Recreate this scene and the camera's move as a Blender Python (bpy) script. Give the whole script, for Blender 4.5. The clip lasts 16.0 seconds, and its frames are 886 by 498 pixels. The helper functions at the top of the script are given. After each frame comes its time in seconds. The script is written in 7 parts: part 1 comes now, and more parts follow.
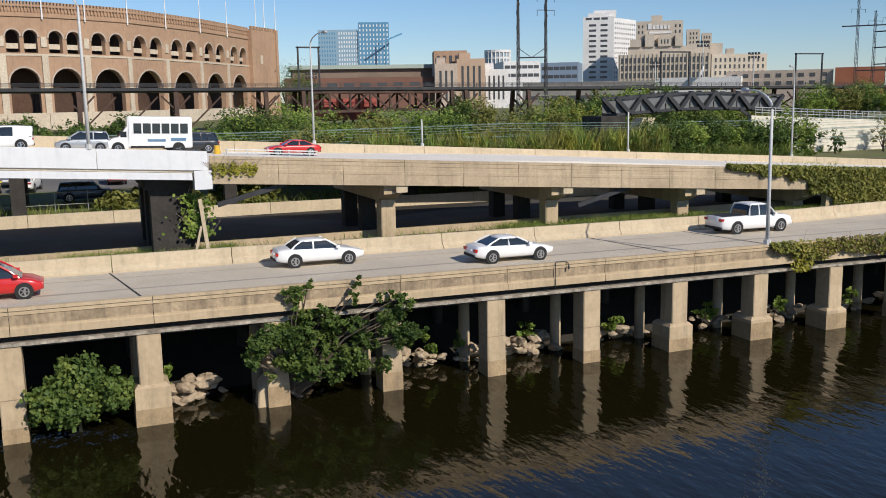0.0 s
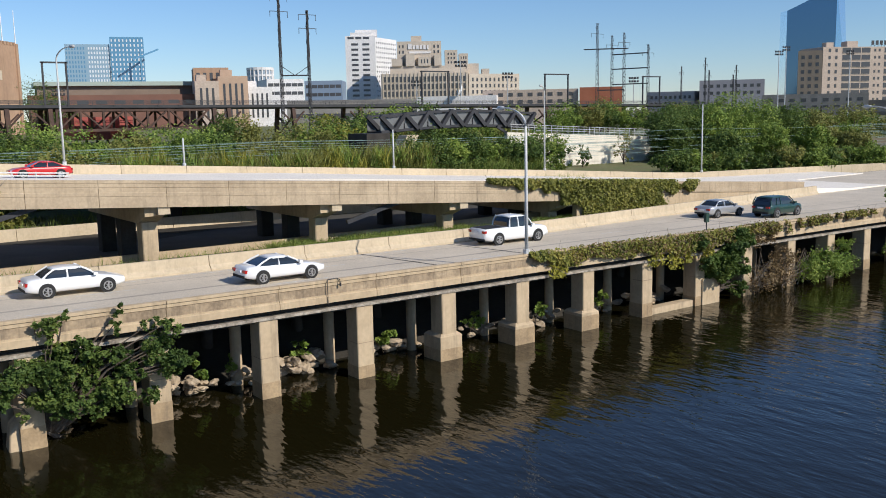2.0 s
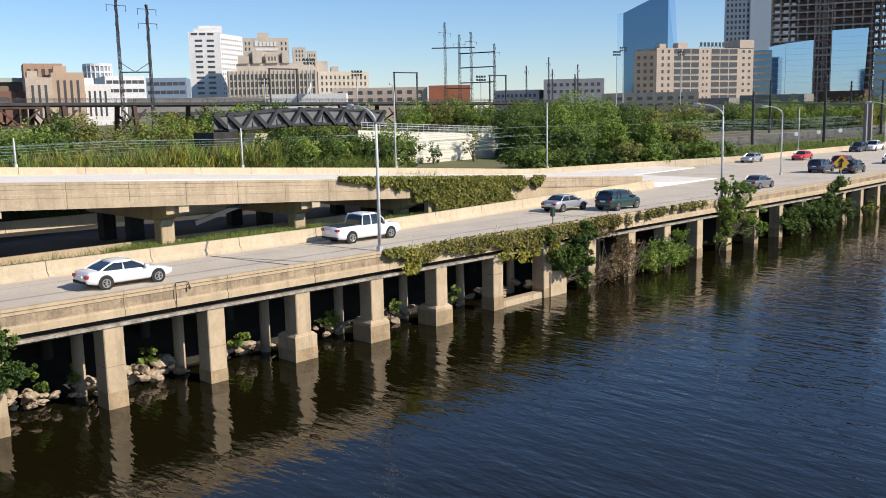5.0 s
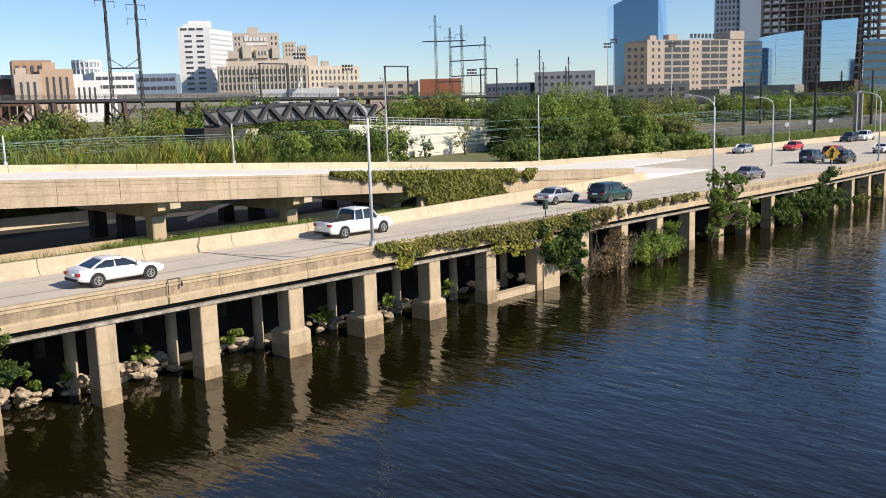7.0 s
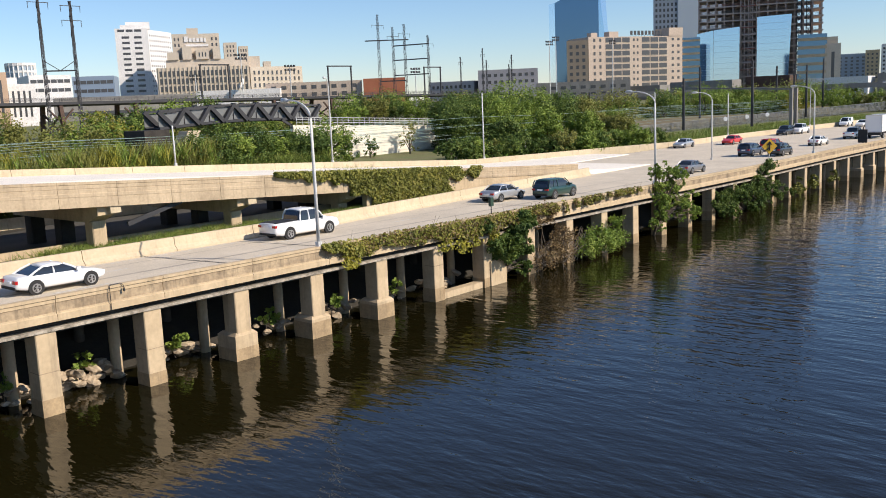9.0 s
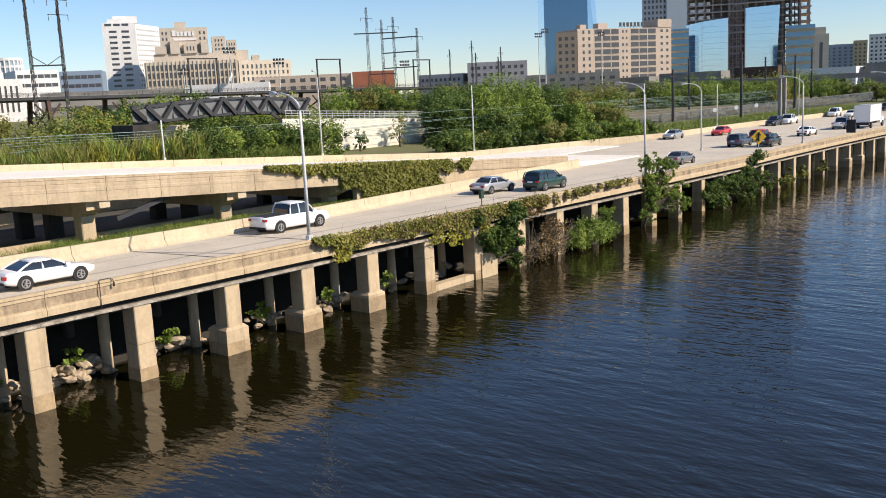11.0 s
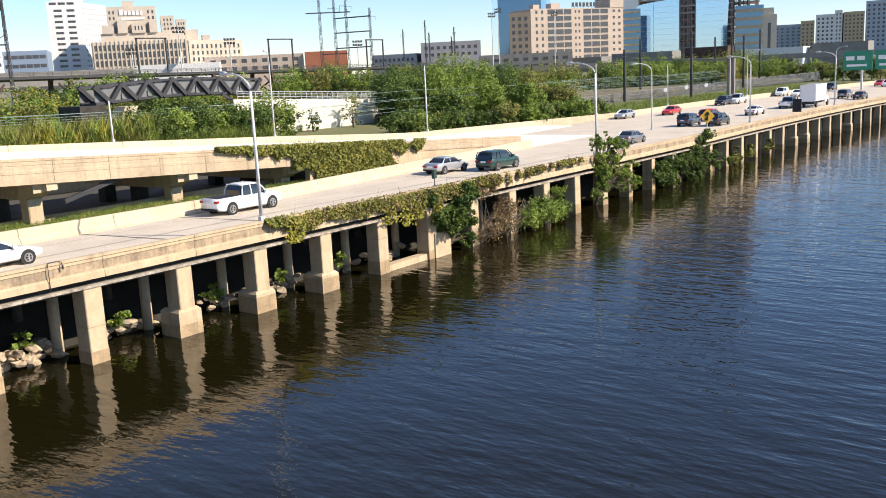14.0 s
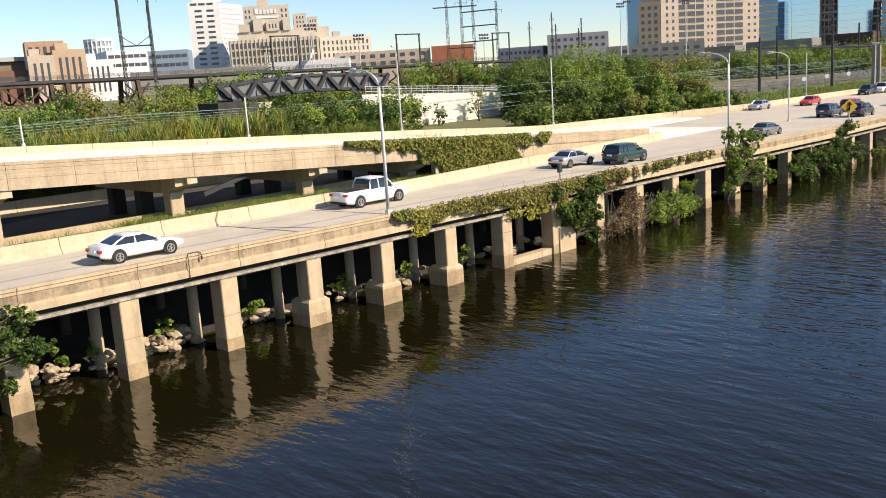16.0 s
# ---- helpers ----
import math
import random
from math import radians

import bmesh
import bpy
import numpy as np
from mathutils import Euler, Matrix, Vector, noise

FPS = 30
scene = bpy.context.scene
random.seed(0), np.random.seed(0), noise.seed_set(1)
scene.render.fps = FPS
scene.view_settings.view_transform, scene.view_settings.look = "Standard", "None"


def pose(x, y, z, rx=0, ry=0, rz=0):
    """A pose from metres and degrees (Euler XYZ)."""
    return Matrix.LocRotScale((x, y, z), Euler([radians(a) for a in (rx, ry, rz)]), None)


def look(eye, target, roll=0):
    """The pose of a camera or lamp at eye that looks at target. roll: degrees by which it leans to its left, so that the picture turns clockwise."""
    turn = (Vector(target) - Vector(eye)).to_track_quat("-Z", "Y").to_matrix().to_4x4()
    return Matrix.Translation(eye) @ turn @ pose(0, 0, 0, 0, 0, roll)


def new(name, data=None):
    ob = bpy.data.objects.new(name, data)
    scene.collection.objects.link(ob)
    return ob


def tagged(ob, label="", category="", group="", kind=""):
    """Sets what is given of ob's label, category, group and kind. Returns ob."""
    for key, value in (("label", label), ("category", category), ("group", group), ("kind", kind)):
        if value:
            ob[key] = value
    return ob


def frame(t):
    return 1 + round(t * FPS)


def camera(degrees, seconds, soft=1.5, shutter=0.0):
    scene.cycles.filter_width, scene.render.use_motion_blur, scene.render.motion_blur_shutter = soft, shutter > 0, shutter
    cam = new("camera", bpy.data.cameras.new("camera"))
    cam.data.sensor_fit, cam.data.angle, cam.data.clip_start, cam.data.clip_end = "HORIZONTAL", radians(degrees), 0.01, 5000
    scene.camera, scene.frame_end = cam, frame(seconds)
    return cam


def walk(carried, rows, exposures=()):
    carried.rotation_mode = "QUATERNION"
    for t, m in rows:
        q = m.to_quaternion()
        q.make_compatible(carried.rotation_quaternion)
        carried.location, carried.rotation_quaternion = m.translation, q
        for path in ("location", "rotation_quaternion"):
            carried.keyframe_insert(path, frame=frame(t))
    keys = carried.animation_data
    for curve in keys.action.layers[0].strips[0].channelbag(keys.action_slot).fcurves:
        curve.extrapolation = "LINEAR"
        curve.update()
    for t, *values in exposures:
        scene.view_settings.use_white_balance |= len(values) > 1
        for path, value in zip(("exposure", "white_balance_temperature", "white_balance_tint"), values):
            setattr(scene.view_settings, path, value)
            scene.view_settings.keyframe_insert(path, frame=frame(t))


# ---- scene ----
cam = camera(51.57, 16.0, soft=0.95)
ROWS = [
    (0.0, 0.000, 0.000, 13.000, -22.062, -9.243, 1.053),
    (0.5, -0.025, -0.009, 12.994, -27.233, -9.086, 0.863),
    (1.0, -0.045, -0.026, 12.970, -32.210, -8.924, 0.602),
    (1.5, -0.053, -0.040, 12.950, -34.527, -8.609, 0.624),
    (2.0, -0.011, -0.037, 12.997, -36.485, -8.421, 1.126),
    (2.5, -0.043, -0.089, 12.978, -38.464, -8.357, 1.139),
    (3.0, -0.085, -0.132, 12.972, -40.146, -8.168, 1.060),
    (3.5, -0.108, -0.169, 12.961, -42.296, -8.115, 1.094),
    (4.0, -0.079, -0.171, 12.975, -44.495, -8.272, 1.190),
    (4.5, -0.069, -0.159, 12.986, -45.476, -8.495, 1.070),
    (7.0, -0.026, -0.062, 12.992, -46.267, -9.130, 1.656),
    (7.5, -0.019, -0.069, 12.964, -46.822, -9.101, 1.962),
    (8.0, -0.019, -0.081, 12.954, -47.832, -9.012, 2.259),
    (8.5, -0.010, -0.087, 12.952, -48.945, -9.248, 2.284),
    (9.0, 0.010, -0.085, 12.943, -49.702, -9.307, 2.381),
    (11.5, 0.030, -0.043, 12.898, -50.455, -9.873, 2.736),
    (12.0, 0.014, -0.096, 12.892, -50.522, -10.071, 2.877),
    (12.5, -0.029, -0.202, 12.879, -50.795, -10.216, 3.027),
    (13.0, -0.093, -0.303, 12.867, -51.321, -10.652, 3.099),
    (13.5, -0.122, -0.361, 12.881, -52.248, -10.875, 2.968),
    (14.0, -0.127, -0.365, 12.888, -53.179, -11.099, 2.757),
    (14.5, -0.141, -0.347, 12.900, -53.342, -11.202, 2.657),
    (15.0, -0.142, -0.343, 12.913, -52.073, -11.188, 2.976),
    (15.5, -0.159, -0.367, 12.924, -48.281, -11.158, 3.647),
    (16.0, -0.192, -0.397, 12.952, -45.466, -11.097, 3.646),
]
walk(cam, [(t, pose(x, y, z, 90 + pitch, roll, yaw)) for t, x, y, z, yaw, pitch, roll in ROWS],
     [(0.0, -0.2, 6150, 13), (1.0, -0.08, 5950, 13), (2.5, -0.07, 6000, 13), (4.5, 0.13, 6150, 14), (9.0, 0.26, 6450, 15), (12.0, 0.40, 6550, 15), (13.5, 0.62, 6500, 15), (14.5, 0.70, 6600, 17), (16.0, 0.48, 6850, 15)])

# ---- light ----
SUN_DIR = Vector((0.31, -0.77, 0.57)).normalized()
world = bpy.data.worlds.new("world")
scene.world = world
world.use_nodes = True
wn = world.node_tree.nodes
sky = wn.new("ShaderNodeTexSky")
sky.sky_type = "NISHITA"
sky.sun_disc = False
sky.sun_elevation = math.asin(SUN_DIR.z)
sky.sun_rotation = math.atan2(SUN_DIR.x, SUN_DIR.y)
sky.air_density, sky.dust_density, sky.ozone_density = 1.0, 0.0, 6.5
wn["Background"].inputs["Strength"].default_value = 0.112
world.node_tree.links.new(sky.outputs[0], wn["Background"].inputs["Color"])
sun_data = bpy.data.lights.new("sun", "SUN")
sun_data.energy, sun_data.angle, sun_data.color = 5.0, radians(0.5), (1.0, 0.91, 0.75)
sun = new("sun", sun_data)
sun.matrix_world = look(SUN_DIR * 300, (0, 0, 0))


# ---- materials ----
def material(name, base, other=None, rough=0.8, metal=0.0, scale=1.0, fine=12.0, bump=0.25, grit=0.15, streak=0.0,
             random_tint=0.0, spec=0.5, stain=None):
    """Two scales of noise between base and other, fine grain, optional vertical streaks, relief."""
    m = bpy.data.materials.new(name)
    m.use_nodes = True
    n, l = m.node_tree.nodes, m.node_tree.links
    bsdf = n["Principled BSDF"]
    bsdf.inputs["Roughness"].default_value = rough
    bsdf.inputs["Metallic"].default_value = metal
    bsdf.inputs["Specular IOR Level"].default_value = spec
    geo = n.new("ShaderNodeNewGeometry")
    big = n.new("ShaderNodeTexNoise")
    big.inputs["Scale"].default_value = scale
    big.inputs["Detail"].default_value = 5
    big.inputs["Roughness"].default_value = 0.65
    l.new(geo.outputs["Position"], big.inputs["Vector"])
    ramp = n.new("ShaderNodeValToRGB")
    ramp.color_ramp.elements[0].position, ramp.color_ramp.elements[1].position = 0.32, 0.68
    o = other or tuple(c * 0.7 for c in base)
    ramp.color_ramp.elements[0].color, ramp.color_ramp.elements[1].color = (*o, 1), (*base, 1)
    l.new(big.outputs["Fac"], ramp.inputs["Fac"])
    small = n.new("ShaderNodeTexNoise")
    small.inputs["Scale"].default_value = fine
    small.inputs["Detail"].default_value = 4
    l.new(geo.outputs["Position"], small.inputs["Vector"])
    gain = n.new("ShaderNodeMapRange")
    gain.inputs["From Min"].default_value, gain.inputs["From Max"].default_value = 0.3, 0.7
    gain.inputs["To Min"].default_value, gain.inputs["To Max"].default_value = 1 - grit, 1 + grit
    l.new(small.outputs["Fac"], gain.inputs["Value"])
    mul = n.new("ShaderNodeMix")
    mul.data_type, mul.blend_type = "RGBA", "MULTIPLY"
    mul.inputs["Factor"].default_value = 1.0
    l.new(ramp.outputs["Color"], mul.inputs["A"])
    l.new(gain.outputs["Result"], mul.inputs["B"])
    colour = mul.outputs["Result"]
    if streak:
        mapping = n.new("ShaderNodeMapping")
        mapping.inputs["Scale"].default_value = (2.2, 2.2, 0.22)
        l.new(geo.outputs["Position"], mapping.inputs["Vector"])
        runs = n.new("ShaderNodeTexNoise")
        runs.inputs["Scale"].default_value = 1.0
        runs.inputs["Detail"].default_value = 6
        runs.inputs["Roughness"].default_value = 0.7
        l.new(mapping.outputs["Vector"], runs.inputs["Vector"])
        amount = n.new("ShaderNodeMapRange")
        amount.inputs["From Min"].default_value, amount.inputs["From Max"].default_value = 0.5, 0.72
        amount.inputs["To Min"].default_value, amount.inputs["To Max"].default_value = 0.0, streak
        l.new(runs.outputs["Fac"], amount.inputs["Value"])
        dirty = n.new("ShaderNodeMix")
        dirty.data_type = "RGBA"
        dirty.inputs["B"].default_value = (*(stain or (0.07, 0.06, 0.05)), 1)
        l.new(amount.outputs["Result"], dirty.inputs["Factor"])
        l.new(colour, dirty.inputs["A"])
        colour = dirty.outputs["Result"]
    if random_tint:
        info = n.new("ShaderNodeObjectInfo")
        isl = n.new("ShaderNodeMath")
        isl.operation = "ADD"
        l.new(info.outputs["Random"], isl.inputs[0])
        l.new(geo.outputs["Random Per Island"], isl.inputs[1])
        span = n.new("ShaderNodeMapRange")
        span.inputs["From Max"].default_value = 2.0
        span.inputs["To Min"].default_value, span.inputs["To Max"].default_value = 1 - random_tint, 1 + random_tint
        l.new(isl.outputs[0], span.inputs["Value"])
        tint = n.new("ShaderNodeMix")
        tint.data_type, tint.blend_type = "RGBA", "MULTIPLY"
        tint.inputs["Factor"].default_value = 1.0
        l.new(colour, tint.inputs["A"])
        l.new(span.outputs["Result"], tint.inputs["B"])
        colour = tint.outputs["Result"]
    l.new(colour, bsdf.inputs["Base Color"])
    if bump:
        bp = n.new("ShaderNodeBump")
        bp.inputs["Strength"].default_value = bump
        bp.inputs["Distance"].default_value = 0.05
        l.new(small.outputs["Fac"], bp.inputs["Height"])
        l.new(bp.outputs["Normal"], bsdf.inputs["Normal"])
    return m


def plain(name, base, rough=0.5, metal=0.0, spec=0.5, coat=0.0):
    m = bpy.data.materials.new(name)
    m.use_nodes = True
    b = m.node_tree.nodes["Principled BSDF"]
    b.inputs["Base Color"].default_value = (*base, 1)
    b.inputs["Roughness"].default_value = rough
    b.inputs["Metallic"].default_value = metal
    b.inputs["Specular IOR Level"].default_value = spec
    b.inputs["Coat Weight"].default_value = coat
    return m


CONCRETE = material("weathered_concrete", (0.55, 0.425, 0.27), (0.43, 0.325, 0.20), 0.9, scale=0.6, fine=5, streak=0.42, grit=0.07, bump=0.08, stain=(0.13, 0.10, 0.07))
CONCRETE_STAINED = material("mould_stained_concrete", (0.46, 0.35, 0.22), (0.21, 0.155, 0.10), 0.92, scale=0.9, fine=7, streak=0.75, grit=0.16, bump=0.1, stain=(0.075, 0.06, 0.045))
CONCRETE_DAMP = material("damp_concrete", (0.42, 0.30, 0.165), (0.27, 0.19, 0.105), 0.7, scale=1.4, fine=9, streak=0.4, grit=0.12, bump=0.1)
FASCIA = material("streaked_fascia_concrete", (0.52, 0.41, 0.275), (0.36, 0.28, 0.185), 0.92, scale=0.35, fine=6, streak=0.36, grit=0.10, bump=0.1, stain=(0.10, 0.08, 0.055))
EDGE_CONCRETE = material("peeling_grey_concrete", (0.48, 0.42, 0.335), (0.15, 0.125, 0.095), 0.92, scale=2.4, fine=11, grit=0.25, bump=0.1)
CONCRETE_PALE = material("pale_concrete", (0.59, 0.485, 0.33), (0.48, 0.39, 0.262), 0.9, scale=0.4, fine=5, streak=0.25, grit=0.07, bump=0.1)
FAR_GREY = material("far_grey_concrete", (0.26, 0.245, 0.225), (0.19, 0.18, 0.165), 0.9, scale=0.3, fine=5, bump=0)
DECK_WHITE = material("bleached_deck", (0.84, 0.775, 0.67), (0.76, 0.695, 0.595), 0.9, scale=0.25, fine=14, bump=0.1)
# concrete with the shade under decks and spans put into its colour
CONCRETE_SHADED = material("shaded_concrete", (0.06, 0.052, 0.044), (0.03, 0.026, 0.022), 0.95, scale=0.6, fine=8)
ASPHALT = material("worn_road", (0.60, 0.52, 0.405), (0.49, 0.425, 0.33), 0.92, scale=0.25, fine=14, bump=0.1)
ASPHALT_OLD = material("dark_road", (0.20, 0.19, 0.17), (0.14, 0.13, 0.12), 0.92, scale=0.25, fine=14, bump=0.1)
STEEL_WHITE = material("white_painted_steel", (0.74, 0.745, 0.75), (0.68, 0.69, 0.70), 0.5, scale=0.5, fine=3, grit=0.03, bump=0, streak=0.12)
SOIL = material("earth", (0.16, 0.12, 0.075), (0.09, 0.07, 0.045), 0.95, scale=0.7, fine=6, bump=0.5)
GRASS_SOIL = material("grassy_ground", (0.11, 0.14, 0.04), (0.15, 0.13, 0.06), 0.95, scale=0.3, fine=5, bump=0.5)
BRICK = material("red_brown_brick", (0.45, 0.29, 0.185), (0.36, 0.23, 0.145), 0.9, scale=0.10, fine=1.2, grit=0.07, streak=0.3, bump=0.0)
LIMESTONE = material("limestone", (0.60, 0.51, 0.39), (0.50, 0.42, 0.32), 0.9, scale=0.15, fine=3, bump=0)
HALL_BRICK = material("pale_buff_brick", (0.58, 0.50, 0.405), (0.49, 0.42, 0.335), 0.9, scale=0.1, fine=2, bump=0)
TAN_BRICK = material("tan_brick", (0.50, 0.405, 0.325), (0.42, 0.34, 0.275), 0.9, scale=0.1, fine=2, bump=0)
WHITE_BRICK = material("white_render", (0.74, 0.72, 0.70), (0.66, 0.64, 0.62), 0.85, scale=0.1, fine=2, bump=0)
RUST = material("rusty_steel", (0.10, 0.055, 0.038), (0.045, 0.028, 0.022), 0.85, scale=0.5, fine=5, bump=0.2)
DARK_STEEL = material("dark_steel", (0.035, 0.035, 0.04), (0.02, 0.02, 0.022), 0.6, scale=0.5, fine=5, bump=0)
GALV = material("galvanised_steel", (0.62, 0.62, 0.60), (0.50, 0.50, 0.49), 0.5, scale=1.5, fine=20, bump=0)
GLASS_DARK = plain("dark_window_glass", (0.07, 0.07, 0.075), 0.15)
# road colour darkened to hold the ramp's shade
BACK_ASPHALT = material("shaded_dark_road", (0.085, 0.08, 0.072), (0.05, 0.047, 0.043), 0.92, scale=0.3, fine=12, bump=0.1)
TYRE = plain("black_rubber", (0.02, 0.02, 0.02), 0.85)


# ---- mesh helpers ----
def box(bm, x0, x1, y0, y1, z0, z1):
    vs = [bm.verts.new(p) for p in ((x0, y0, z0), (x1, y0, z0), (x1, y1, z0), (x0, y1, z0),
                                    (x0, y0, z1), (x1, y0, z1), (x1, y1, z1), (x0, y1, z1))]
    for f in ((3, 2, 1, 0), (4, 5, 6, 7), (0, 1, 5, 4), (1, 2, 6, 5), (2, 3, 7, 6), (3, 0, 4, 7)):
        bm.faces.new([vs[i] for i in f])
    return vs


def sweep(bm, stations, profile):
    """A closed profile of (dy, dz), counter-clockwise seen from +x, carried along stations (x, y, z)."""
    rings = [[bm.verts.new((x, y + dy, z + dz)) for dy, dz in profile] for x, y, z in stations]
    k = len(profile)
    for a, b in zip(rings, rings[1:]):
        for i in range(k):
            bm.faces.new((a[i], b[i], b[(i + 1) % k], a[(i + 1) % k]))
    bm.faces.new(rings[0])
    bm.faces.new(rings[-1][::-1])


def tube(bm, points, radii, sides=8, caps=True):
    """A round tube along a list of points."""
    points = [Vector(p) for p in points]
    rings = []
    for i, p in enumerate(points):
        d = (points[min(i + 1, len(points) - 1)] - points[max(i - 1, 0)]).normalized()
        side = d.cross((0, 0, 1)) if abs(d.z) < 0.9 else d.cross((0, 1, 0))
        side.normalize()
        up = side.cross(d)
        r = radii[i] if isinstance(radii, (list, tuple)) else radii
        rings.append([bm.verts.new(p + (side * math.cos(a) + up * math.sin(a)) * r)
                      for a in (math.tau * j / sides for j in range(sides))])
    for a, b in zip(rings, rings[1:]):
        for j in range(sides):
            bm.faces.new((a[j], a[(j + 1) % sides], b[(j + 1) % sides], b[j]))
    if caps:
        bm.faces.new(rings[0][::-1])
        bm.faces.new(rings[-1])


def beam(bm, a, b, w, h=None):
    """A square bar from a to b."""
    a, b = Vector(a), Vector(b)
    d = (b - a).normalized()
    side = d.cross((0, 0, 1)) if abs(d.z) < 0.95 else d.cross((0, 1, 0))
    side = side.normalized() * (w / 2)
    up = side.cross(d).normalized() * ((h or w) / 2)
    ra = [bm.verts.new(a + s * side + u * up) for s, u in ((-1, -1), (1, -1), (1, 1), (-1, 1))]
    rb = [bm.verts.new(b + s * side + u * up) for s, u in ((-1, -1), (1, -1), (1, 1), (-1, 1))]
    for i in range(4):
        j = (i + 1) % 4
        bm.faces.new((ra[i], ra[j], rb[j], rb[i]))
    bm.faces.new(ra[::-1])
    bm.faces.new(rb)


def finish(bm, name, mat, smooth=False):
    bmesh.ops.recalc_face_normals(bm, faces=bm.faces)
    me = bpy.data.meshes.new(name)
    bm.to_mesh(me)
    bm.free()
    for mt in (mat if isinstance(mat, (list, tuple)) else (mat,)):
        me.materials.append(mt)
    if smooth:
        me.polygons.foreach_set("use_smooth", [True] * len(me.polygons))
    return me


def part(name, bm, mat, parent=None, label="", smooth=False):
    ob = new(name, finish(bm, name, mat, smooth))
    ob.parent = parent
    if label:
        ob["label"] = label
    return ob


def piece(name, me, parent, x=0, y=0, z=0):
    """A further object on shared mesh data."""
    ob = new(name, me)
    ob.parent = parent
    ob.location = (x, y, z)
    return ob


def thing(name, label, category, at=(0, 0, 0), group="", kind=""):
    ob = new(name)
    ob.location = at
    ob.empty_display_size = 0.3
    return tagged(ob, label, category, group, kind)


def box_mesh(name, mat, *dims):
    bm = bmesh.new()
    box(bm, *dims)
    return finish(bm, name, mat)


# ---- lines of the roads ----
def bend(x):
    """The whole road swings gently towards the river far along."""
    return -0.0006 * max(0.0, x - 110.0) ** 2


def low_top(x):
    """Top of the river parapet."""
    return 5.42 - 0.0088 * min(max(x, -20), 95)


def low_road(x):
    return low_top(x) - 0.85


def up_top(x):
    """Top of the ramp's near parapet, which comes down to the lower road."""
    return max(10.05 - 0.0607 * (x - 7.25), low_road(x) + 0.82)


def inner_y(x):
    """Foot of the barrier on the land side of the lower road."""
    return 49.2 + (0.0 if x < 45 else 0.11 * (x - 45))


def stations(x0, x1, step, y, z, follow=True):
    k = max(1, round((x1 - x0) / step))
    xs = [x0 + (x1 - x0) * i / k for i in range(k + 1)]
    return [(x, (y(x) if callable(y) else y) + (bend(x) if follow else 0), z(x) if callable(z) else z) for x in xs]


RIVER_Y = 38.0
END_X = 300.0

# water: one wide sheet
def water_material():
    m = bpy.data.materials.new("river_water")
    m.use_nodes = True
    n, l = m.node_tree.nodes, m.node_tree.links
    b = n["Principled BSDF"]
    b.inputs["Base Color"].default_value = (0.0095, 0.0080, 0.0022, 1)
    b.inputs["Roughness"].default_value = 0.04
    b.inputs["IOR"].default_value = 1.47
    geo = n.new("ShaderNodeNewGeometry")
    height = None
    for scale, stretch, weight in ((0.5, (1.0, 0.34, 1), 0.5), (1.45, (1.0, 0.34, 1), 0.42), (4.0, (1, 0.45, 1), 0.11)):
        mp = n.new("ShaderNodeMapping")
        mp.inputs["Scale"].default_value = stretch
        mp.inputs["Rotation"].default_value = (0, 0, radians(-38))
        l.new(geo.outputs["Position"], mp.inputs["Vector"])
        tx = n.new("ShaderNodeTexNoise")
        tx.inputs["Scale"].default_value = scale
        tx.inputs["Detail"].default_value = 2
        l.new(mp.outputs["Vector"], tx.inputs["Vector"])
        mu = n.new("ShaderNodeMath")
        mu.operation = "MULTIPLY_ADD"
        mu.inputs[1].default_value = weight
        mu.inputs[2].default_value = 0.0
        l.new(tx.outputs["Fac"], mu.inputs[0])
        if height:
            l.new(height, mu.inputs[2])
        height = mu.outputs[0]
    calm = n.new("ShaderNodeTexNoise")
    calm.inputs["Scale"].default_value = 0.05
    l.new(geo.outputs["Position"], calm.inputs["Vector"])
    amt = n.new("ShaderNodeMapRange")
    amt.inputs["From Min"].default_value, amt.inputs["From Max"].default_value = 0.35, 0.65
    amt.inputs["To Min"].default_value, amt.inputs["To Max"].default_value = 0.55, 1.0
    l.new(calm.outputs["Fac"], amt.inputs["Value"])
    sep = n.new("ShaderNodeSeparateXYZ")
    l.new(geo.outputs["Position"], sep.inputs[0])
    lee = n.new("ShaderNodeMapRange")
    lee.inputs["From Min"].default_value, lee.inputs["From Max"].default_value = 38.0, 24.0
    lee.inputs["To Min"].default_value, lee.inputs["To Max"].default_value = 0.62, 1.0
    l.new(sep.outputs["Y"], lee.inputs["Value"])
    both = n.new("ShaderNodeMath")
    both.operation = "MULTIPLY"
    l.new(amt.outputs["Result"], both.inputs[0])
    l.new(lee.outputs["Result"], both.inputs[1])
    bp = n.new("ShaderNodeBump")
    bp.inputs["Distance"].default_value = 0.175
    l.new(both.outputs[0], bp.inputs["Strength"])
    l.new(height, bp.inputs["Height"])
    l.new(bp.outputs["Normal"], b.inputs["Normal"])
    return m


bm = bmesh.new()
box(bm, -400, 1500, -600, 46, -1.0, 0.0)
tagged(part("water", bm, water_material()), "dark brown river water with small ripples", "river", kind="structure")

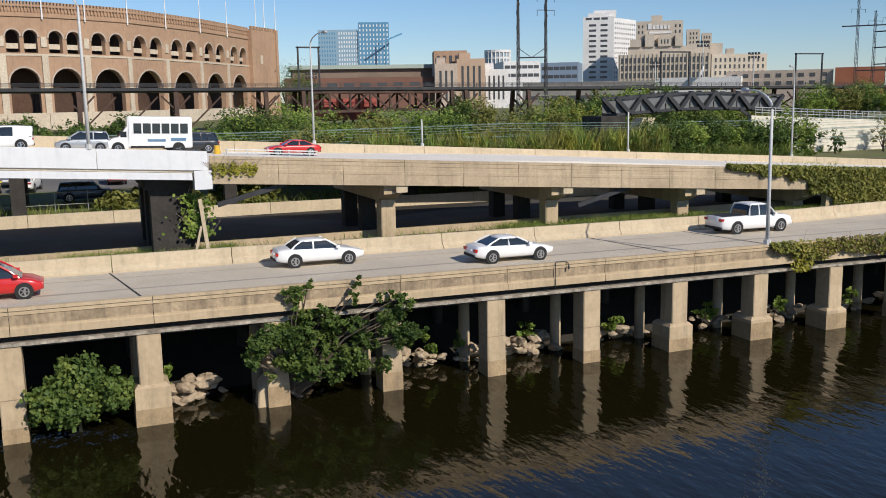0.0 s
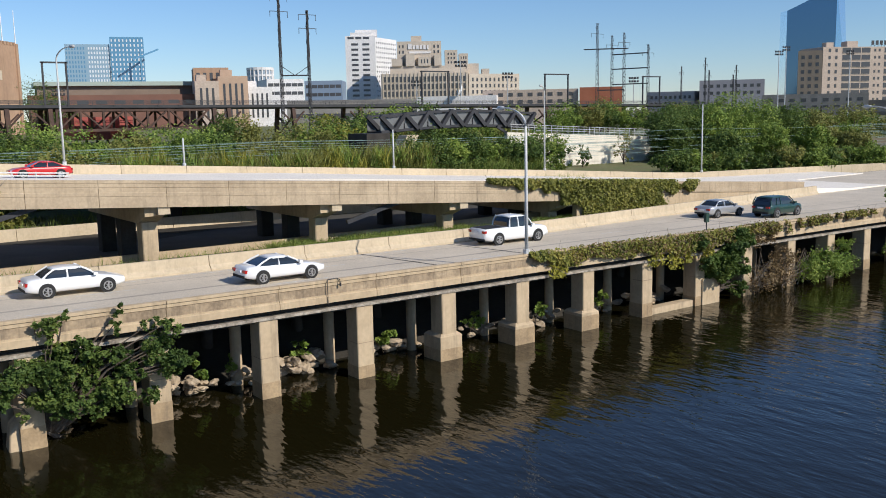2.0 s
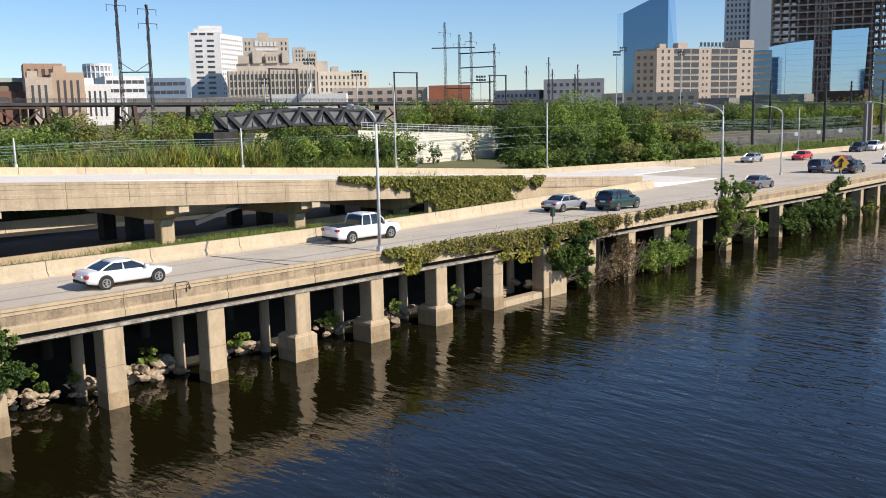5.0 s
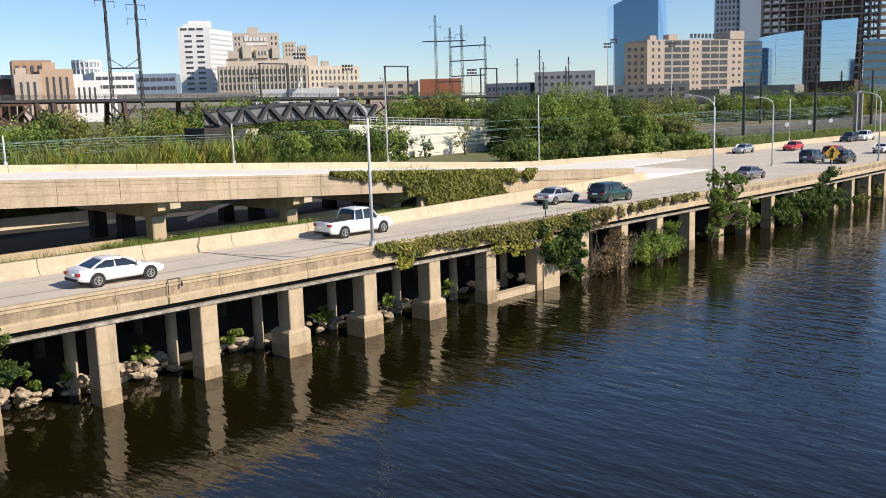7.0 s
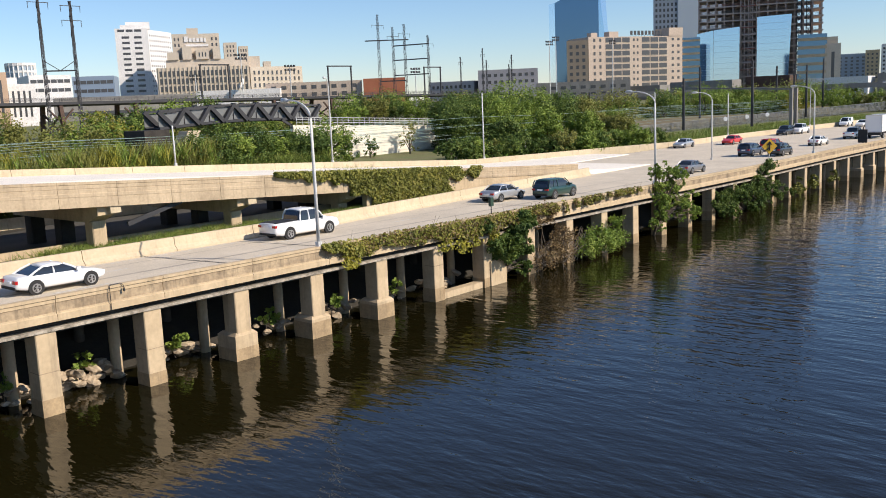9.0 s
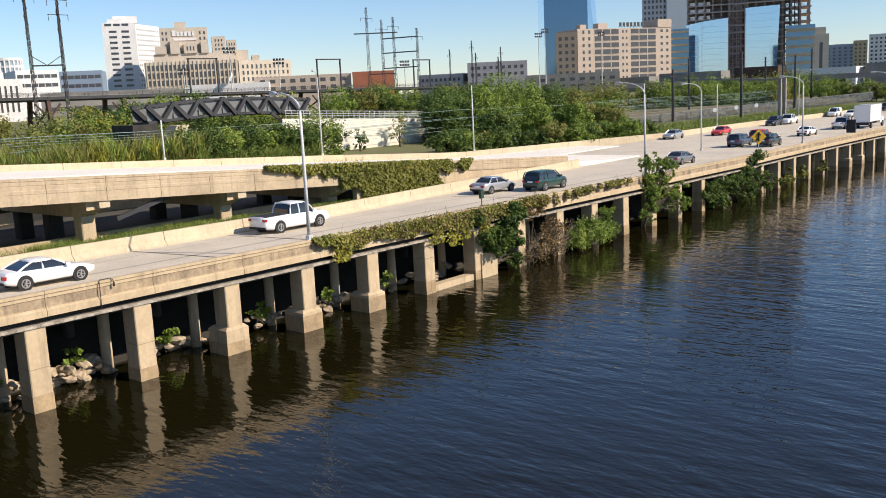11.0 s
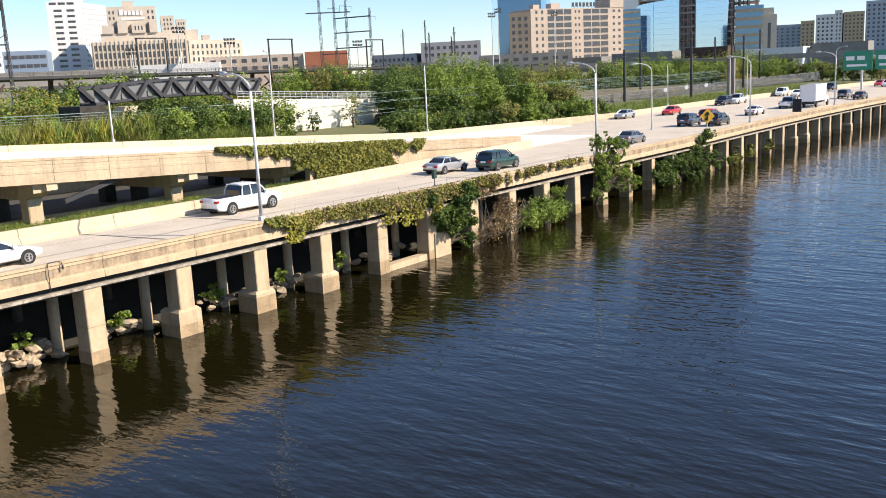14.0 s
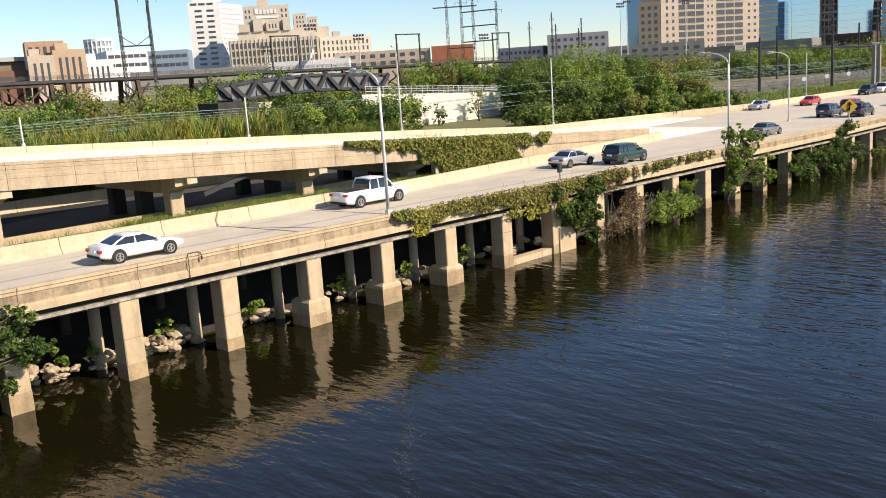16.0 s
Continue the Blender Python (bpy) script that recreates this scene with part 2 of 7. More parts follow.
# land: one sheet from the bank under the road to the horizon
bm = bmesh.new()
prof = [(40.8, -0.6), (42.3, 0.2), (45.0, 1.4), (48.6, 3.2), (50.4, 4.0), (58.0, 4.05), (58.4, 3.9), (75.6, 4.0), (76.5, 4.4), (84.0, 5.0), (120, 6.0),
        (170, 8.0), (260, 9.5), (500, 10.5), (1500, 11), (3000, 11)]
xs = [-900, -200, -60, -30] + [4 * i for i in range(-6, 60)] + [260, 320, 450, 700, 1200, 2400]
grid = []
for x in xs:
    row = []
    for y, z in prof:
        lower = 0.7 * min(max((x - 20) / 80, 0), 1) if 45 < y < 90 else 0
        row.append(bm.verts.new((x, y + (bend(min(x, 300)) if y < 80 else 0), z - lower + (0.25 * noise.noise((x * 0.3, y * 0.3, 1)) if y < 48 else 0))))
    grid.append(row)
for a, b in zip(grid, grid[1:]):
    for i in range(len(prof) - 1):
        bm.faces.new((a[i], b[i], b[i + 1], a[i + 1]))
# mud below deck and ramp, with their shade put into its colour
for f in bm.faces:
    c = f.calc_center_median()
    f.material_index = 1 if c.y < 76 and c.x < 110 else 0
BANK = material("shaded_bank_mud", (0.045, 0.038, 0.028), (0.025, 0.022, 0.017), 0.95, scale=0.7, fine=6, bump=0.5)
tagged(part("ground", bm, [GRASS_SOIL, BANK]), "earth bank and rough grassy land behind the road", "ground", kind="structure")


# ---- the river bridge ----
SPAN = 5.2
FIRST_PIER = -12.77  # right edge of a pier's column
INNER_END = 89.0

deck = tagged(new("bridge_deck"), "stained concrete road deck on piers along the river", "bridge", kind="structure")
# slab and girder carry the shade below the deck in their colour
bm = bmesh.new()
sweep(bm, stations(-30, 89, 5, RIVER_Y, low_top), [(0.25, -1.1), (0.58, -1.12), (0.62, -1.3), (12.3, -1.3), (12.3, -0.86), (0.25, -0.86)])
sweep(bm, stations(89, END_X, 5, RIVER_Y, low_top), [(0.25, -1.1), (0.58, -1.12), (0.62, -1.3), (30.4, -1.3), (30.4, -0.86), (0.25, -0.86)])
part("slab", bm, CONCRETE_SHADED, deck)
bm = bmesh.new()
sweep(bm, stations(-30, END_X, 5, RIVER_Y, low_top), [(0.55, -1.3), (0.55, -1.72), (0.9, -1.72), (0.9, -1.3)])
part("girder", bm, CONCRETE_SHADED, deck, "recessed girder coloured dark for shade")
bm = bmesh.new()
sweep(bm, stations(-30, END_X, 5, RIVER_Y, low_top), [(0.03, -1.41), (0.03, -1.54), (0.55, -1.54), (0.55, -1.41)])
part("edge_beam", bm, EDGE_CONCRETE, deck, "narrow peeling grey concrete edge beam")

# parapet: one cast panel between joints
parapet = tagged(new("parapet"), "weathered concrete parapet of cast panels with stained faces", "parapet", kind="structure")


def parapet_mesh(x0, x1, cope):
    bm = bmesh.new()
    st = [(x, RIVER_Y + bend(x), low_top(x)) for x in (x0, (x0 + x1) / 2, x1)]
    sweep(bm, st, [(-0.05, 0.0), (-0.05, -0.13), (0.0, -0.15), (0.0, -0.30), (0.035, -0.32), (0.035, -0.70), (0.0, -0.72), (0.0, -0.79),
                   (-0.05, -0.82), (-0.05, -1.12), (0.3, -1.12), (0.42, -0.80), (0.28, -0.45), (0.24, 0.0)])
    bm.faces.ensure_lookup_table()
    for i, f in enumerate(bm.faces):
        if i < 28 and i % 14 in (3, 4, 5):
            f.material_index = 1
    return finish(bm, "panel", [CONCRETE, CONCRETE_STAINED])


x = -29.2
while x < 230:
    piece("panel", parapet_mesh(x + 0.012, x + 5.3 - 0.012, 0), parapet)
    x += 5.3
bm = bmesh.new()
sweep(bm, stations(x, END_X, 5, RIVER_Y, low_top), [(-0.05, 0.0), (-0.05, -1.12), (0.3, -1.12), (0.24, 0.0)])
part("far_panel", bm, CONCRETE, parapet)

# river piers
rng = random.Random(4)
FOOTED = {3: 1.75, 8: 1.45, 9: 1.25, 10: 1.2, 0: 1.3, 22: 1.5, 28: 1.3, 29: 1.3, 33: 1.2}
for i in range(60):
    x = FIRST_PIER + SPAN * i
    if x > 230:
        break
    y = RIVER_Y + 0.1 + bend(x)
    top = low_top(x) - 1.54
    w = 0.95 if i < 18 else 0.8
    pier = thing("bridge_pier", "square sunlit concrete pier standing in the river" if i not in FOOTED else
                 "square concrete pier on a wider footing block in the river", "pier", (x - w / 2, y + 0.5, 0), "river piers")
    bm = bmesh.new()
    v = box(bm, -w / 2, w / 2, -0.5, 0.55, -1.2, top)
    bmesh.ops.bevel(bm, geom=[e for e in bm.edges if abs(e.verts[0].co.z - e.verts[1].co.z) > 1], offset=0.04, segments=1, affect="EDGES")
    part("column", bm, CONCRETE, pier)
    if i in FOOTED:
        h = FOOTED[i]
        bm = bmesh.new()
        box(bm, -w / 2 - 0.22, w / 2 + 0.25, -0.62, 0.9, -1.2, h)
        bmesh.ops.bevel(bm, geom=[e for e in bm.edges if e.verts[0].co.z > 0 and e.verts[1].co.z > 0], offset=0.16, segments=1, affect="EDGES")
        part("footing", bm, CONCRETE, pier, "chipped wider concrete footing")
    bm = bmesh.new()
    grow = 0.006 if i not in FOOTED else 0.24
    box(bm, -w / 2 - grow, w / 2 + grow + (0.02 if i in FOOTED else 0), -0.5 - (0.006 if i not in FOOTED else 0.13), 0.56 if i not in FOOTED else 0.91, -1.2, rng.uniform(0.55, 0.95))
    part("waterline_band", bm, CONCRETE_DAMP, pier, "damp brown band at the waterline")
    if i < 24 and i not in FOOTED:
        bm = bmesh.new()
        z = rng.uniform(1.7, 2.5)
        box(bm, -w / 2 - 0.005, w / 2 + 0.005, -0.506, 0.3, z, z + 0.035)
        part("pour_joint", bm, CONCRETE_STAINED, pier, "thin dark pour joint")
    # cap beam and rear round column are coloured as concrete in shade
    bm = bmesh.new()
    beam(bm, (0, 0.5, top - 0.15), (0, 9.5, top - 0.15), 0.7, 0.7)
    part("cap_beam", bm, CONCRETE_SHADED, pier)
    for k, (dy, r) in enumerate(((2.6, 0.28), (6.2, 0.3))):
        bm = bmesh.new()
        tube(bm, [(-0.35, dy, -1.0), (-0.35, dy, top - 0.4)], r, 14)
        part("round_column", bm, CONCRETE if k == 0 else CONCRETE_SHADED, pier, "round concrete column under the deck", smooth=True)

# low wall and block beside the ninth pier
bm = bmesh.new()
box(bm, 44.4, 49.6, 38.25, 38.9, -1.2, 0.42)
box(bm, 49.3, 51.1, 38.0, 39.6, -1.2, 1.75)
tagged(part("river_wall", bm, CONCRETE), "low concrete wall with an end block at the waterline", "wall")

# carriageway
bm = bmesh.new()
sweep(bm, stations(-30, INNER_END, 4, lambda x: 0.0, low_road, False), [(RIVER_Y + 0.12, 0.0), (RIVER_Y + 0.12, -0.005), (49.4, -0.005), (49.4, 0.0)])
for v in bm.verts:
    if v.co.y > 45:
        v.co.y = inner_y(v.co.x) + 0.2
sweep(bm, stations(INNER_END, END_X, 4, RIVER_Y, low_road), [(0.12, 0.0), (0.12, -0.005), (30.2, -0.005), (30.2, 0.0)])
tagged(part("road", bm, ASPHALT), "worn pale grey concrete road surface of the lower carriageway", "road", kind="structure")
PAINT = material("worn_road_paint", (0.62, 0.61, 0.57), (0.40, 0.38, 0.35), 0.8, scale=3, fine=20, bump=0)
TRACK = material("rubbed_road", (0.41, 0.36, 0.29), (0.33, 0.29, 0.235), 0.9, scale=0.5, fine=14, bump=0)
TAR = plain("black_joint_filler", (0.03, 0.03, 0.03), 0.7)


def strip(bm, x0, x1, y, width, z=low_road, lift=0.006):
    st = stations(x0, x1, 6, y, lambda x: z(x) + lift)
    for (xa, ya, za), (xb, yb, zb) in zip(st, st[1:]):
        bm.faces.new([bm.verts.new(p) for p in ((xa, ya - width / 2, za), (xb, yb - width / 2, zb), (xb, yb + width / 2, zb), (xa, ya + width / 2, za))])


markings = tagged(new("road_marking"), "faded white lane lines and dark joints on the road", "marking", kind="structure")
dash = 0
for y in (42.9, 46.2):
    x = -28.0 + (3 if y > 45 else 0)
    while x < 190:
        bm = bmesh.new()
        strip(bm, x, x + 3.0, y, 0.12)
        part("lane_dash", bm, PAINT, markings)
        x += 12.2
for y, x0, x1 in ((39.4, -30, 240), (48.6, -30, 46)):
    bm = bmesh.new()
    strip(bm, x0, x1, y, 0.12)
    part("edge_line", bm, PAINT, markings)
for y, w in ((47.55, 0.10), (41.0, 0.35), (44.4, 0.3)):
    bm = bmesh.new()
    strip(bm, -30, 86, y, w, lift=0.004)
    part("tyre_track", bm, TRACK, markings, "darker worn wheel track")
for x in (1.3, 29.6, 36.5, 60.0):
    bm = bmesh.new()
    a, b = x, x - 1.3
    za, zb = low_road(a) + 0.008, low_road(b) + 0.008
    bm.faces.new([bm.verts.new(p) for p in ((a, 49.2, za), (a + 0.09, 49.2, za), (b + 0.09 + 3, 38.4, zb), (b + 3, 38.4, zb))])
    part("joint", bm, TAR, markings)

# barrier between lower road and median
barrier = tagged(new("median_barrier"), "pale cast concrete traffic barrier with open joints", "barrier", kind="structure")
x = -29.0
while x < INNER_END - 1:
    x1 = min(x + 6.1, INNER_END)
    bm = bmesh.new()
    st = [(q, inner_y(q), low_road(q)) for q in (x + 0.02, (x + x1) / 2, x1 - 0.02)]
    sweep(bm, st, [(-0.02, -0.3), (0.65, -0.3), (0.5, 0.86), (0.26, 0.86), (0.2, 0.34), (-0.02, 0.1)])
    part("barrier_segment", bm, CONCRETE_PALE, barrier)
    x = x1

# thin drain pipe hooked over the parapet
bm = bmesh.new()
tube(bm, [(21.0, 37.9, 3.95), (21.0, 37.9, 5.2), (21.03, 37.93, 5.27), (21.55, 37.93, 5.27), (21.66, 37.88, 5.2), (21.68, 37.86, 5.02)], 0.02, 6)
tube(bm, [(21.68, 37.86, 5.04), (21.68, 37.86, 4.88)], 0.05, 8)
tagged(part("drain_pipe", bm, DARK_STEEL), "dark iron drain pipe hooked over the parapet", "pipe")

# ---- the ramp above ----
UP_Y = 54.5


def up_road(x):
    return up_top(x) - 0.4 - 0.32 * min(max((x - 20) / 40, 0), 1)


def far_top(x):
    return up_top(x) + 0.02


def far_y(x):
    return 84.0 if x < 78 else max(68.0, 84.0 - 0.27 * (x - 78))


def second_road(x):
    """The far lanes lie a little lower where they pass the steel span."""
    return up_road(x) - 0.58 * min(max((40 - x) / 25, 0), 1)


ramp = tagged(new("ramp"), "raised concrete ramp that comes down to the lower road", "bridge", kind="structure")
bm = bmesh.new()
xs = [7.4 + 4.0 * i for i in range(21)] + [89.0, 96, 104]
rows_ = []
for x in xs:
    rows_.append([bm.verts.new((x, y, z)) for y, z in ((UP_Y + 0.15, up_road(x)), (66.6, up_road(x)), (66.6, up_road(x) - 0.9), (UP_Y + 0.9, up_road(x) - 0.75), (UP_Y + 0.15, up_road(x) - 0.5))])
for a, b in zip(rows_, rows_[1:]):
    for i in range(5):
        bm.faces.new((a[i], b[i], b[(i + 1) % 5], a[(i + 1) % 5]))
bm.faces.new(rows_[0])
bm.faces.new(rows_[-1][::-1])
part("ramp_slab", bm, DECK_WHITE, ramp)
bm = bmesh.new()
rows_ = []
for x in [-30.0 + 6 * i for i in range(20)] + [90, 96, 104, 112, 120]:
    y0 = 75.6 if x < 20 else 71.0 if x < 66 else 66.5
    rows_.append([bm.verts.new((x, y, z)) for y, z in ((y0, second_road(x)), (far_y(x) + 0.1, second_road(x)), (far_y(x) + 0.1, second_road(x) - 0.9), (y0, second_road(x) - 0.9))])
for a, b in zip(rows_, rows_[1:]):
    for i in range(4):
        bm.faces.new((a[i], b[i], b[(i + 1) % 4], a[(i + 1) % 4]))
bm.faces.new(rows_[0]), bm.faces.new(rows_[-1][::-1])
part("second_slab", bm, DECK_WHITE, ramp)
# columns below the far lanes, darkened in colour for the shade there
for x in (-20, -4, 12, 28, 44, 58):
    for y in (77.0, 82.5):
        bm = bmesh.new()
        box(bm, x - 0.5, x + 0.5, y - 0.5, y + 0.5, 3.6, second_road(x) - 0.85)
        part("column", bm, CONCRETE_SHADED, ramp)
for k in range(20):
    x0, x1 = 7.4 + 4.0 * k, min(7.4 + 4.0 * (k + 1), 87.0)
    if x0 >= 87:
        break
    bm = bmesh.new()
    d = 1.62 if x0 < 54 else 1.0
    sweep(bm, [(x, UP_Y, up_top(x)) for x in (x0 + 0.012, x1 - 0.012)],
          [(-0.03, 0.0), (-0.03, -0.16), (0.0, -0.18), (0.0, -0.42), (0.025, -0.43), (0.025, -0.46), (0.0, -0.47), (0.0, -0.72), (-0.02, -0.74),
           (-0.02, -0.94), (0.0, -0.95), (0.0, -0.98), (-0.02, -d), (0.55, -d), (0.45, -0.75), (0.2, -0.7), (0.2, 0.0)])
    part("fascia_panel", bm, FASCIA, ramp)
x = -29.0
while x < END_X - 6:
    bm = bmesh.new()
    sweep(bm, [(q, far_y(q) + bend(q), far_top(q)) for q in (x + 0.02, x + 3.0, x + 6.08)],
          [(-0.1, -1.7), (0.5, -1.7), (0.35, 0.0), (0.12, 0.0), (0.06, -0.5)])
    part("barrier_segment", bm, CONCRETE_PALE, ramp, "sunlit pale barrier on the far side")
    x += 6.1

# retaining wall where the ramp meets the ground
bm = bmesh.new()
sweep(bm, [(x, UP_Y + 0.05, up_top(x) - 0.98) for x in (54, 62, 70, 78, 84)], [(0, 0), (0, -6), (0.5, -6), (0.5, 0)])
tagged(part("retaining_wall", bm, CONCRETE), "tan concrete retaining wall below the ramp", "wall", kind="structure")

# ramp piers
for x, tone in ((-18.0, 0), (19.3, 1), (31.3, 1), (42.3, 1), (53.2, 1)):
    zt = up_top(x) - 1.62
    p = thing("ramp_pier", "concrete ramp pier with a cap beam and three columns in shade", "pier", (x - 0.55, 56.0, 3.9), "ramp piers")
    bm = bmesh.new()
    h = zt - 3.9
    pts = [(-1.0, 0.0), (-1.0, -0.55), (0.3, -1.05), (11.0, -1.05), (11.0, 0.0)]
    a = [bm.verts.new((-0.6, y, h + z)) for y, z in pts]
    b = [bm.verts.new((0.6, y, h + z)) for y, z in pts]
    for i in range(5):
        bm.faces.new((a[i], b[i], b[(i + 1) % 5], a[(i + 1) % 5]))
    bm.faces.new(a), bm.faces.new(b[::-1])
    part("cap_beam", bm, CONCRETE, p)
    # front column plain, the two behind it with shade in their colour
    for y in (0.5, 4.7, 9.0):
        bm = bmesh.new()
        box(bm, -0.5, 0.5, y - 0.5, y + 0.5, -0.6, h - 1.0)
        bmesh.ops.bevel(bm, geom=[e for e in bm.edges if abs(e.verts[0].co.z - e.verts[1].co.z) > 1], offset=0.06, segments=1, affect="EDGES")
        part("column", bm, CONCRETE if y < 1 else CONCRETE_SHADED, p)
    bm = bmesh.new()
    box(bm, 0.1, 0.85, -1.4, -0.7, h - 0.45, h + 0.25)
    part("bearing_block", bm, CONCRETE_PALE, p)

# white steel span at the start of the ramp
span = tagged(new("steel_span"), "white painted steel ramp span with plate parapet", "bridge", kind="structure")
for k in range(6):
    x0 = 7.3 - 6.0 * (k + 1)
    bm = bmesh.new()
    sweep(bm, [(x, UP_Y, up_top(x) + 0.27) for x in (x0 + 0.015, x0 + 5.985)], [(0, 0), (0, -1.12), (0.12, -1.12), (0.12, 0)])
    part("plate_panel", bm, STEEL_WHITE, span)
bm = bmesh.new()
sweep(bm, [(x, UP_Y, up_top(x)) for x in (-30, 6.4)], [(0.0, -1.02), (0.0, -1.42), (0.5, -1.42), (0.5, -1.02)])
part("girder", bm, STEEL_WHITE, span)
bm = bmesh.new()
sweep(bm, [(x, UP_Y, up_top(x)) for x in (-30, 7.4)], [(0.12, -0.4), (0.12, -1.0), (12.1, -1.0), (12.1, -0.4)])
part("roadway", bm, ASPHALT, span)
bm = bmesh.new()
box(bm, 6.5, 7.5, UP_Y - 0.05, UP_Y + 0.9, up_top(7) - 1.95, up_top(7) - 0.86)
part("end_block", bm, STEEL_WHITE, span)
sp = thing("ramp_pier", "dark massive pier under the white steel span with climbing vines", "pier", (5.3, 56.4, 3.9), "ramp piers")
# the span's shade on this pier is put into the concrete colour
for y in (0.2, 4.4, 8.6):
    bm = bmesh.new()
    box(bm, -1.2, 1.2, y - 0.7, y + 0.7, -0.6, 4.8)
    part("column", bm, CONCRETE_SHADED, sp)
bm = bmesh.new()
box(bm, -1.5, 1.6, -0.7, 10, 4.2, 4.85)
part("cap_beam", bm, CONCRETE_SHADED, sp)
bm = bmesh.new()
beam(bm, (1.9, -1.3, -0.3), (1.5, -1.3, 3.6), 0.22)
beam(bm, (0.9, -1.3, -0.3), (1.5, -1.3, 2.0), 0.14)
part("brace", bm, CONCRETE_PALE, sp, "pale slanting prop")
bm = bmesh.new()
for x in (7.8, 32.2):
    beam(bm, (x, 55.0, up_top(x) - 2.9), (x + 4.2, 55.0, up_top(x + 4) - 1.6), 0.18, 0.3)
part("drain_trough", bm, DARK_STEEL, ramp, "slanting drain pipe under the ramp")

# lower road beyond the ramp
# shade below the ramp is in the surface colour here
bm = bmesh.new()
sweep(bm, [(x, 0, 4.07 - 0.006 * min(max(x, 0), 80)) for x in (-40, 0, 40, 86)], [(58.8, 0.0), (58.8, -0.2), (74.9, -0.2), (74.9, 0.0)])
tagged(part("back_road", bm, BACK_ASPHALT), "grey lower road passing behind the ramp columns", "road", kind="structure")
back = tagged(new("back_barrier"), "pale concrete barrier along the road behind the ramp", "barrier", kind="structure")
x = -40.0
while x < 78:
    bm = bmesh.new()
    sweep(bm, [(q, 74.9, 4.05 - 0.006 * min(max(q, 0), 80)) for q in (x + 0.02, x + 6.08)], [(0, -0.2), (0.6, -0.2), (0.4, 0.95), (0.15, 0.95)])
    part("barrier_segment", bm, CONCRETE_PALE, back)
    x += 6.1
bm = bmesh.new()
sweep(bm, [(x, 57.9, 4.3) for x in (-30, 20, 54)], [(0, -0.5), (0.3, -0.5), (0.3, 0.2), (0, 0.2)])
tagged(part("median_kerb", bm, CONCRETE), "low concrete kerb under the ramp", "kerb", kind="structure")


# ---- beyond the road: viaduct, bridge, wires ----
viaduct = tagged(new("rail_viaduct"), "rusty steel railway viaduct on trestle legs", "viaduct", kind="structure")


def via_z(x):
    return 16.2 - 0.0085 * (x + 9)


bm = bmesh.new()
sweep(bm, [(x, 170, via_z(x)) for x in (-80, 0, 80, 160, 230)], [(0, 0), (0, -0.55), (0.4, -0.8), (7.6, -0.8), (8, -0.55), (8, 0)])
part("girder", bm, DARK_STEEL, viaduct, "soot-black deck girder")
bm = bmesh.new()
for y in (169.6, 178.2):
    for k in range(78):
        x = -80 + 4 * k
        beam(bm, (x, y, via_z(x)), (x, y, via_z(x) + 0.75), 0.08)
    for h in (0.4, 0.75):
        beam(bm, (-80, y, via_z(-80) + h), (230, y, via_z(230) + h), 0.07)
part("railing", bm, DARK_STEEL, viaduct)
X_TRUSS0, X_TRUSS1 = 42.0, 70.0
for k in range(7):
    x0 = X_TRUSS0 + 4 * k
    x1 = x0 + 4
    bm = bmesh.new()
    for y in (170.3, 177.7):
        zt, zb = via_z(x0) - 0.8, 11.2
        beam(bm, (x0, y, zb), (x1, y, zb), 0.5)
        beam(bm, (x0, y, zt), (x0, y, zb), 0.38)
        beam(bm, (x0, y, zt - 0.2), (x1, y, zt - 0.2), 0.4)
        if k % 2:
            beam(bm, (x0, y, zt), (x1, y, zb), 0.3)
        else:
            beam(bm, (x0, y, zb), (x1, y, zt), 0.3)
    beam(bm, (x0, 170.3, 11.2), (x0, 177.7, 11.2), 0.3)
    part("truss_bay", bm, RUST, viaduct)
for x in (-62, -46, -30, -14, 2, 18, 34, 41, 71, 74, 88, 104, 122, 140, 158, 176, 194, 212):
    bm = bmesh.new()
    for y in (170.5, 177.5):
        beam(bm, (x, y, via_z(x) - 0.75), (x, y - (1.2 if y < 174 else -1.2), 7.0), 0.75)
    beam(bm, (x, 170.4, via_z(x) - 2.2), (x, 177.6, 9.0), 0.3)
    beam(bm, (x, 177.6, via_z(x) - 2.2), (x, 170.4, 9.0), 0.3)
    beam(bm, (x - 2.5, 170.4, via_z(x) - 1.4), (x, 170.2, via_z(x) - 4.0), 0.3)
    beam(bm, (x + 2.5, 170.4, via_z(x) - 1.4), (x, 170.2, via_z(x) - 4.0), 0.3)
    part("trestle", bm, RUST, viaduct)
for x0 in (2, 9, 20, 30):
    bm = bmesh.new()
    z = 8.6
    beam(bm, (x0, 171, z), (x0 + 6, 171, via_z(x0) - 1.6), 0.28)
    part("brace", bm, RUST, viaduct)

TRAILER_RED = material("faded_red_paint", (0.36, 0.07, 0.05), (0.26, 0.05, 0.04), 0.6, scale=0.3, bump=0)
for x in (49.5, 53.5, 58.0):
    tr_ = thing("freight_trailer", "faded red freight trailer parked behind the viaduct", "trailer", (x, 183.0, 8.2), "freight trailers")
    bm = bmesh.new()
    box(bm, -1.3, 1.3, 0, 8, 1.0, 5.4)
    part("body", bm, TRAILER_RED, tr_)
    for dx in (-1.0, 1.0):
        bm = bmesh.new()
        tube(bm, [(dx - 0.15, 1.0, 0.5), (dx + 0.15, 1.0, 0.5)], 0.5, 12)
        part("wheel", bm, TYRE, tr_)

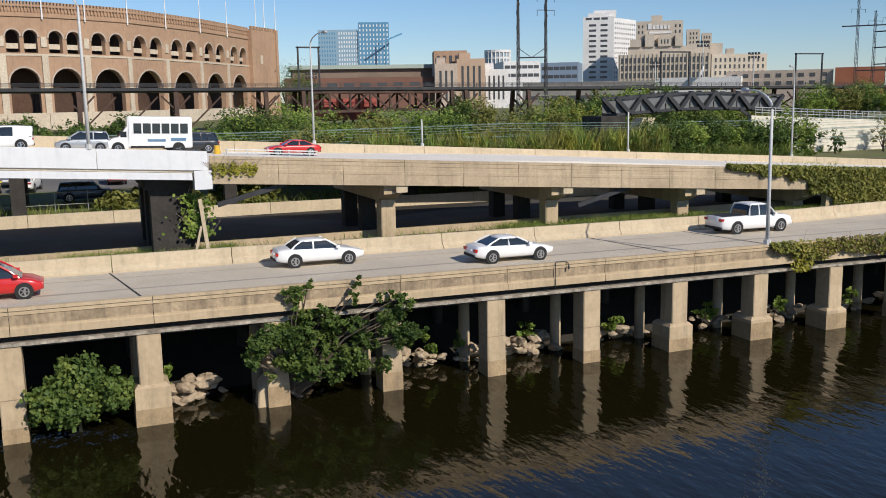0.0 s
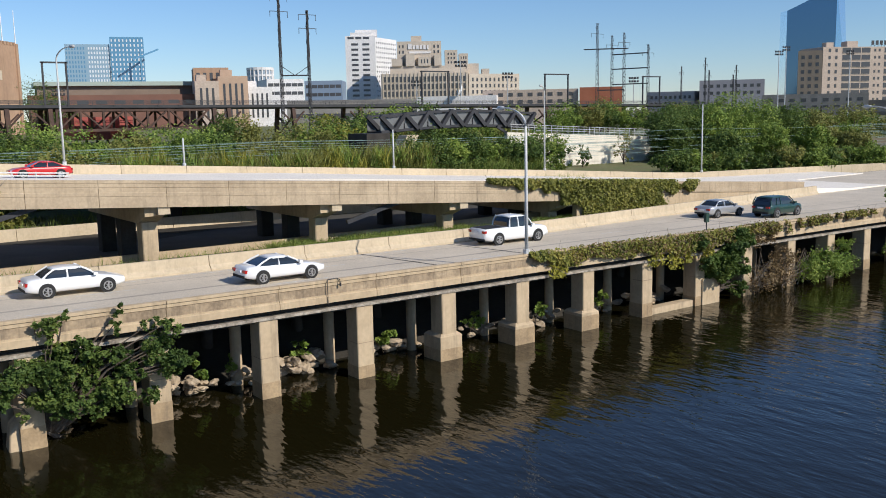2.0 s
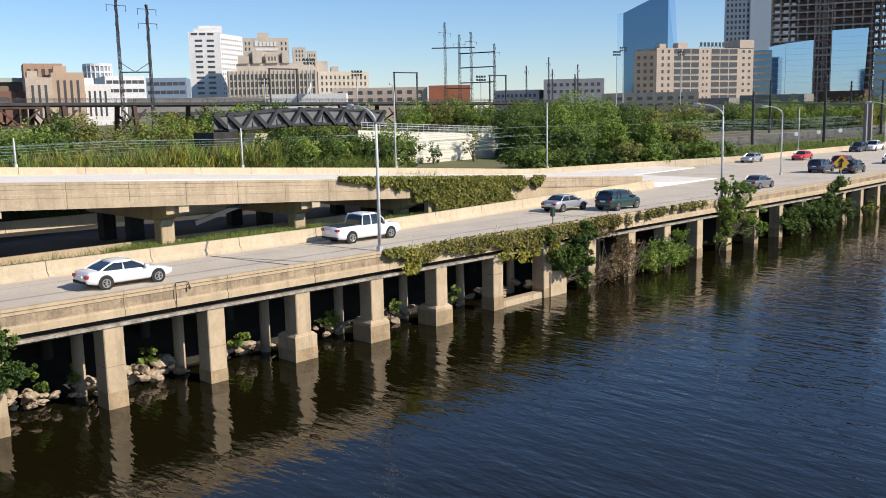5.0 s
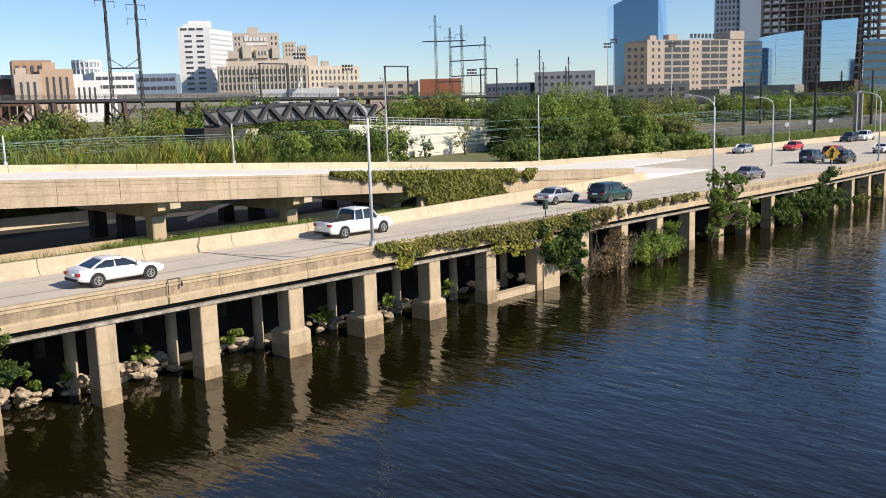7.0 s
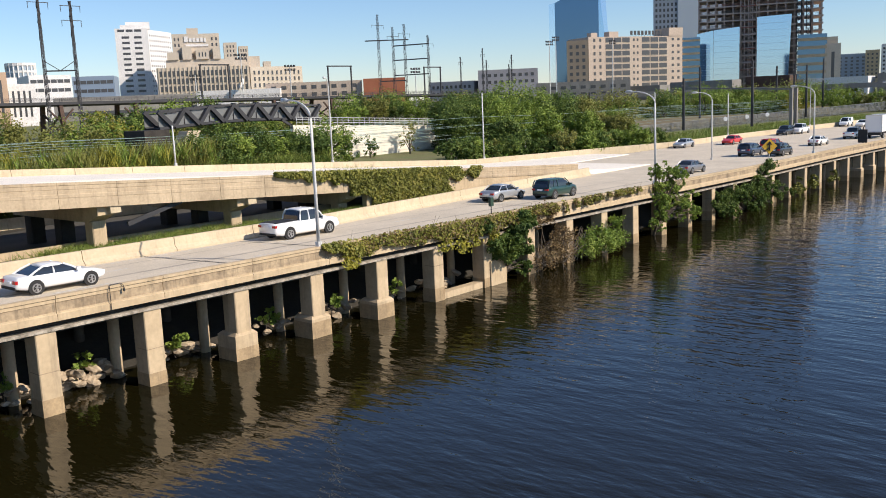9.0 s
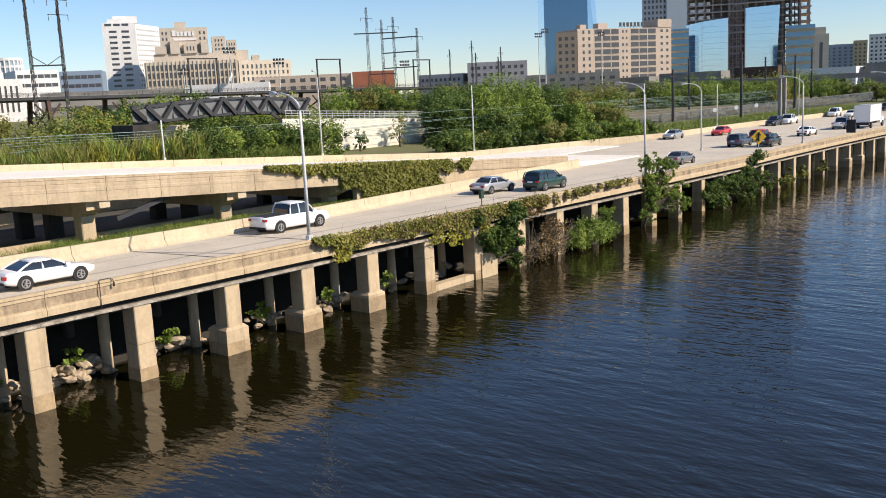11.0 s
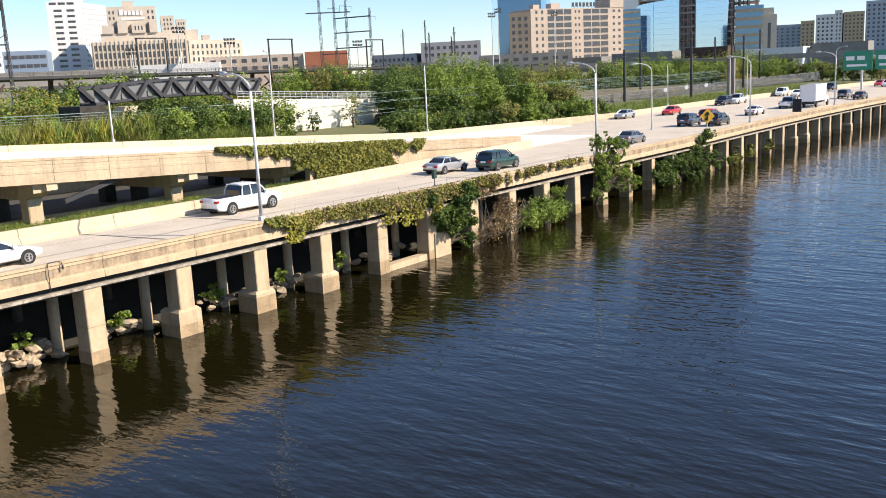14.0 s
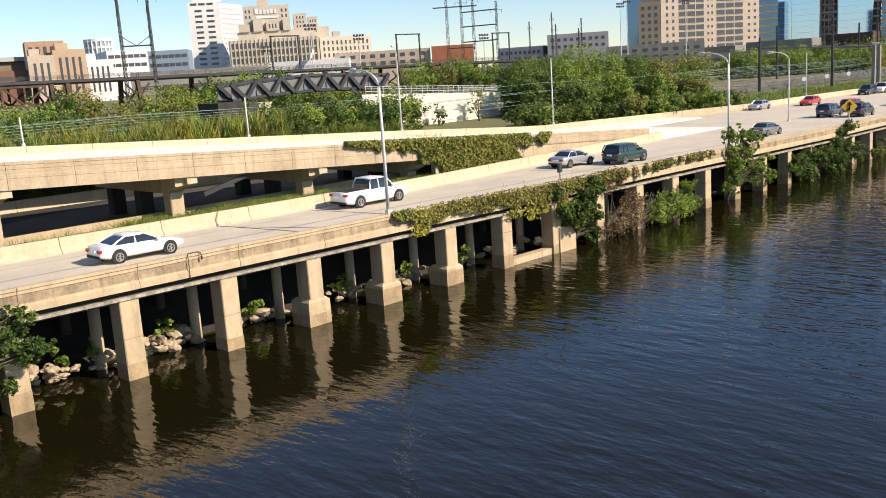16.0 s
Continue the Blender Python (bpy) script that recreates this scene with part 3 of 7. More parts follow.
# rail catenary portals on the viaduct
for x, w in ((41.0, 4.0), (122.5, 7.5), (160.5, 8.0), (197.0, 7.0)):
    p = thing("catenary_portal", "dark steel catenary portal over the railway", "gantry", (x, 173.5, via_z(x) - 0.05), "catenary portals")
    for q in (0, w):
        bm = bmesh.new()
        beam(bm, (q, 0, 0), (q, 0, 7.6), 0.3)
        part("post", bm, DARK_STEEL, p)
    bm = bmesh.new()
    beam(bm, (-0.3, 0, 7.5), (w + 0.3, 0, 7.5), 0.3)
    part("crossbeam", bm, DARK_STEEL, p)


def pylon(x, y, z0, z1, w=0.46, arms=(0.97, 0.88), reach=1.6):
    p = thing("power_pylon", "slender dark steel power pole with cross arms", "pylon", (x, y, z0), "power poles")
    bm = bmesh.new()
    h = z1 - z0
    for a, b in ((-1, -1), (1, -1), (1, 1), (-1, 1)):
        beam(bm, (a * w / 2, b * w / 2, 0), (a * w / 5, b * w / 5, h), 0.085)
    n = max(6, int(h / 1.2))
    for k in range(n):
        za, zb = h * k / n, h * (k + 1) / n
        s = 1 if k % 2 else -1
        beam(bm, (-s * w / 2.4, -w / 2.4, za), (s * w / 2.4, -w / 2.4, zb), 0.05)
        beam(bm, (-w / 2.4, s * w / 2.4, za), (-w / 2.4, -s * w / 2.4, zb), 0.05)
    part("mast", bm, DARK_STEEL, p)
    for f in arms:
        bm = bmesh.new()
        beam(bm, (-reach, 0, h * f), (reach, 0, h * f), 0.09)
        for s in (-1, 1):
            beam(bm, (s * reach * 0.95, 0, h * f), (s * reach * 0.95, 0, h * f - 0.9), 0.06)
        part("arm", bm, DARK_STEEL, p)
    return p


pylon(67.4, 134.0, 6.0, 32.5)
pylon(71.3, 132.0, 6.0, 29.5)
bm = bmesh.new()
beam(bm, (67.4, 134, 19.4), (71.3, 132, 19.4), 0.2)
beam(bm, (67.4, 134, 20.9), (69.3, 133, 19.4), 0.1)
beam(bm, (71.3, 132, 20.9), (69.3, 133, 19.4), 0.1)
tagged(part("pole_tie", bm, DARK_STEEL), "dark steel tie beam between two power poles", "beam")
for x, y, z1 in ((186.7, 180.8, 36.5), (191.7, 175.6, 33.7), (193.8, 182.0, 33.5), (196.0, 170.8, 30.4)):
    pylon(x, y, 7.5, z1, 0.7, (0.9,), 2.4)
bm = bmesh.new()
for z, a, b in ((29.5, (184.0, 183.3), (192.5, 174.8)), (18.4, (186.7, 180.8), (191.7, 175.6)), (28.2, (193.8, 182), (196, 170.8)), (24.2, (193.8, 182), (196, 170.8)), (20.0, (193.8, 182), (196, 170.8))):
    beam(bm, (*a, z), (*b, z), 0.3)
tagged(part("pole_tie", bm, DARK_STEEL), "dark steel crossbeams between tall power poles", "beam")
for x, y, z1 in ((252, 205, 27), (262, 203, 30), (268, 206, 26), (282, 205, 28), (268, 196, 24)):
    pylon(x, y, 8, z1, 0.5, (0.9,), 1.2)

# footbridge: tubular lattice span over the tracks
fb = tagged(new("footbridge"), "dark steel lattice footbridge with glazed sides and pale abutments", "bridge", kind="structure")
N = 7
FB0, FB1 = 64.0, 90.5


def fb_z(u):
    return 10.75 + 0.5 * math.sin(math.pi * u), 12.7 + 0.6 * math.sin(math.pi * u)


FB_GLASS = plain("smoky_panel", (0.15, 0.155, 0.155), 0.4)
for y in (100.0, 103.2):
    for k in range(N):
        u0, u1 = k / N, (k + 1) / N
        x0, x1 = FB0 + (FB1 - FB0) * u0, FB0 + (FB1 - FB0) * u1
        b0, t0 = fb_z(u0)
        b1, t1 = fb_z(u1)
        xm, bmz, tm = (x0 + x1) / 2, *fb_z((u0 + u1) / 2)
        bm = bmesh.new()
        beam(bm, (x0, y, b0), (x1, y, b1), 0.32)
        beam(bm, (x0, y, t0), (x1, y, t1), 0.26)
        beam(bm, (x0, y, t0 + 0.1), (xm, y - 0.25, bmz), 0.5)
        beam(bm, (xm, y - 0.25, bmz), (x1, y, t1 + 0.1), 0.5)
        part("lattice_bay", bm, DARK_STEEL, fb)
        bm = bmesh.new()
        box(bm, x0 + 0.1, x1 - 0.1, y + 0.2, y + 0.24, min(b0, b1) + 0.2, min(t0, t1) - 0.15)
        part("side_panel", bm, FB_GLASS, fb, "smoky grey side panel")
bm = bmesh.new()
sweep(bm, [(FB0 + (FB1 - FB0) * k / 8, 100, fb_z(k / 8)[0]) for k in range(9)], [(0, 0), (0, -0.25), (3.2, -0.25), (3.2, 0)])
part("walkway", bm, CONCRETE_SHADED, fb)
bm = bmesh.new()
beam(bm, (83.0, 99.6, 11.0), (86.6, 99.0, 8.9), 0.35)
part("prop", bm, DARK_STEEL, fb)
bm = bmesh.new()
box(bm, 61.5, 65.0, 99.4, 104, 4.0, 10.6)
part("abutment", bm, CONCRETE_SHADED, fb)
bm = bmesh.new()
pts = [(63.9, 6.2), (66.4, 10.3), (68.2, 10.3), (66.0, 6.2)]
a = [bm.verts.new((x, 97.5, z)) for x, z in pts]
b = [bm.verts.new((x, 99.5, z)) for x, z in pts]
for i in range(4):
    bm.faces.new((a[i], b[i], b[(i + 1) % 4], a[(i + 1) % 4]))
bm.faces.new(a), bm.faces.new(b[::-1])
part("wing_wall", bm, CONCRETE_PALE, fb)
WHITE_WALL = material("cream_painted_wall", (0.78, 0.72, 0.60), (0.68, 0.62, 0.50), 0.85, scale=0.3, streak=0.15)
bm = bmesh.new()
xs = [84 + 2.2 * k for k in range(15)]
for xa, xb in zip(xs, xs[1:]):
    za, zb = 9.85 - 0.05 * (xa - 91), 9.85 - 0.05 * (xb - 91)
    ya, yb = 98 + 0.02 * (xa - 100) ** 2 * 0.1, 98 + 0.02 * (xb - 100) ** 2 * 0.1
    v = [bm.verts.new(p) for p in ((xa, ya, 3.5), (xb, yb, 3.5), (xb, yb, zb), (xa, ya, za), (xa, ya + 0.6, 3.5), (xb, yb + 0.6, 3.5), (xb, yb + 0.6, zb), (xa, ya + 0.6, za))]
    for f in ((0, 1, 2, 3), (7, 6, 5, 4), (3, 2, 6, 7)):
        bm.faces.new([v[i] for i in f])
part("approach_wall", bm, WHITE_WALL, fb, "long cream approach wall")
bm = bmesh.new()
for k in range(28):
    x = 84.5 + 1.1 * k
    z = 9.85 - 0.05 * (x - 91)
    tube(bm, [(x, 98.3, z), (x, 98.3, z + 1.1)], 0.04, 5)
for h in (0.4, 0.75, 1.1):
    tube(bm, [(84.5, 98.3, 9.85 + 0.325 + h), (114.2, 98.3, 9.85 - 1.16 + h)], 0.035, 5)
part("handrail", bm, GALV, fb)

# overhead cables, fence and posts along the tracks
CABLE = plain("greenish_cable", (0.26, 0.36, 0.32), 0.5)
crng = random.Random(8)
for k in range(13):
    y = 90 + 1.6 * (k % 6)
    z = 7.7 + 0.26 * k * (0.95) + crng.uniform(-0.1, 0.1)
    bm = bmesh.new()
    pts = []
    for j in range(25):
        u = (j % 6) / 6
        x = -20 + 11 * j
        pts.append((x, y + bend(x) * 0.5, z - 0.006 * x - 0.35 * math.sin(math.pi * u)))
    tube(bm, pts, 0.02, 4)
    tagged(part("overhead_cable", bm, CABLE), "thin green-grey overhead railway cable", "cable", "railway cables")
FENCE = plain("grey_wire_fence", (0.30, 0.31, 0.30), 0.6, 0.3)
fence = tagged(new("fence"), "grey chain-link fence on steel posts beside the tracks", "fence", kind="structure")
for k in range(42):
    x = 118 + 4.0 * k
    y = 88 + bend(x) * 0.7
    z = 3.6 + 0.006 * (x - 118)
    bm = bmesh.new()
    tube(bm, [(x, y, z - 0.5), (x, y, z + 2.3)], 0.05, 5)
    part("fence_post", bm, FENCE, fence)
    x1 = x + 4
    y1 = 88 + bend(x1) * 0.7
    bm = bmesh.new()
    for j in range(20):
        u = j / 20
        for s in (1, -1):
            xa, xb = x + 4 * u, x + 4 * u + s * 0.9
            beam(bm, (xa, y + (y1 - y) * u, z if s > 0 else z), (xb, y, z + 2.2), 0.028)
    beam(bm, (x, y, z + 2.25), (x1, y1, z + 2.27), 0.06)
    part("fence_mesh", bm, FENCE, fence)

# rails to the far right: sheds of dark track ballast
BALLAST = material("dry_grass_bank", (0.20, 0.17, 0.075), (0.13, 0.095, 0.055), 0.95, scale=0.15, fine=4, bump=0.3)
bm = bmesh.new()
sweep(bm, [(x, bend(min(x, 260)) * 0.7, 5.4) for x in (150, 200, 260, 340)], [(89, 0), (89, -0.7), (118, -0.7), (118, 0.2)])
tagged(part("track_bed", bm, BALLAST), "brown bank of dry grass and gravel beside the railway tracks", "ground", kind="structure")

for x in (196.0, 206.0, 216.0):
    sn = thing("fence_sign", "small white round sign on the track fence", "sign", (x, 87.8 + bend(x) * 0.7, 3.6 + 0.006 * (x - 118)), "fence signs")
    bm = bmesh.new()
    tube(bm, [(0, 0, 0), (0, 0, 2.2)], 0.05, 6)
    part("post", bm, FENCE, sn)
    bm = bmesh.new()
    tube(bm, [(0.02, 0, 1.9), (-0.03, -0.05, 1.9)], 0.5, 8)
    part("face", bm, STEEL_WHITE, sn)

# railway bridge deck far right, with a line of stone piers
bm = bmesh.new()
for (xa, ya), (xb, yb) in (((236, 232), (262, 205)), ((262, 205), (287, 163)), ((287, 163), (305, 128)), ((305, 128), (330, 70))):
    beam(bm, (xa, ya, 11.6), (xb, yb, 11.6), 6.0, 1.6)
tagged(part("road_viaduct", bm, FAR_GREY), "long grey road viaduct behind the trees", "viaduct", kind="structure")


# ---- buildings ----
def frame_of(p, q):
    """Matrix with x along p to q, y to the back, z up."""
    p, q = Vector((*p, 0)), Vector((*q, 0))
    x = (q - p).normalized()
    y = Vector((-x.y, x.x, 0))
    m = Matrix((x, y, Vector((0, 0, 1)))).transposed().to_4x4()
    m.translation = p
    return m, (q - p).length


def shell(name, p, q, z0, z1, depth, mat, label, category="building", group=""):
    """A block whose front runs from p to q. Returns the empty in its own frame, and its width."""
    m, w = frame_of(p, q)
    e = thing(name, label, category, group=group)
    e.matrix_world = m
    bm = bmesh.new()
    box(bm, 0, w, 0, depth, z0, z1)
    part("wall", bm, mat, e)
    return e, w


def windows(parent, x0, x1, z0, z1, nx, nz, fw, fh, frame_mat=None, side=None, depth=0.0, mat=None):
    """Rows of single windows: a dark pane set in a shallow frame, sharing one mesh."""
    cw, ch = (x1 - x0) / nx, (z1 - z0) / nz
    w, h = cw * fw, ch * fh
    bm = bmesh.new()
    box(bm, -w / 2, w / 2, -0.06, 0.05, -h / 2, h / 2)
    pane = finish(bm, "window", mat or GLASS_DARK)
    fr = None
    if frame_mat:
        bm = bmesh.new()
        box(bm, -w / 2 - 0.1, w / 2 + 0.1, -0.22, 0.0, -h / 2 - 0.16, -h / 2)
        fr = finish(bm, "window_sill", frame_mat)
    for i in range(nx):
        for k in range(nz):
            cx, cz = x0 + cw * (i + 0.5), z0 + ch * (k + 0.5)
            for me in (pane, fr):
                if me:
                    o = new("window" if me is pane else "window_sill", me)
                    o.parent = parent
                    if side is None:
                        o.location = (cx, 0, cz)
                    else:
                        o.location = (side, cx, cz)
                        o.rotation_euler = (0, 0, radians(90 if side > 0.01 else -90))


def parapet_blocks(parent, x0, x1, y, z, n, w, h, mat):
    me = box_mesh("merlon", mat, -w / 2, w / 2, -0.3, 0.3, 0, h)
    for k in range(n):
        piece("merlon", me, parent, x0 + (x1 - x0) * (k + 0.5) / n, y, z)


# stadium: curved brick wall with two tiers of arches
def arch(cx, z0, w, h, n=10):
    r = w / 2
    pts = [(cx - r, z0), (cx + r, z0), (cx + r, z0 + h - r)]
    pts += [(cx + r * math.cos(math.pi * k / n), z0 + h - r + r * math.sin(math.pi * k / n)) for k in range(1, n)]
    return pts + [(cx - r, z0 + h - r)]


def pierced(w, z0, z1, holes, depth, name, mat):
    """A wall panel with openings cut through: front face, reveals."""
    bm = bmesh.new()
    edges = []
    for loop in [[(0, z0), (w, z0), (w, z1), (0, z1)]] + holes:
        vs = [bm.verts.new((x, 0, z)) for x, z in loop]
        edges += [bm.edges.new((vs[i], vs[(i + 1) % len(vs)])) for i in range(len(vs))]
    bmesh.ops.triangle_fill(bm, edges=edges, use_beauty=True)
    for loop in holes:
        a = [bm.verts.new((x, 0, z)) for x, z in loop]
        b = [bm.verts.new((x, depth, z)) for x, z in loop]
        for i in range(len(loop)):
            j = (i + 1) % len(loop)
            bm.faces.new((a[i], b[i], b[j], a[j]))
    return finish(bm, name, mat)


stadium = thing("stadium", "red-brown brick stadium wall with two tiers of arches and flagpoles", "stadium")
# darker copy of the brick, coloured for the shade behind the arches
SHADE_BRICK = material("shaded_inner_brick", (0.10, 0.055, 0.035), (0.06, 0.035, 0.025), 0.95, scale=0.1, fine=2, bump=0)
BAYS = [(-60, 205), (-51.0, 200.5), (-43.0, 198), (-35.0, 196.5), (-27.0, 196), (-18.8, 196.2), (-10.9, 197.3), (-3.4, 199.5), (4.5, 204.0), (13.05, 210.0), (21.9, 220.9), (31.0, 232.5), (39.5, 245.6), (47.3, 258.4)]
for k, (p, q) in enumerate(zip(BAYS, BAYS[1:])):
    m, w = frame_of(p, q)
    zt = 32.2 + 0.004 * (p[0] + 10)
    s = w / 8.6
    holes = [arch(w * 0.29, 23.5, 2.75 * s, 4.3), arch(w * 0.71, 23.5, 2.75 * s, 4.3), arch(w * 0.5, 9.0, 6.0 * s, 11.5)]
    bay = new("bay", pierced(w, 7, zt, holes, 1.2, "bay", BRICK))
    bay.parent, bay.matrix_local = stadium, m
    for name, mat, lab, dims in (("pilaster", LIMESTONE, "pale stone pilaster", [(-0.55, 0.75, -0.22, 0.05, 7, 23.0), (-0.5, 0.7, -0.2, 0.05, 24.6, 26.6)]),
                                 ("string_course", LIMESTONE, "thin pale stone band", [(0, w, -0.15, 0.05, 22.9, 23.3)]),
                                 ("cornice", BRICK, "", [(0, w, -0.25, 0.05, 30.3, 30.8), (0, w, -0.35, 0.6, zt, zt + 0.45)]),
                                 ("seat_tier", LIMESTONE, "", [(w * 0.14, w * 0.44, 0.9, 1.3, 24.3, 25.3), (w * 0.56, w * 0.86, 0.9, 1.3, 24.3, 25.3)]),
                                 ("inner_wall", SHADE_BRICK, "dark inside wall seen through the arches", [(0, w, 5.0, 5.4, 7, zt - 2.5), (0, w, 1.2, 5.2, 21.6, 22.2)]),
                                 ("plinth", LIMESTONE, "", [(0, w, -0.5, 0.1, 6.5, 11.9)])):
        bm = bmesh.new()
        for d in dims:
            box(bm, *d)
        o = part(name, bm, mat, bay, lab)
    me_c = box_mesh("crenel", BRICK, 0, w * 0.55 / 13, -0.35, 0.6, 0, 0.55)
    me_d = box_mesh("corbel", BRICK, 0, w * 0.4 / 13, -0.3, 0.0, 0, 0.9)
    for j in range(13):
        piece("crenel", me_c, bay, w * j / 13, 0, zt + 0.45)
        piece("corbel", me_d, bay, w * j / 13, 0, zt - 0.9)
    for hx, hz, hw, hh, n in ((0.29, 23.5, 2.75 * s + 0.45, 4.5, 8), (0.71, 23.5, 2.75 * s + 0.45, 4.5, 8), (0.5, 9.0, 6.0 * s + 0.5, 11.75, 10)):
        pts = arch(w * hx, hz, hw, hh, n)
        bm = bmesh.new()
        for a, b in zip(pts[2:], pts[3:]):
            beam(bm, (a[0], -0.06, a[1]), (b[0], -0.06, b[1]), 0.3)
        part("arch_trim", bm, TAN_BRICK, bay, "lighter brick arch trim")
m, w = frame_of((47.3, 258.4), (56.8, 270.5))
bm = bmesh.new()
box(bm, 0, w, -1.2, 9, 6, 33.0)
box(bm, w - 1.2, w, -1.6, 2, 6, 33.6)
for j in range(9):
    box(bm, w * j / 9, w * (j + 0.5) / 9, -1.3, -0.6, 33.0, 33.9)
o = part("end_tower", bm, BRICK, stadium)
o.matrix_local = m
bm = bmesh.new()
box(bm, 4.6, 6.0, -1.32, -1.15, 23.8, 26.2)
box(bm, 12.0, 13.4, -1.3, -1.15, 12.0, 14.0)
o2 = part("stone_panel", bm, LIMESTONE, stadium)
o2.matrix_local = m
POLE_WHITE = plain("white_pole_paint", (0.8, 0.8, 0.8), 0.4)
for p, q in list(zip(BAYS, BAYS[1:]))[5:]:
    fp = thing("flagpole", "tall bare white flagpole on the stadium wall", "flagpole", (p[0] + 0.2, p[1] - 0.32, 29.9), "stadium flagpoles")
    bm = bmesh.new()
    tube(bm, [(0, 0, 0), (0, 0, 9.0)], [0.16, 0.07], 6)
    part("pole", bm, POLE_WHITE, fp)
for x, y in ((50, 262), (53, 265), (57, 269)):
    fp = thing("flagpole", "tall bare white flagpole on the stadium wall", "flagpole", (x + 0.6, y + 1.2, 32.9), "stadium flagpoles")
    bm = bmesh.new()
    tube(bm, [(0, 0, 0), (0, 0, 9.5)], [0.16, 0.07], 6)
    part("pole", bm, POLE_WHITE, fp)

# low sports halls behind the viaduct
GREEN_ROOF = plain("pale_green_metal_roof", (0.34, 0.40, 0.34), 0.5)
e, w = shell("sports_hall", (70, 318), (126, 306), 8, 21.2, 25, material("maroon_brick", (0.20, 0.10, 0.07), (0.15, 0.075, 0.055), 0.9, scale=0.1, bump=0), "long low dark brick sports hall")
windows(e, 2, 54, 17.5, 20, 9, 1, 0.6, 0.5)
e, w = shell("sports_hall", (76, 331), (140, 318), 8, 24.6, 30, material("umber_panels", (0.24, 0.18, 0.135), (0.18, 0.135, 0.10), 0.9, scale=0.1, bump=0), "broad sports hall with a pale green metal roof")
bm = bmesh.new()
box(bm, -1, w + 1, -1.5, 31, 24.6, 26.0)
part("roof", bm, GREEN_ROOF, e)
for p, q, z1, mat, lab in (((119.5, 302), (127.0, 299.5), 25.4, TAN_BRICK, "tan brick hall with tall dark windows"),
                           ((127.2, 300.5), (136.5, 297.0), 27.0, material("orange_tan_brick", (0.52, 0.37, 0.26), (0.43, 0.30, 0.21), 0.9, scale=0.15, bump=0), "stepped brown brick hall with tall windows"),
                           ((137, 303), (146.5, 299.0), 23.4, WHITE_BRICK, "small pale building beside the brick halls")):
    e, w = shell("campus_hall", p, q, 8, z1, 16, mat, lab)
    windows(e, 1, w - 1, 12, z1 - 1.5, max(3, int(w / 2)), 1, 0.4, 0.85)
    bm = bmesh.new()
    box(bm, w * 0.1, w * 0.5, 3, 10, z1, z1 + 2.2)
    part("roof_house", bm, mat, e)
e, w = shell("penthouse_block", (124.4, 315), (135.8, 311), 8, 30.5, 16, BRICK, "red brick upper block above the halls")
windows(e, 0.5, w - 0.5, 25, 30, 5, 1, 0.5, 0.5)

# left glass towers, far away
BLUE_GLASS = plain("blue_curtain_wall", (0.10, 0.24, 0.38), 0.08, 0.0, 0.9)
PALE_PANEL = plain("pale_facade_panel", (0.66, 0.68, 0.70), 0.5)
e, w = shell("apartment_tower", (226, 871), (262, 860), 10, 80.5, 25, plain("pale_blue_glass", (0.25, 0.36, 0.45), 0.2), "pale blue glass tower with white checkered panels")
windows(e, 0, w * 0.45, 18, 79, 7, 15, 0.5, 0.6, mat=BLUE_GLASS)
windows(e, w * 0.5, w, 18, 79, 8, 15, 0.5, 0.55, mat=PALE_PANEL)
e, w = shell("glass_tower", (262, 858), (290, 850), 10, 87.0, 25, BLUE_GLASS, "blue-green glass residential tower")
windows(e, 0, w, 18, 86, 9, 16, 0.35, 0.5, mat=PALE_PANEL)
crane = thing("tower_crane", "blue tower crane with a raised jib", "crane", (283, 840, 10))
bm = bmesh.new()
beam(bm, (0, 0, 0), (0, 0, 58), 1.2)
part("mast", bm, BLUE_GLASS, crane)
bm = bmesh.new()
beam(bm, (-8, -3, 56), (18, 4, 66), 1.3)
beam(bm, (0, 0, 58), (0, 0, 64), 0.8)
part("jib", bm, BLUE_GLASS, crane)

# round tower and low blocks in the middle distance
rt = thing("round_tower", "pale round tower with vertical ribs", "building", (258, 542, 0))
bm = bmesh.new()
tube(bm, [(0, 0, 8), (0, 0, 42)], 8.0, 20)
part("wall", bm, plain("grey_glass", (0.30, 0.36, 0.42), 0.25), rt)
rib = box_mesh("rib", WHITE_BRICK, -0.35, 0.35, -0.35, 0.35, 8, 43.5)
for k in range(20):
    a = math.tau * k / 20
    piece("rib", rib, rt, 8.1 * math.cos(a), 8.1 * math.sin(a), 0)
bm = bmesh.new()
tube(bm, [(0, 0, 38), (0, 0, 39.2)], 8.4, 20)
tube(bm, [(0, 0, 42), (0, 0, 43.6)], 8.5, 20)
part("ring", bm, WHITE_BRICK, rt)
for p, q, z1, mat, lab in (((205.5, 425), (223.6, 420), 31.5, WHITE_BRICK, "long white office block with ribbon windows"),
                           ((224.4, 421), (240.0, 410), 30.5, plain("blue_grey_facade", (0.22, 0.28, 0.36), 0.5), "blue-grey office block with ribbon windows"),
                           ((196, 385), (262, 352), 20, FAR_GREY, "low grey block behind the viaduct")):
    e, w = shell("office_block", p, q, 8, z1, 25, mat, lab)
    windows(e, 0.5, w - 0.5, z1 - 9, z1 - 0.8, 6, 2, 0.9, 0.4)

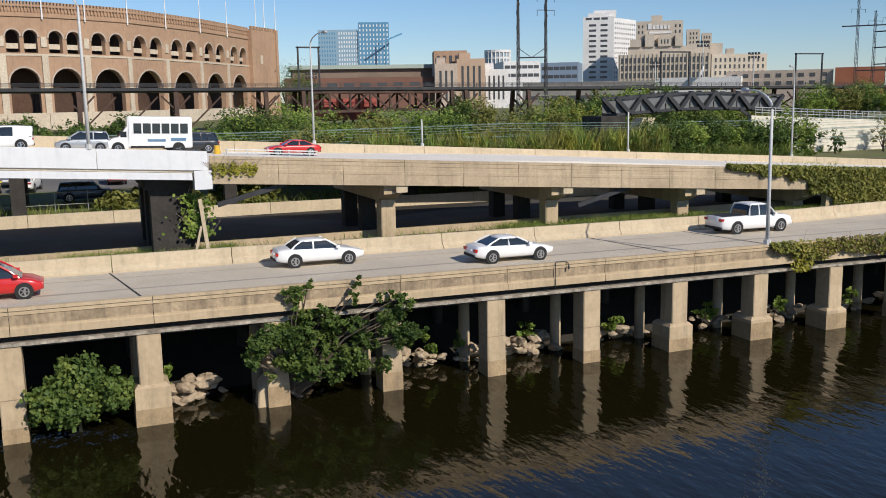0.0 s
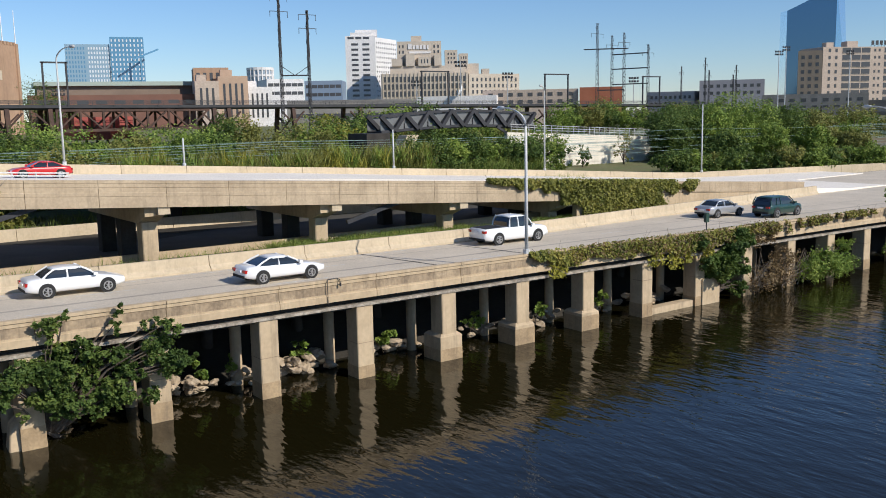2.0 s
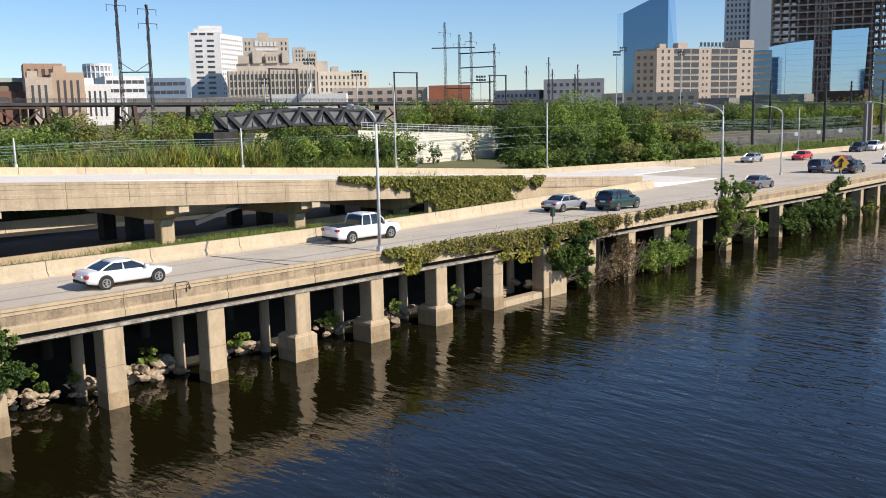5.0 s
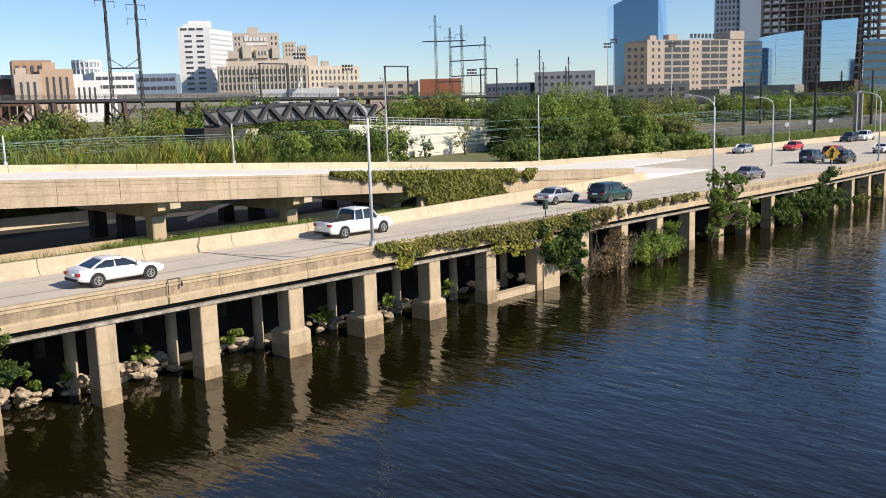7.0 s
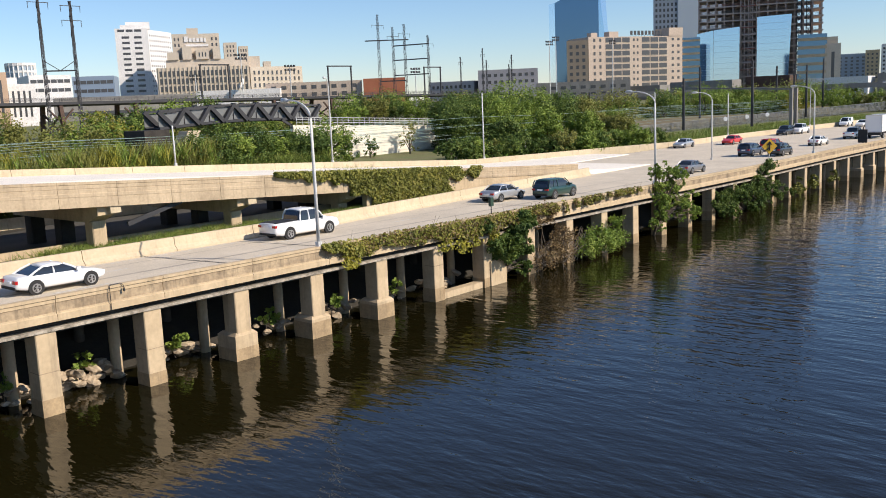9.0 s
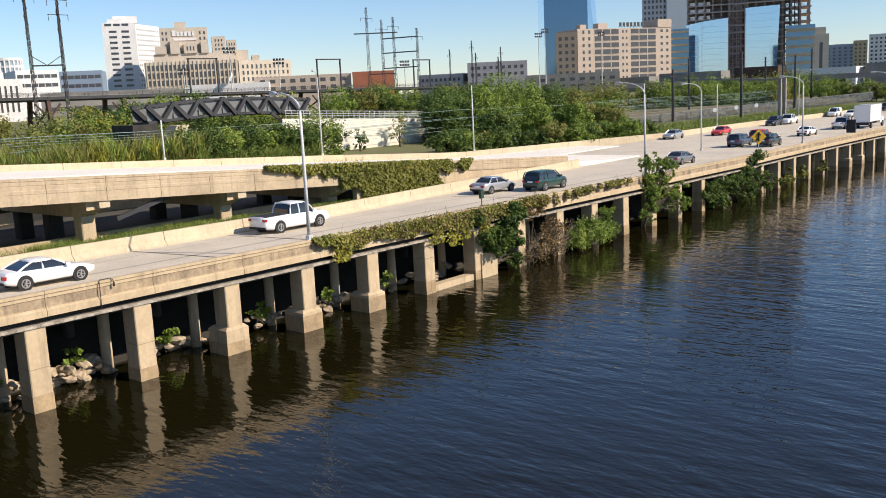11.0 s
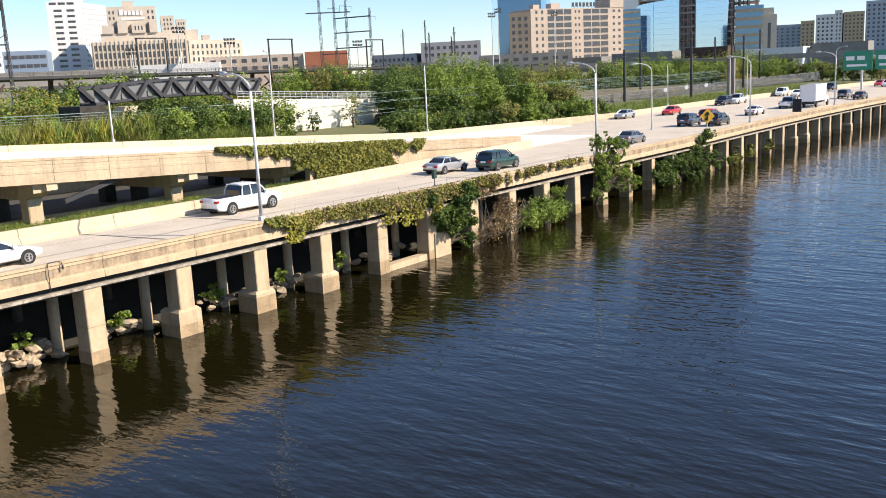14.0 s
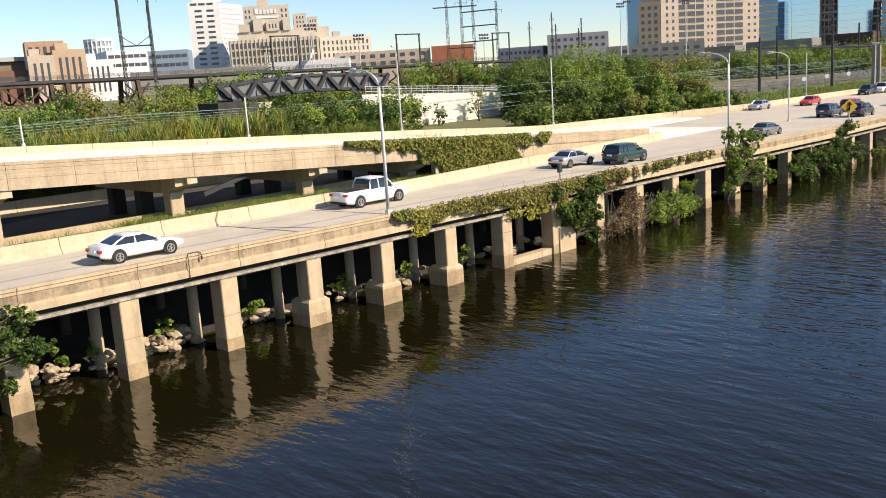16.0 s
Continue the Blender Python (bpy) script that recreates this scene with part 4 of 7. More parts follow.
# white tower
e, w = shell("white_tower", (285.2, 482.0), (300.2, 472.7), 8, 59.5, 20, WHITE_BRICK, "white high-rise with dark paired windows on its narrow front")
windows(e, 2.2, w - 2.2, 20, 56, 2, 12, 0.62, 0.42)
side, ws = shell("white_tower_wing", (300.25, 472.6), (325.0, 487.0), 8, 58.6, 14, WHITE_BRICK, "long white flank of the high-rise with small windows")
windows(side, 0.6, ws - 0.6, 20, 57, 11, 13, 0.35, 0.40)
bm = bmesh.new()
box(bm, 3, w - 2, 1, 12, 59.5, 61.5)
box(bm, 6, w + 1.5, 6, 16, 59.5, 63.5)
part("roof_house", bm, WHITE_BRICK, e)
windows(e, 1.0, w - 3, 57.3, 59.2, 3, 1, 0.8, 0.7)

# tan stepped university hall
e, w = shell("university_hall", (281, 437.4), (320.6, 409.3), 8, 35.2, 18, HALL_BRICK, "tan brick university hall with stepped setbacks")
windows(e, 1, w - 1, 14, 34, 21, 5, 0.55, 0.74, LIMESTONE)
me = box_mesh("buttress", LIMESTONE, -0.22, 0.22, -0.35, 0.05, 8, 35.6)
for k in range(22):
    piece("buttress", me, e, 1 + (w - 2) * k / 21, 0, 0)
e2, w2 = shell("university_wing", (321.0, 409.0), (352.0, 402.0), 8, 34.5, 30, HALL_BRICK, "sunlit tan brick wing of the university hall")
windows(e2, 1, w2 - 1, 16, 33, 11, 5, 0.4, 0.6, LIMESTONE)
for x0, x1, y0, y1, z0, z1 in ((5, 47, 5, 20, 35, 39.5), (9, 34, 9, 26, 39.5, 53.4), (17, 23, 12, 18, 53.4, 56.6), (6, 12, 4, 9, 39.5, 43.5), (14, 19, 4, 10, 39.5, 46.5), (21, 28, 4, 10, 39.5, 44.5),
                               (30, 34, 4, 12, 39.5, 45.5), (36, 43, 5, 16, 39.5, 48.0), (44, 49, 6, 16, 35, 46.0), (49, 55, 8, 18, 34, 40.5), (57, 61, 8, 18, 33, 37.5)):
    bm = bmesh.new()
    box(bm, x0, x1, y0, y1, z0, z1)
    part("setback", bm, HALL_BRICK, e)
for x0, x1, y, z0, z1, nx, nz in ((37, 42, 5, 40, 47, 3, 3), (44.5, 48.5, 6, 37, 45, 3, 3), (9.5, 13.5, 9, 46, 52, 2, 2), (29, 33.5, 9, 46, 52, 2, 2), (22, 27, 4, 40, 44, 3, 1)):
    row = new("window_row")
    row.parent, row.location = e, (0, y, 0)
    windows(row, x0, x1, z0, z1, nx, nz, 0.4, 0.55)
# roof sign on the hall
bm = bmesh.new()
for k, (a, b) in enumerate(((15.4, 17.4), (17.9, 19.4), (19.9, 21.4), (21.9, 23.4), (23.9, 25.4), (25.9, 27.0))):
    box(bm, a, b, 8.6, 8.9, 49.0, 51.2 if k else 52.0)
box(bm, 16.0, 28.0, 8.6, 8.9, 46.6, 47.8)
part("roof_sign", bm, WHITE_BRICK, e, "weathered white roof sign")

# smaller blocks
e, w = shell("brick_shed", (211.5, 212.5), (221.0, 203.0), 8, 20.3, 12, material("orange_brick", (0.36, 0.13, 0.07), (0.30, 0.10, 0.05), 0.9, scale=0.2, bump=0), "plain orange-red brick block")
e, w = shell("tan_block", (190, 235), (212, 213.6), 8, 20.0, 12, TAN_BRICK, "low tan block with square windows")
windows(e, 1, w - 1, 15, 19.6, 9, 2, 0.5, 0.5)
e, w = shell("white_shed", (172, 246), (190, 228), 8, 18.4, 10, WHITE_BRICK, "low white shed with a curved roof")
dish = thing("satellite_dish", "large white satellite dish on a roof", "dish", (180.5, 236, 18.0))
bm = bmesh.new()
rings = []
for k in range(5):
    r = 2.0 * k / 4
    rings.append([bm.verts.new((r * math.cos(a), 0.35 * r * r / 2 - 0.5, 2.2 + r * math.sin(a))) for a in (math.tau * j / 16 for j in range(16))])
for a, b in zip(rings, rings[1:]):
    for j in range(16):
        bm.faces.new((a[j], a[(j + 1) % 16], b[(j + 1) % 16], b[j]))
o = part("bowl", bm, POLE_WHITE, dish, smooth=True)
o.rotation_euler = (0.4, 0, 0.9)
bm = bmesh.new()
tube(bm, [(0, 0, 0), (0, 0, 2.2)], 0.2, 6)
part("mount", bm, GALV, dish)
for p, q, z1, lab in (((330.5, 259), (346.5, 237.5), 24.8, "grey office block with a flat roof"), ((322, 281), (331, 262), 20.5, "low grey block with small windows"), ((346, 238), (368, 203), 18.0, "low grey row of sheds")):
    e, w = shell("grey_block", p, q, 8, z1, 18, FAR_GREY if z1 < 19 else material("grey_facade", (0.34, 0.33, 0.35), (0.28, 0.27, 0.29), 0.9, scale=0.1, bump=0), lab)
    windows(e, 1, w - 1, z1 - 7, z1 - 1, 9, 2, 0.5, 0.45)

# tan loft building with a roof sign
e, w = shell("loft_building", (430.7, 262.4), (486.7, 235.9), 8, 42.0, 20, TAN_BRICK, "tan brick loft building with broad window bays and roof letters")
for z in range(8):
    z0 = 14.0 + 3.5 * z
    row = new("window_row")
    row.parent = e
    f = w / 49.9
    windows(row, 8.5 * f, 21.5 * f, z0, z0 + 3.5, 3, 1, 0.9, 0.72, LIMESTONE)
    windows(row, 27.5 * f, 41.5 * f, z0, z0 + 3.5, 3, 1, 0.9, 0.72, LIMESTONE)
    windows(row, 22.5 * f, 26.5 * f, z0, z0 + 3.5, 2, 1, 0.45, 0.4)
    windows(row, 43.0 * f, w - 0.8, z0, z0 + 3.5, 2, 1, 0.4, 0.4)
    windows(row, 1.5 * f, 7.5 * f, z0, z0 + 3.5, 2, 1, 0.35, 0.5)
bm = bmesh.new()
box(bm, 52.5, w, -0.3, 12, 42, 46.5)
part("stair_tower", bm, TAN_BRICK, e)
bm = bmesh.new()
box(bm, 16, 22, 4, 9, 42, 45.0)
part("roof_house", bm, TAN_BRICK, e)
bm = bmesh.new()
box(bm, 5, 9, 5, 9, 42, 44.5)
part("roof_house", bm, TAN_BRICK, e)
e_side, ws = shell("corner_building", (424.5, 272.0), (430.6, 262.6), 8, 40.5, 20, material("shaded_tan", (0.33, 0.26, 0.19), (0.28, 0.22, 0.16), 0.9, scale=0.1, bump=0), "narrow shaded tan building joined to the lofts")
windows(e_side, 0.6, ws - 0.6, 14, 39, 3, 7, 0.45, 0.5)
letters = thing("roof_letters", "dark free-standing roof letters on steel frames", "sign")
letters.matrix_world = e.matrix_world @ Matrix.Translation((0, 1.0, 42.0))
bm = bmesh.new()
beam(bm, (27, 0, 0.8), (49.5, 0, 0.8), 0.12)
for k in range(12):
    beam(bm, (27.5 + 1.9 * k, 0, 0), (27.5 + 1.9 * k, 0, 0.9), 0.12)
part("rail", bm, DARK_STEEL, letters)
for k in range(9):
    bm = bmesh.new()
    box(bm, 27.6 + 2.4 * k, 29.1 + 2.4 * k, -0.1, 0.1, 0.95, 3.1)
    part("letter", bm, DARK_STEEL, letters)

# glass skyscrapers
MIRROR_BLUE = plain("mirror_glass", (0.52, 0.70, 0.88), 0.05, 0.9, 0.9)
MIRROR_DARK = plain("dark_mirror_glass", (0.12, 0.22, 0.34), 0.08, 0.7, 0.9)


def prism(name, foot, heads, mat, parent):
    """A tower from a footprint and a top outline with its own heights."""
    bm = bmesh.new()
    a = [bm.verts.new((x, y, 8)) for x, y in foot]
    b = [bm.verts.new(p) for p in heads]
    n = len(foot)
    for i in range(n):
        bm.faces.new((a[i], a[(i + 1) % n], b[(i + 1) % n], b[i]))
    bm.faces.new(b)
    return part(name, bm, mat, parent)


gt = thing("glass_skyscraper", "faceted blue mirror-glass skyscraper with a sloped top", "skyscraper")
prism("shaft", [(837, 548), (866, 499), (905, 530), (870, 580)], [(834.5, 549, 107), (859, 511, 128), (905, 530, 128), (870, 580, 110)], MIRROR_BLUE, gt)
prism("dark_facet", [(836.6, 547), (842, 537.5), (842.4, 537.8), (837, 547.3)], [(834.2, 548.4, 70), (839.5, 540.5, 72), (839.9, 540.8, 72), (834.6, 548.7, 70)], MIRROR_DARK, gt)
prism("crown", [(834.2, 548.4), (858.7, 510.4), (859, 510.9), (834.5, 548.9)], [(834.1, 548.4, 107), (858.6, 510.4, 128.2), (859, 510.9, 128.2), (834.5, 548.9, 107)], MIRROR_DARK, gt).scale = (1, 1, 1)
for p, q, z1, mat, lab, nx, nz in (((709, 369), (720, 349), 130, plain("grey_tower_facade", (0.30, 0.33, 0.38), 0.4), "grey residential tower with a grid of windows", 7, 22),
                                   ((718, 352), (735, 318), 140, plain("silver_tower_facade", (0.62, 0.65, 0.68), 0.35), "pale silver tower with a smooth face", 0, 0)):
    e, w = shell("residential_tower", p, q, 8, z1, 25, mat, lab)
    if nx:
        windows(e, 0.5, w - 0.5, 30, z1 - 1, nx, nz, 0.5, 0.55)
ct = thing("unfinished_tower", "tower under construction with bare floors above new mirror glass", "skyscraper")
m, w = frame_of((543.6, 253.8), (571, 184))
ct.matrix_world = m
w = 72.0
BARE = material("bare_concrete", (0.50, 0.40, 0.345), (0.38, 0.29, 0.25), 0.9, scale=0.1, bump=0)
RED_LEAD = material("red_lead_steel", (0.30, 0.10, 0.07), (0.20, 0.07, 0.05), 0.8, scale=0.2, bump=0)
for k in range(28):
    z0 = 10 + 4.2 * k
    bm = bmesh.new()
    box(bm, 0.5 + (0.4 * (k % 3)), w, 0, 24, z0, z0 + 0.75)
    slab_ = part("floor_slab", bm, BARE, ct)
    bm = bmesh.new()
    for h in (1.3, 1.9):
        beam(bm, (1.0, 0.15, z0 + h), (w - 0.5, 0.15, z0 + h), 0.12)
    part("edge_rail", bm, DARK_STEEL if k % 4 else RED_LEAD, slab_)
me = box_mesh("column", BARE, -0.4, 0.4, -0.4, 0.4, 8, 128)
for k in range(15):
    for y in (1.0, 12, 23):
        piece("column", me, ct, 1 + (w - 2) * k / 14, y, 0)
core = material("shaded_core_concrete", (0.32, 0.27, 0.24), (0.24, 0.20, 0.18), 0.9, scale=0.08, bump=0)
bm = bmesh.new()
box(bm, 14, w - 14, 9, 18, 8, 127)
part("core", bm, core, ct)
# steel facade frame of the open bay between the new glass
for k in range(29):
    bm = bmesh.new()
    z = 10 + 4.2 * k
    beam(bm, (25.4, -0.5, z), (34.6, -0.5, z), 0.5)
    beam(bm, (25.4, -0.5, z), (30.0, -0.5, z + 4.2), 0.22)
    beam(bm, (30.0, -0.5, z + 4.2), (34.6, -0.5, z), 0.22)
    part("brace", bm, BARE if k % 3 else RED_LEAD, ct)
bm = bmesh.new()
for x in (25.4, 27.8, 30.0, 32.4, 34.6):
    beam(bm, (x, -0.5, 8), (x, -0.5, 130), 0.5)
part("hoist_frame", bm, BARE, ct)
for x0, x1, za, zb in ((0.0, 9.6, 45.5, 47.2), (9.8, 25.0, 47.2, 48.6), (35.0, 54.5, 53.6, 54.2)):
    bm = bmesh.new()
    lean = 1.6 if x1 > 50 else 0.0
    lo = [bm.verts.new(p) for p in ((x0, -0.5, 14), (x1 - lean, -0.5, 14), (x1 - lean, -0.2, 14), (x0, -0.2, 14))]
    hi = [bm.verts.new(p) for p in ((x0, -0.5, za), (x1, -0.5, zb), (x1, -0.2, zb), (x0, -0.2, za))]
    for i in range(4):
        bm.faces.new((lo[i], lo[(i + 1) % 4], hi[(i + 1) % 4], hi[i]))
    bm.faces.new(hi)
    skin = part("glass_skin", bm, MIRROR_BLUE, ct, "new blue mirror glass")
    bm = bmesh.new()
    for j in range(1, 10):
        z = 14 + (za - 14) * j / 10
        beam(bm, (x0 + 0.1, -0.52, z), (x1 - lean - 0.1, -0.52, z), 0.07)
    part("mullion", bm, plain("blue_grey_mullion", (0.42, 0.56, 0.70), 0.3), skin)
for x in (57.2, 62.4):
    bm = bmesh.new()
    for k in range(40):
        z = 10 + 3 * k
        beam(bm, (x, -4, z), (x + 2.4, -4, z + 3), 0.28)
        beam(bm, (x + 2.4, -4, z), (x, -4, z + 3), 0.28)
    for q in (x, x + 2.4):
        beam(bm, (q, -4, 8), (q, -4, 130), 0.45)
    part("hoist_mast", bm, DARK_STEEL, ct)
e, w = shell("striped_office", (490.3, 237.9), (494.5, 229.0), 8, 41, 20, MIRROR_DARK, "dark office block with pale ribbon bands")
me = box_mesh("band", CONCRETE, 0, w, -0.3, 0.2, 0, 1.1)
for k in range(9):
    piece("band", me, e, 0, 0, 10 + 3.6 * k)
e, w = shell("striped_office", (424.2, 150.0), (428.2, 138.5), 8, 34.5, 18, MIRROR_DARK, "grey office block with ribbon windows beside the tracks")
me = box_mesh("band", CONCRETE, 0, w, -0.3, 0.2, 0, 1.3)
for k in range(7):
    piece("band", me, e, 0, 0, 10 + 3.6 * k)
e, w = shell("station_block", (427.8, 139.2), (429.9, 133.0), 8, 30, 20, LIMESTONE, "pale stone station block with a tall slot window")
windows(e, w * 0.4, w * 0.62, 13, 27, 1, 1, 0.9, 0.9)
bm = bmesh.new()
box(bm, w * 0.1, w * 0.8, 2, 14, 30, 33)
part("roof_house", bm, LIMESTONE, e)
for p, q, z1, mat, lab, nx in (((856, 268), (866, 246), 37, plain("slate_glass", (0.20, 0.25, 0.32), 0.3), "slate blue glass block on the skyline", 5),
                               ((865, 247), (868, 236), 39.5, CONCRETE, "slim grey block on the skyline", 3), ((868.5, 235), (872, 220), 44, WHITE_BRICK, "white apartment tower on the skyline", 4),
                               ((872, 220), (873.4, 214), 47, WHITE_BRICK, "slim white tower on the skyline", 2), ((873.6, 213), (878, 197), 45, CONCRETE, "brown-grey tower on the skyline", 5),
                               ((878, 196), (883, 172), 53, plain("grey_blue_facade", (0.36, 0.40, 0.46), 0.5), "tall grey-blue apartment slab on the skyline", 6),
                               ((884, 172), (890, 120), 42, WHITE_BRICK, "pale apartment slab on the skyline", 9), ((891, 118), (896, 60), 48, CONCRETE, "grey tower block on the skyline", 9)):
    e, w = shell("skyline_block", p, q, 8, z1, 30, mat, lab)
    windows(e, 0.5, w - 0.5, 14, z1 - 2, nx, max(5, int(z1 / 5)), 0.45, 0.5)
# a row of low sheds and a red cabin at the foot of the towers
for x, y, w, h, mat, lab in ((400, 200, 30, 16, FAR_GREY, "low grey shed beside the tracks"), (415, 170, 20, 17, RUST, "low rust-red shed beside the tracks"), (404, 140, 26, 15, WHITE_BRICK, "low pale shed beside the tracks"), (410, 112, 22, 16, FAR_GREY, "low grey shed beside the tracks"), (380, 225, 30, 15, FAR_GREY, "low grey shed beside the tracks")):
    bm = bmesh.new()
    box(bm, x, x + 10, y - w, y, 6, h)
    tagged(part("shed", bm, mat), lab, "shed")
# floodlight masts
for x, y, z1 in ((215, 193, 22.5), (175, 205, 24.0), (158, 205, 27), (288, 192, 32), (312, 205, 35), (330, 190, 33), (60, 240, 20.5), (150, 215, 22)):
    f = thing("floodlight_mast", "grey mast with a rack of floodlights", "floodlight", (x, y, 7), "floodlight masts")
    bm = bmesh.new()
    tube(bm, [(0, 0, 0), (0, 0, z1 - 7)], [0.22, 0.12], 6)
    part("mast", bm, GALV, f)
    bm = bmesh.new()
    beam(bm, (-1.4, 0.6, z1 - 7.3), (1.4, -0.6, z1 - 7.3), 0.15)
    beam(bm, (-1.4, 0.6, z1 - 8.3), (1.4, -0.6, z1 - 8.3), 0.15)
    part("crossbar", bm, DARK_STEEL, f)
    for k in range(4):
        for zz in (7.3, 8.3):
            bm = bmesh.new()
            u = -1.2 + 0.8 * k
            box(bm, u - 0.22, u + 0.22, -u * 0.43 - 0.25, -u * 0.43 + 0.2, z1 - zz + 0.05, z1 - zz + 0.55)
            part("lamp_head", bm, DARK_STEEL, f)


# ---- plants ----
def leaf_material(name, base, other, tip, translucent=0.25):
    m = bpy.data.materials.new(name)
    m.use_nodes = True
    n, l = m.node_tree.nodes, m.node_tree.links
    b = n["Principled BSDF"]
    b.inputs["Roughness"].default_value = 0.6
    b.inputs["Specular IOR Level"].default_value = 0.25
    geo = n.new("ShaderNodeNewGeometry")
    ramp = n.new("ShaderNodeValToRGB")
    ramp.color_ramp.elements[0].color, ramp.color_ramp.elements[1].color = (*other, 1), (*tip, 1)
    e = ramp.color_ramp.elements.new(0.55)
    e.color = (*base, 1)
    big = n.new("ShaderNodeTexNoise")
    big.inputs["Scale"].default_value = 0.75
    l.new(geo.outputs["Position"], big.inputs["Vector"])
    mix = n.new("ShaderNodeMath")
    mix.operation = "MULTIPLY_ADD"
    mix.inputs[1].default_value = 0.46
    l.new(geo.outputs["Random Per Island"], mix.inputs[0])
    half = n.new("ShaderNodeMath")
    half.operation = "MULTIPLY_ADD"
    half.inputs[1].default_value, half.inputs[2].default_value = 1.7, -0.56
    l.new(big.outputs["Fac"], half.inputs[0])
    l.new(half.outputs[0], mix.inputs[2])
    l.new(mix.outputs[0], ramp.inputs["Fac"])
    l.new(ramp.outputs["Color"], b.inputs["Base Color"])
    tr = n.new("ShaderNodeBsdfTranslucent")
    l.new(ramp.outputs["Color"], tr.inputs["Color"])
    ms = n.new("ShaderNodeMixShader")
    ms.inputs["Fac"].default_value = translucent
    l.new(b.outputs[0], ms.inputs[1])
    l.new(tr.outputs[0], ms.inputs[2])
    l.new(ms.outputs[0], n["Material Output"].inputs["Surface"])
    return m


LEAF = leaf_material("green_leaves", (0.205, 0.29, 0.05), (0.085, 0.135, 0.027), (0.36, 0.41, 0.09), 0.3)
LEAF_DARK = leaf_material("deep_green_leaves", (0.10, 0.155, 0.033), (0.045, 0.08, 0.02), (0.20, 0.25, 0.055), 0.3)
LEAF_OLIVE = leaf_material("olive_leaves", (0.22, 0.225, 0.055), (0.12, 0.13, 0.033), (0.31, 0.30, 0.085))
LEAF_YELLOW = leaf_material("yellow_green_leaves", (0.30, 0.28, 0.04), (0.16, 0.18, 0.03), (0.42, 0.38, 0.06))
LEAF_VINE = leaf_material("vine_leaves", (0.24, 0.24, 0.045), (0.11, 0.125, 0.025), (0.38, 0.33, 0.08))
LEAF_BROWN = leaf_material("dry_brown_leaves", (0.22, 0.15, 0.07), (0.12, 0.08, 0.04), (0.32, 0.24, 0.12))
GRASS = leaf_material("grass_blades", (0.19, 0.25, 0.05), (0.10, 0.15, 0.03), (0.36, 0.36, 0.11))
BARK = material("bark", (0.14, 0.11, 0.08), (0.08, 0.06, 0.045), 0.95, scale=2, fine=14, bump=0.6)
TWIG = material("grey_twigs", (0.34, 0.29, 0.23), (0.22, 0.18, 0.14), 0.9, scale=2, bump=0)


def leaves_mesh(name, centres, size, mat, seed, droop=0.0, up=0.35, long=1.5, outward=None):
    """One mesh of folded leaves, a kite of two triangles each, at the given centres."""
    g = np.random.default_rng(seed)
    c = np.asarray(centres, float)
    n = len(c)
    d = g.normal(size=(n, 3))
    d[:, 2] = d[:, 2] * 0.6 - droop
    d /= np.linalg.norm(d, axis=1)[:, None]
    nn = g.normal(size=(n, 3)) + np.array([0.1, -0.35, up])
    if outward is not None:
        nn = nn * 0.55 + outward * 1.25
    s = np.cross(d, nn)
    s /= np.linalg.norm(s, axis=1)[:, None] + 1e-9
    k = np.cross(s, d)
    sz = size * g.uniform(0.6, 1.35, n)[:, None]
    v = np.empty((n, 4, 3))
    v[:, 0] = c - d * sz * long * 0.5
    v[:, 1] = c + s * sz * 0.5 + k * sz * 0.12
    v[:, 2] = c + d * sz * long * 0.5
    v[:, 3] = c - s * sz * 0.5 + k * sz * 0.12
    me = bpy.data.meshes.new(name)
    me.vertices.add(4 * n)
    me.vertices.foreach_set("co", v.ravel())
    me.loops.add(6 * n)
    base = (np.arange(n) * 4)[:, None]
    me.loops.foreach_set("vertex_index", (base + np.array([0, 1, 2, 0, 2, 3])).ravel())
    me.polygons.add(2 * n)
    me.polygons.foreach_set("loop_start", np.arange(2 * n) * 3)
    me.polygons.foreach_set("loop_total", np.full(2 * n, 3))
    me.update(calc_edges=True)
    me.materials.append(mat)
    return me


def clumps(g, blobs, n, shell_bias=0.55):
    """Points in uneven clumps spread over the outer parts of ellipsoids (x, y, z, rx, ry, rz)."""
    vol = np.array([b[3] * b[4] + b[4] * b[5] + b[3] * b[5] for b in blobs])
    reps = 26
    which = g.choice(len(blobs), max(6, n // reps), p=vol / vol.sum())
    b = np.array(blobs)[which]
    d = g.normal(size=(len(b), 3))
    d /= np.linalg.norm(d, axis=1)[:, None]
    r = (shell_bias + (1.22 - shell_bias) * g.random(len(b)) ** 1.3)[:, None]
    c = b[:, :3] + d * r * b[:, 3:]
    rad = np.cbrt(b[:, 3] * b[:, 4] * b[:, 5])
    return np.repeat(c, reps, 0) + g.normal(size=(len(c) * reps, 3)) * np.repeat(rad * 0.155, reps)[:, None], np.repeat(d, reps, 0)


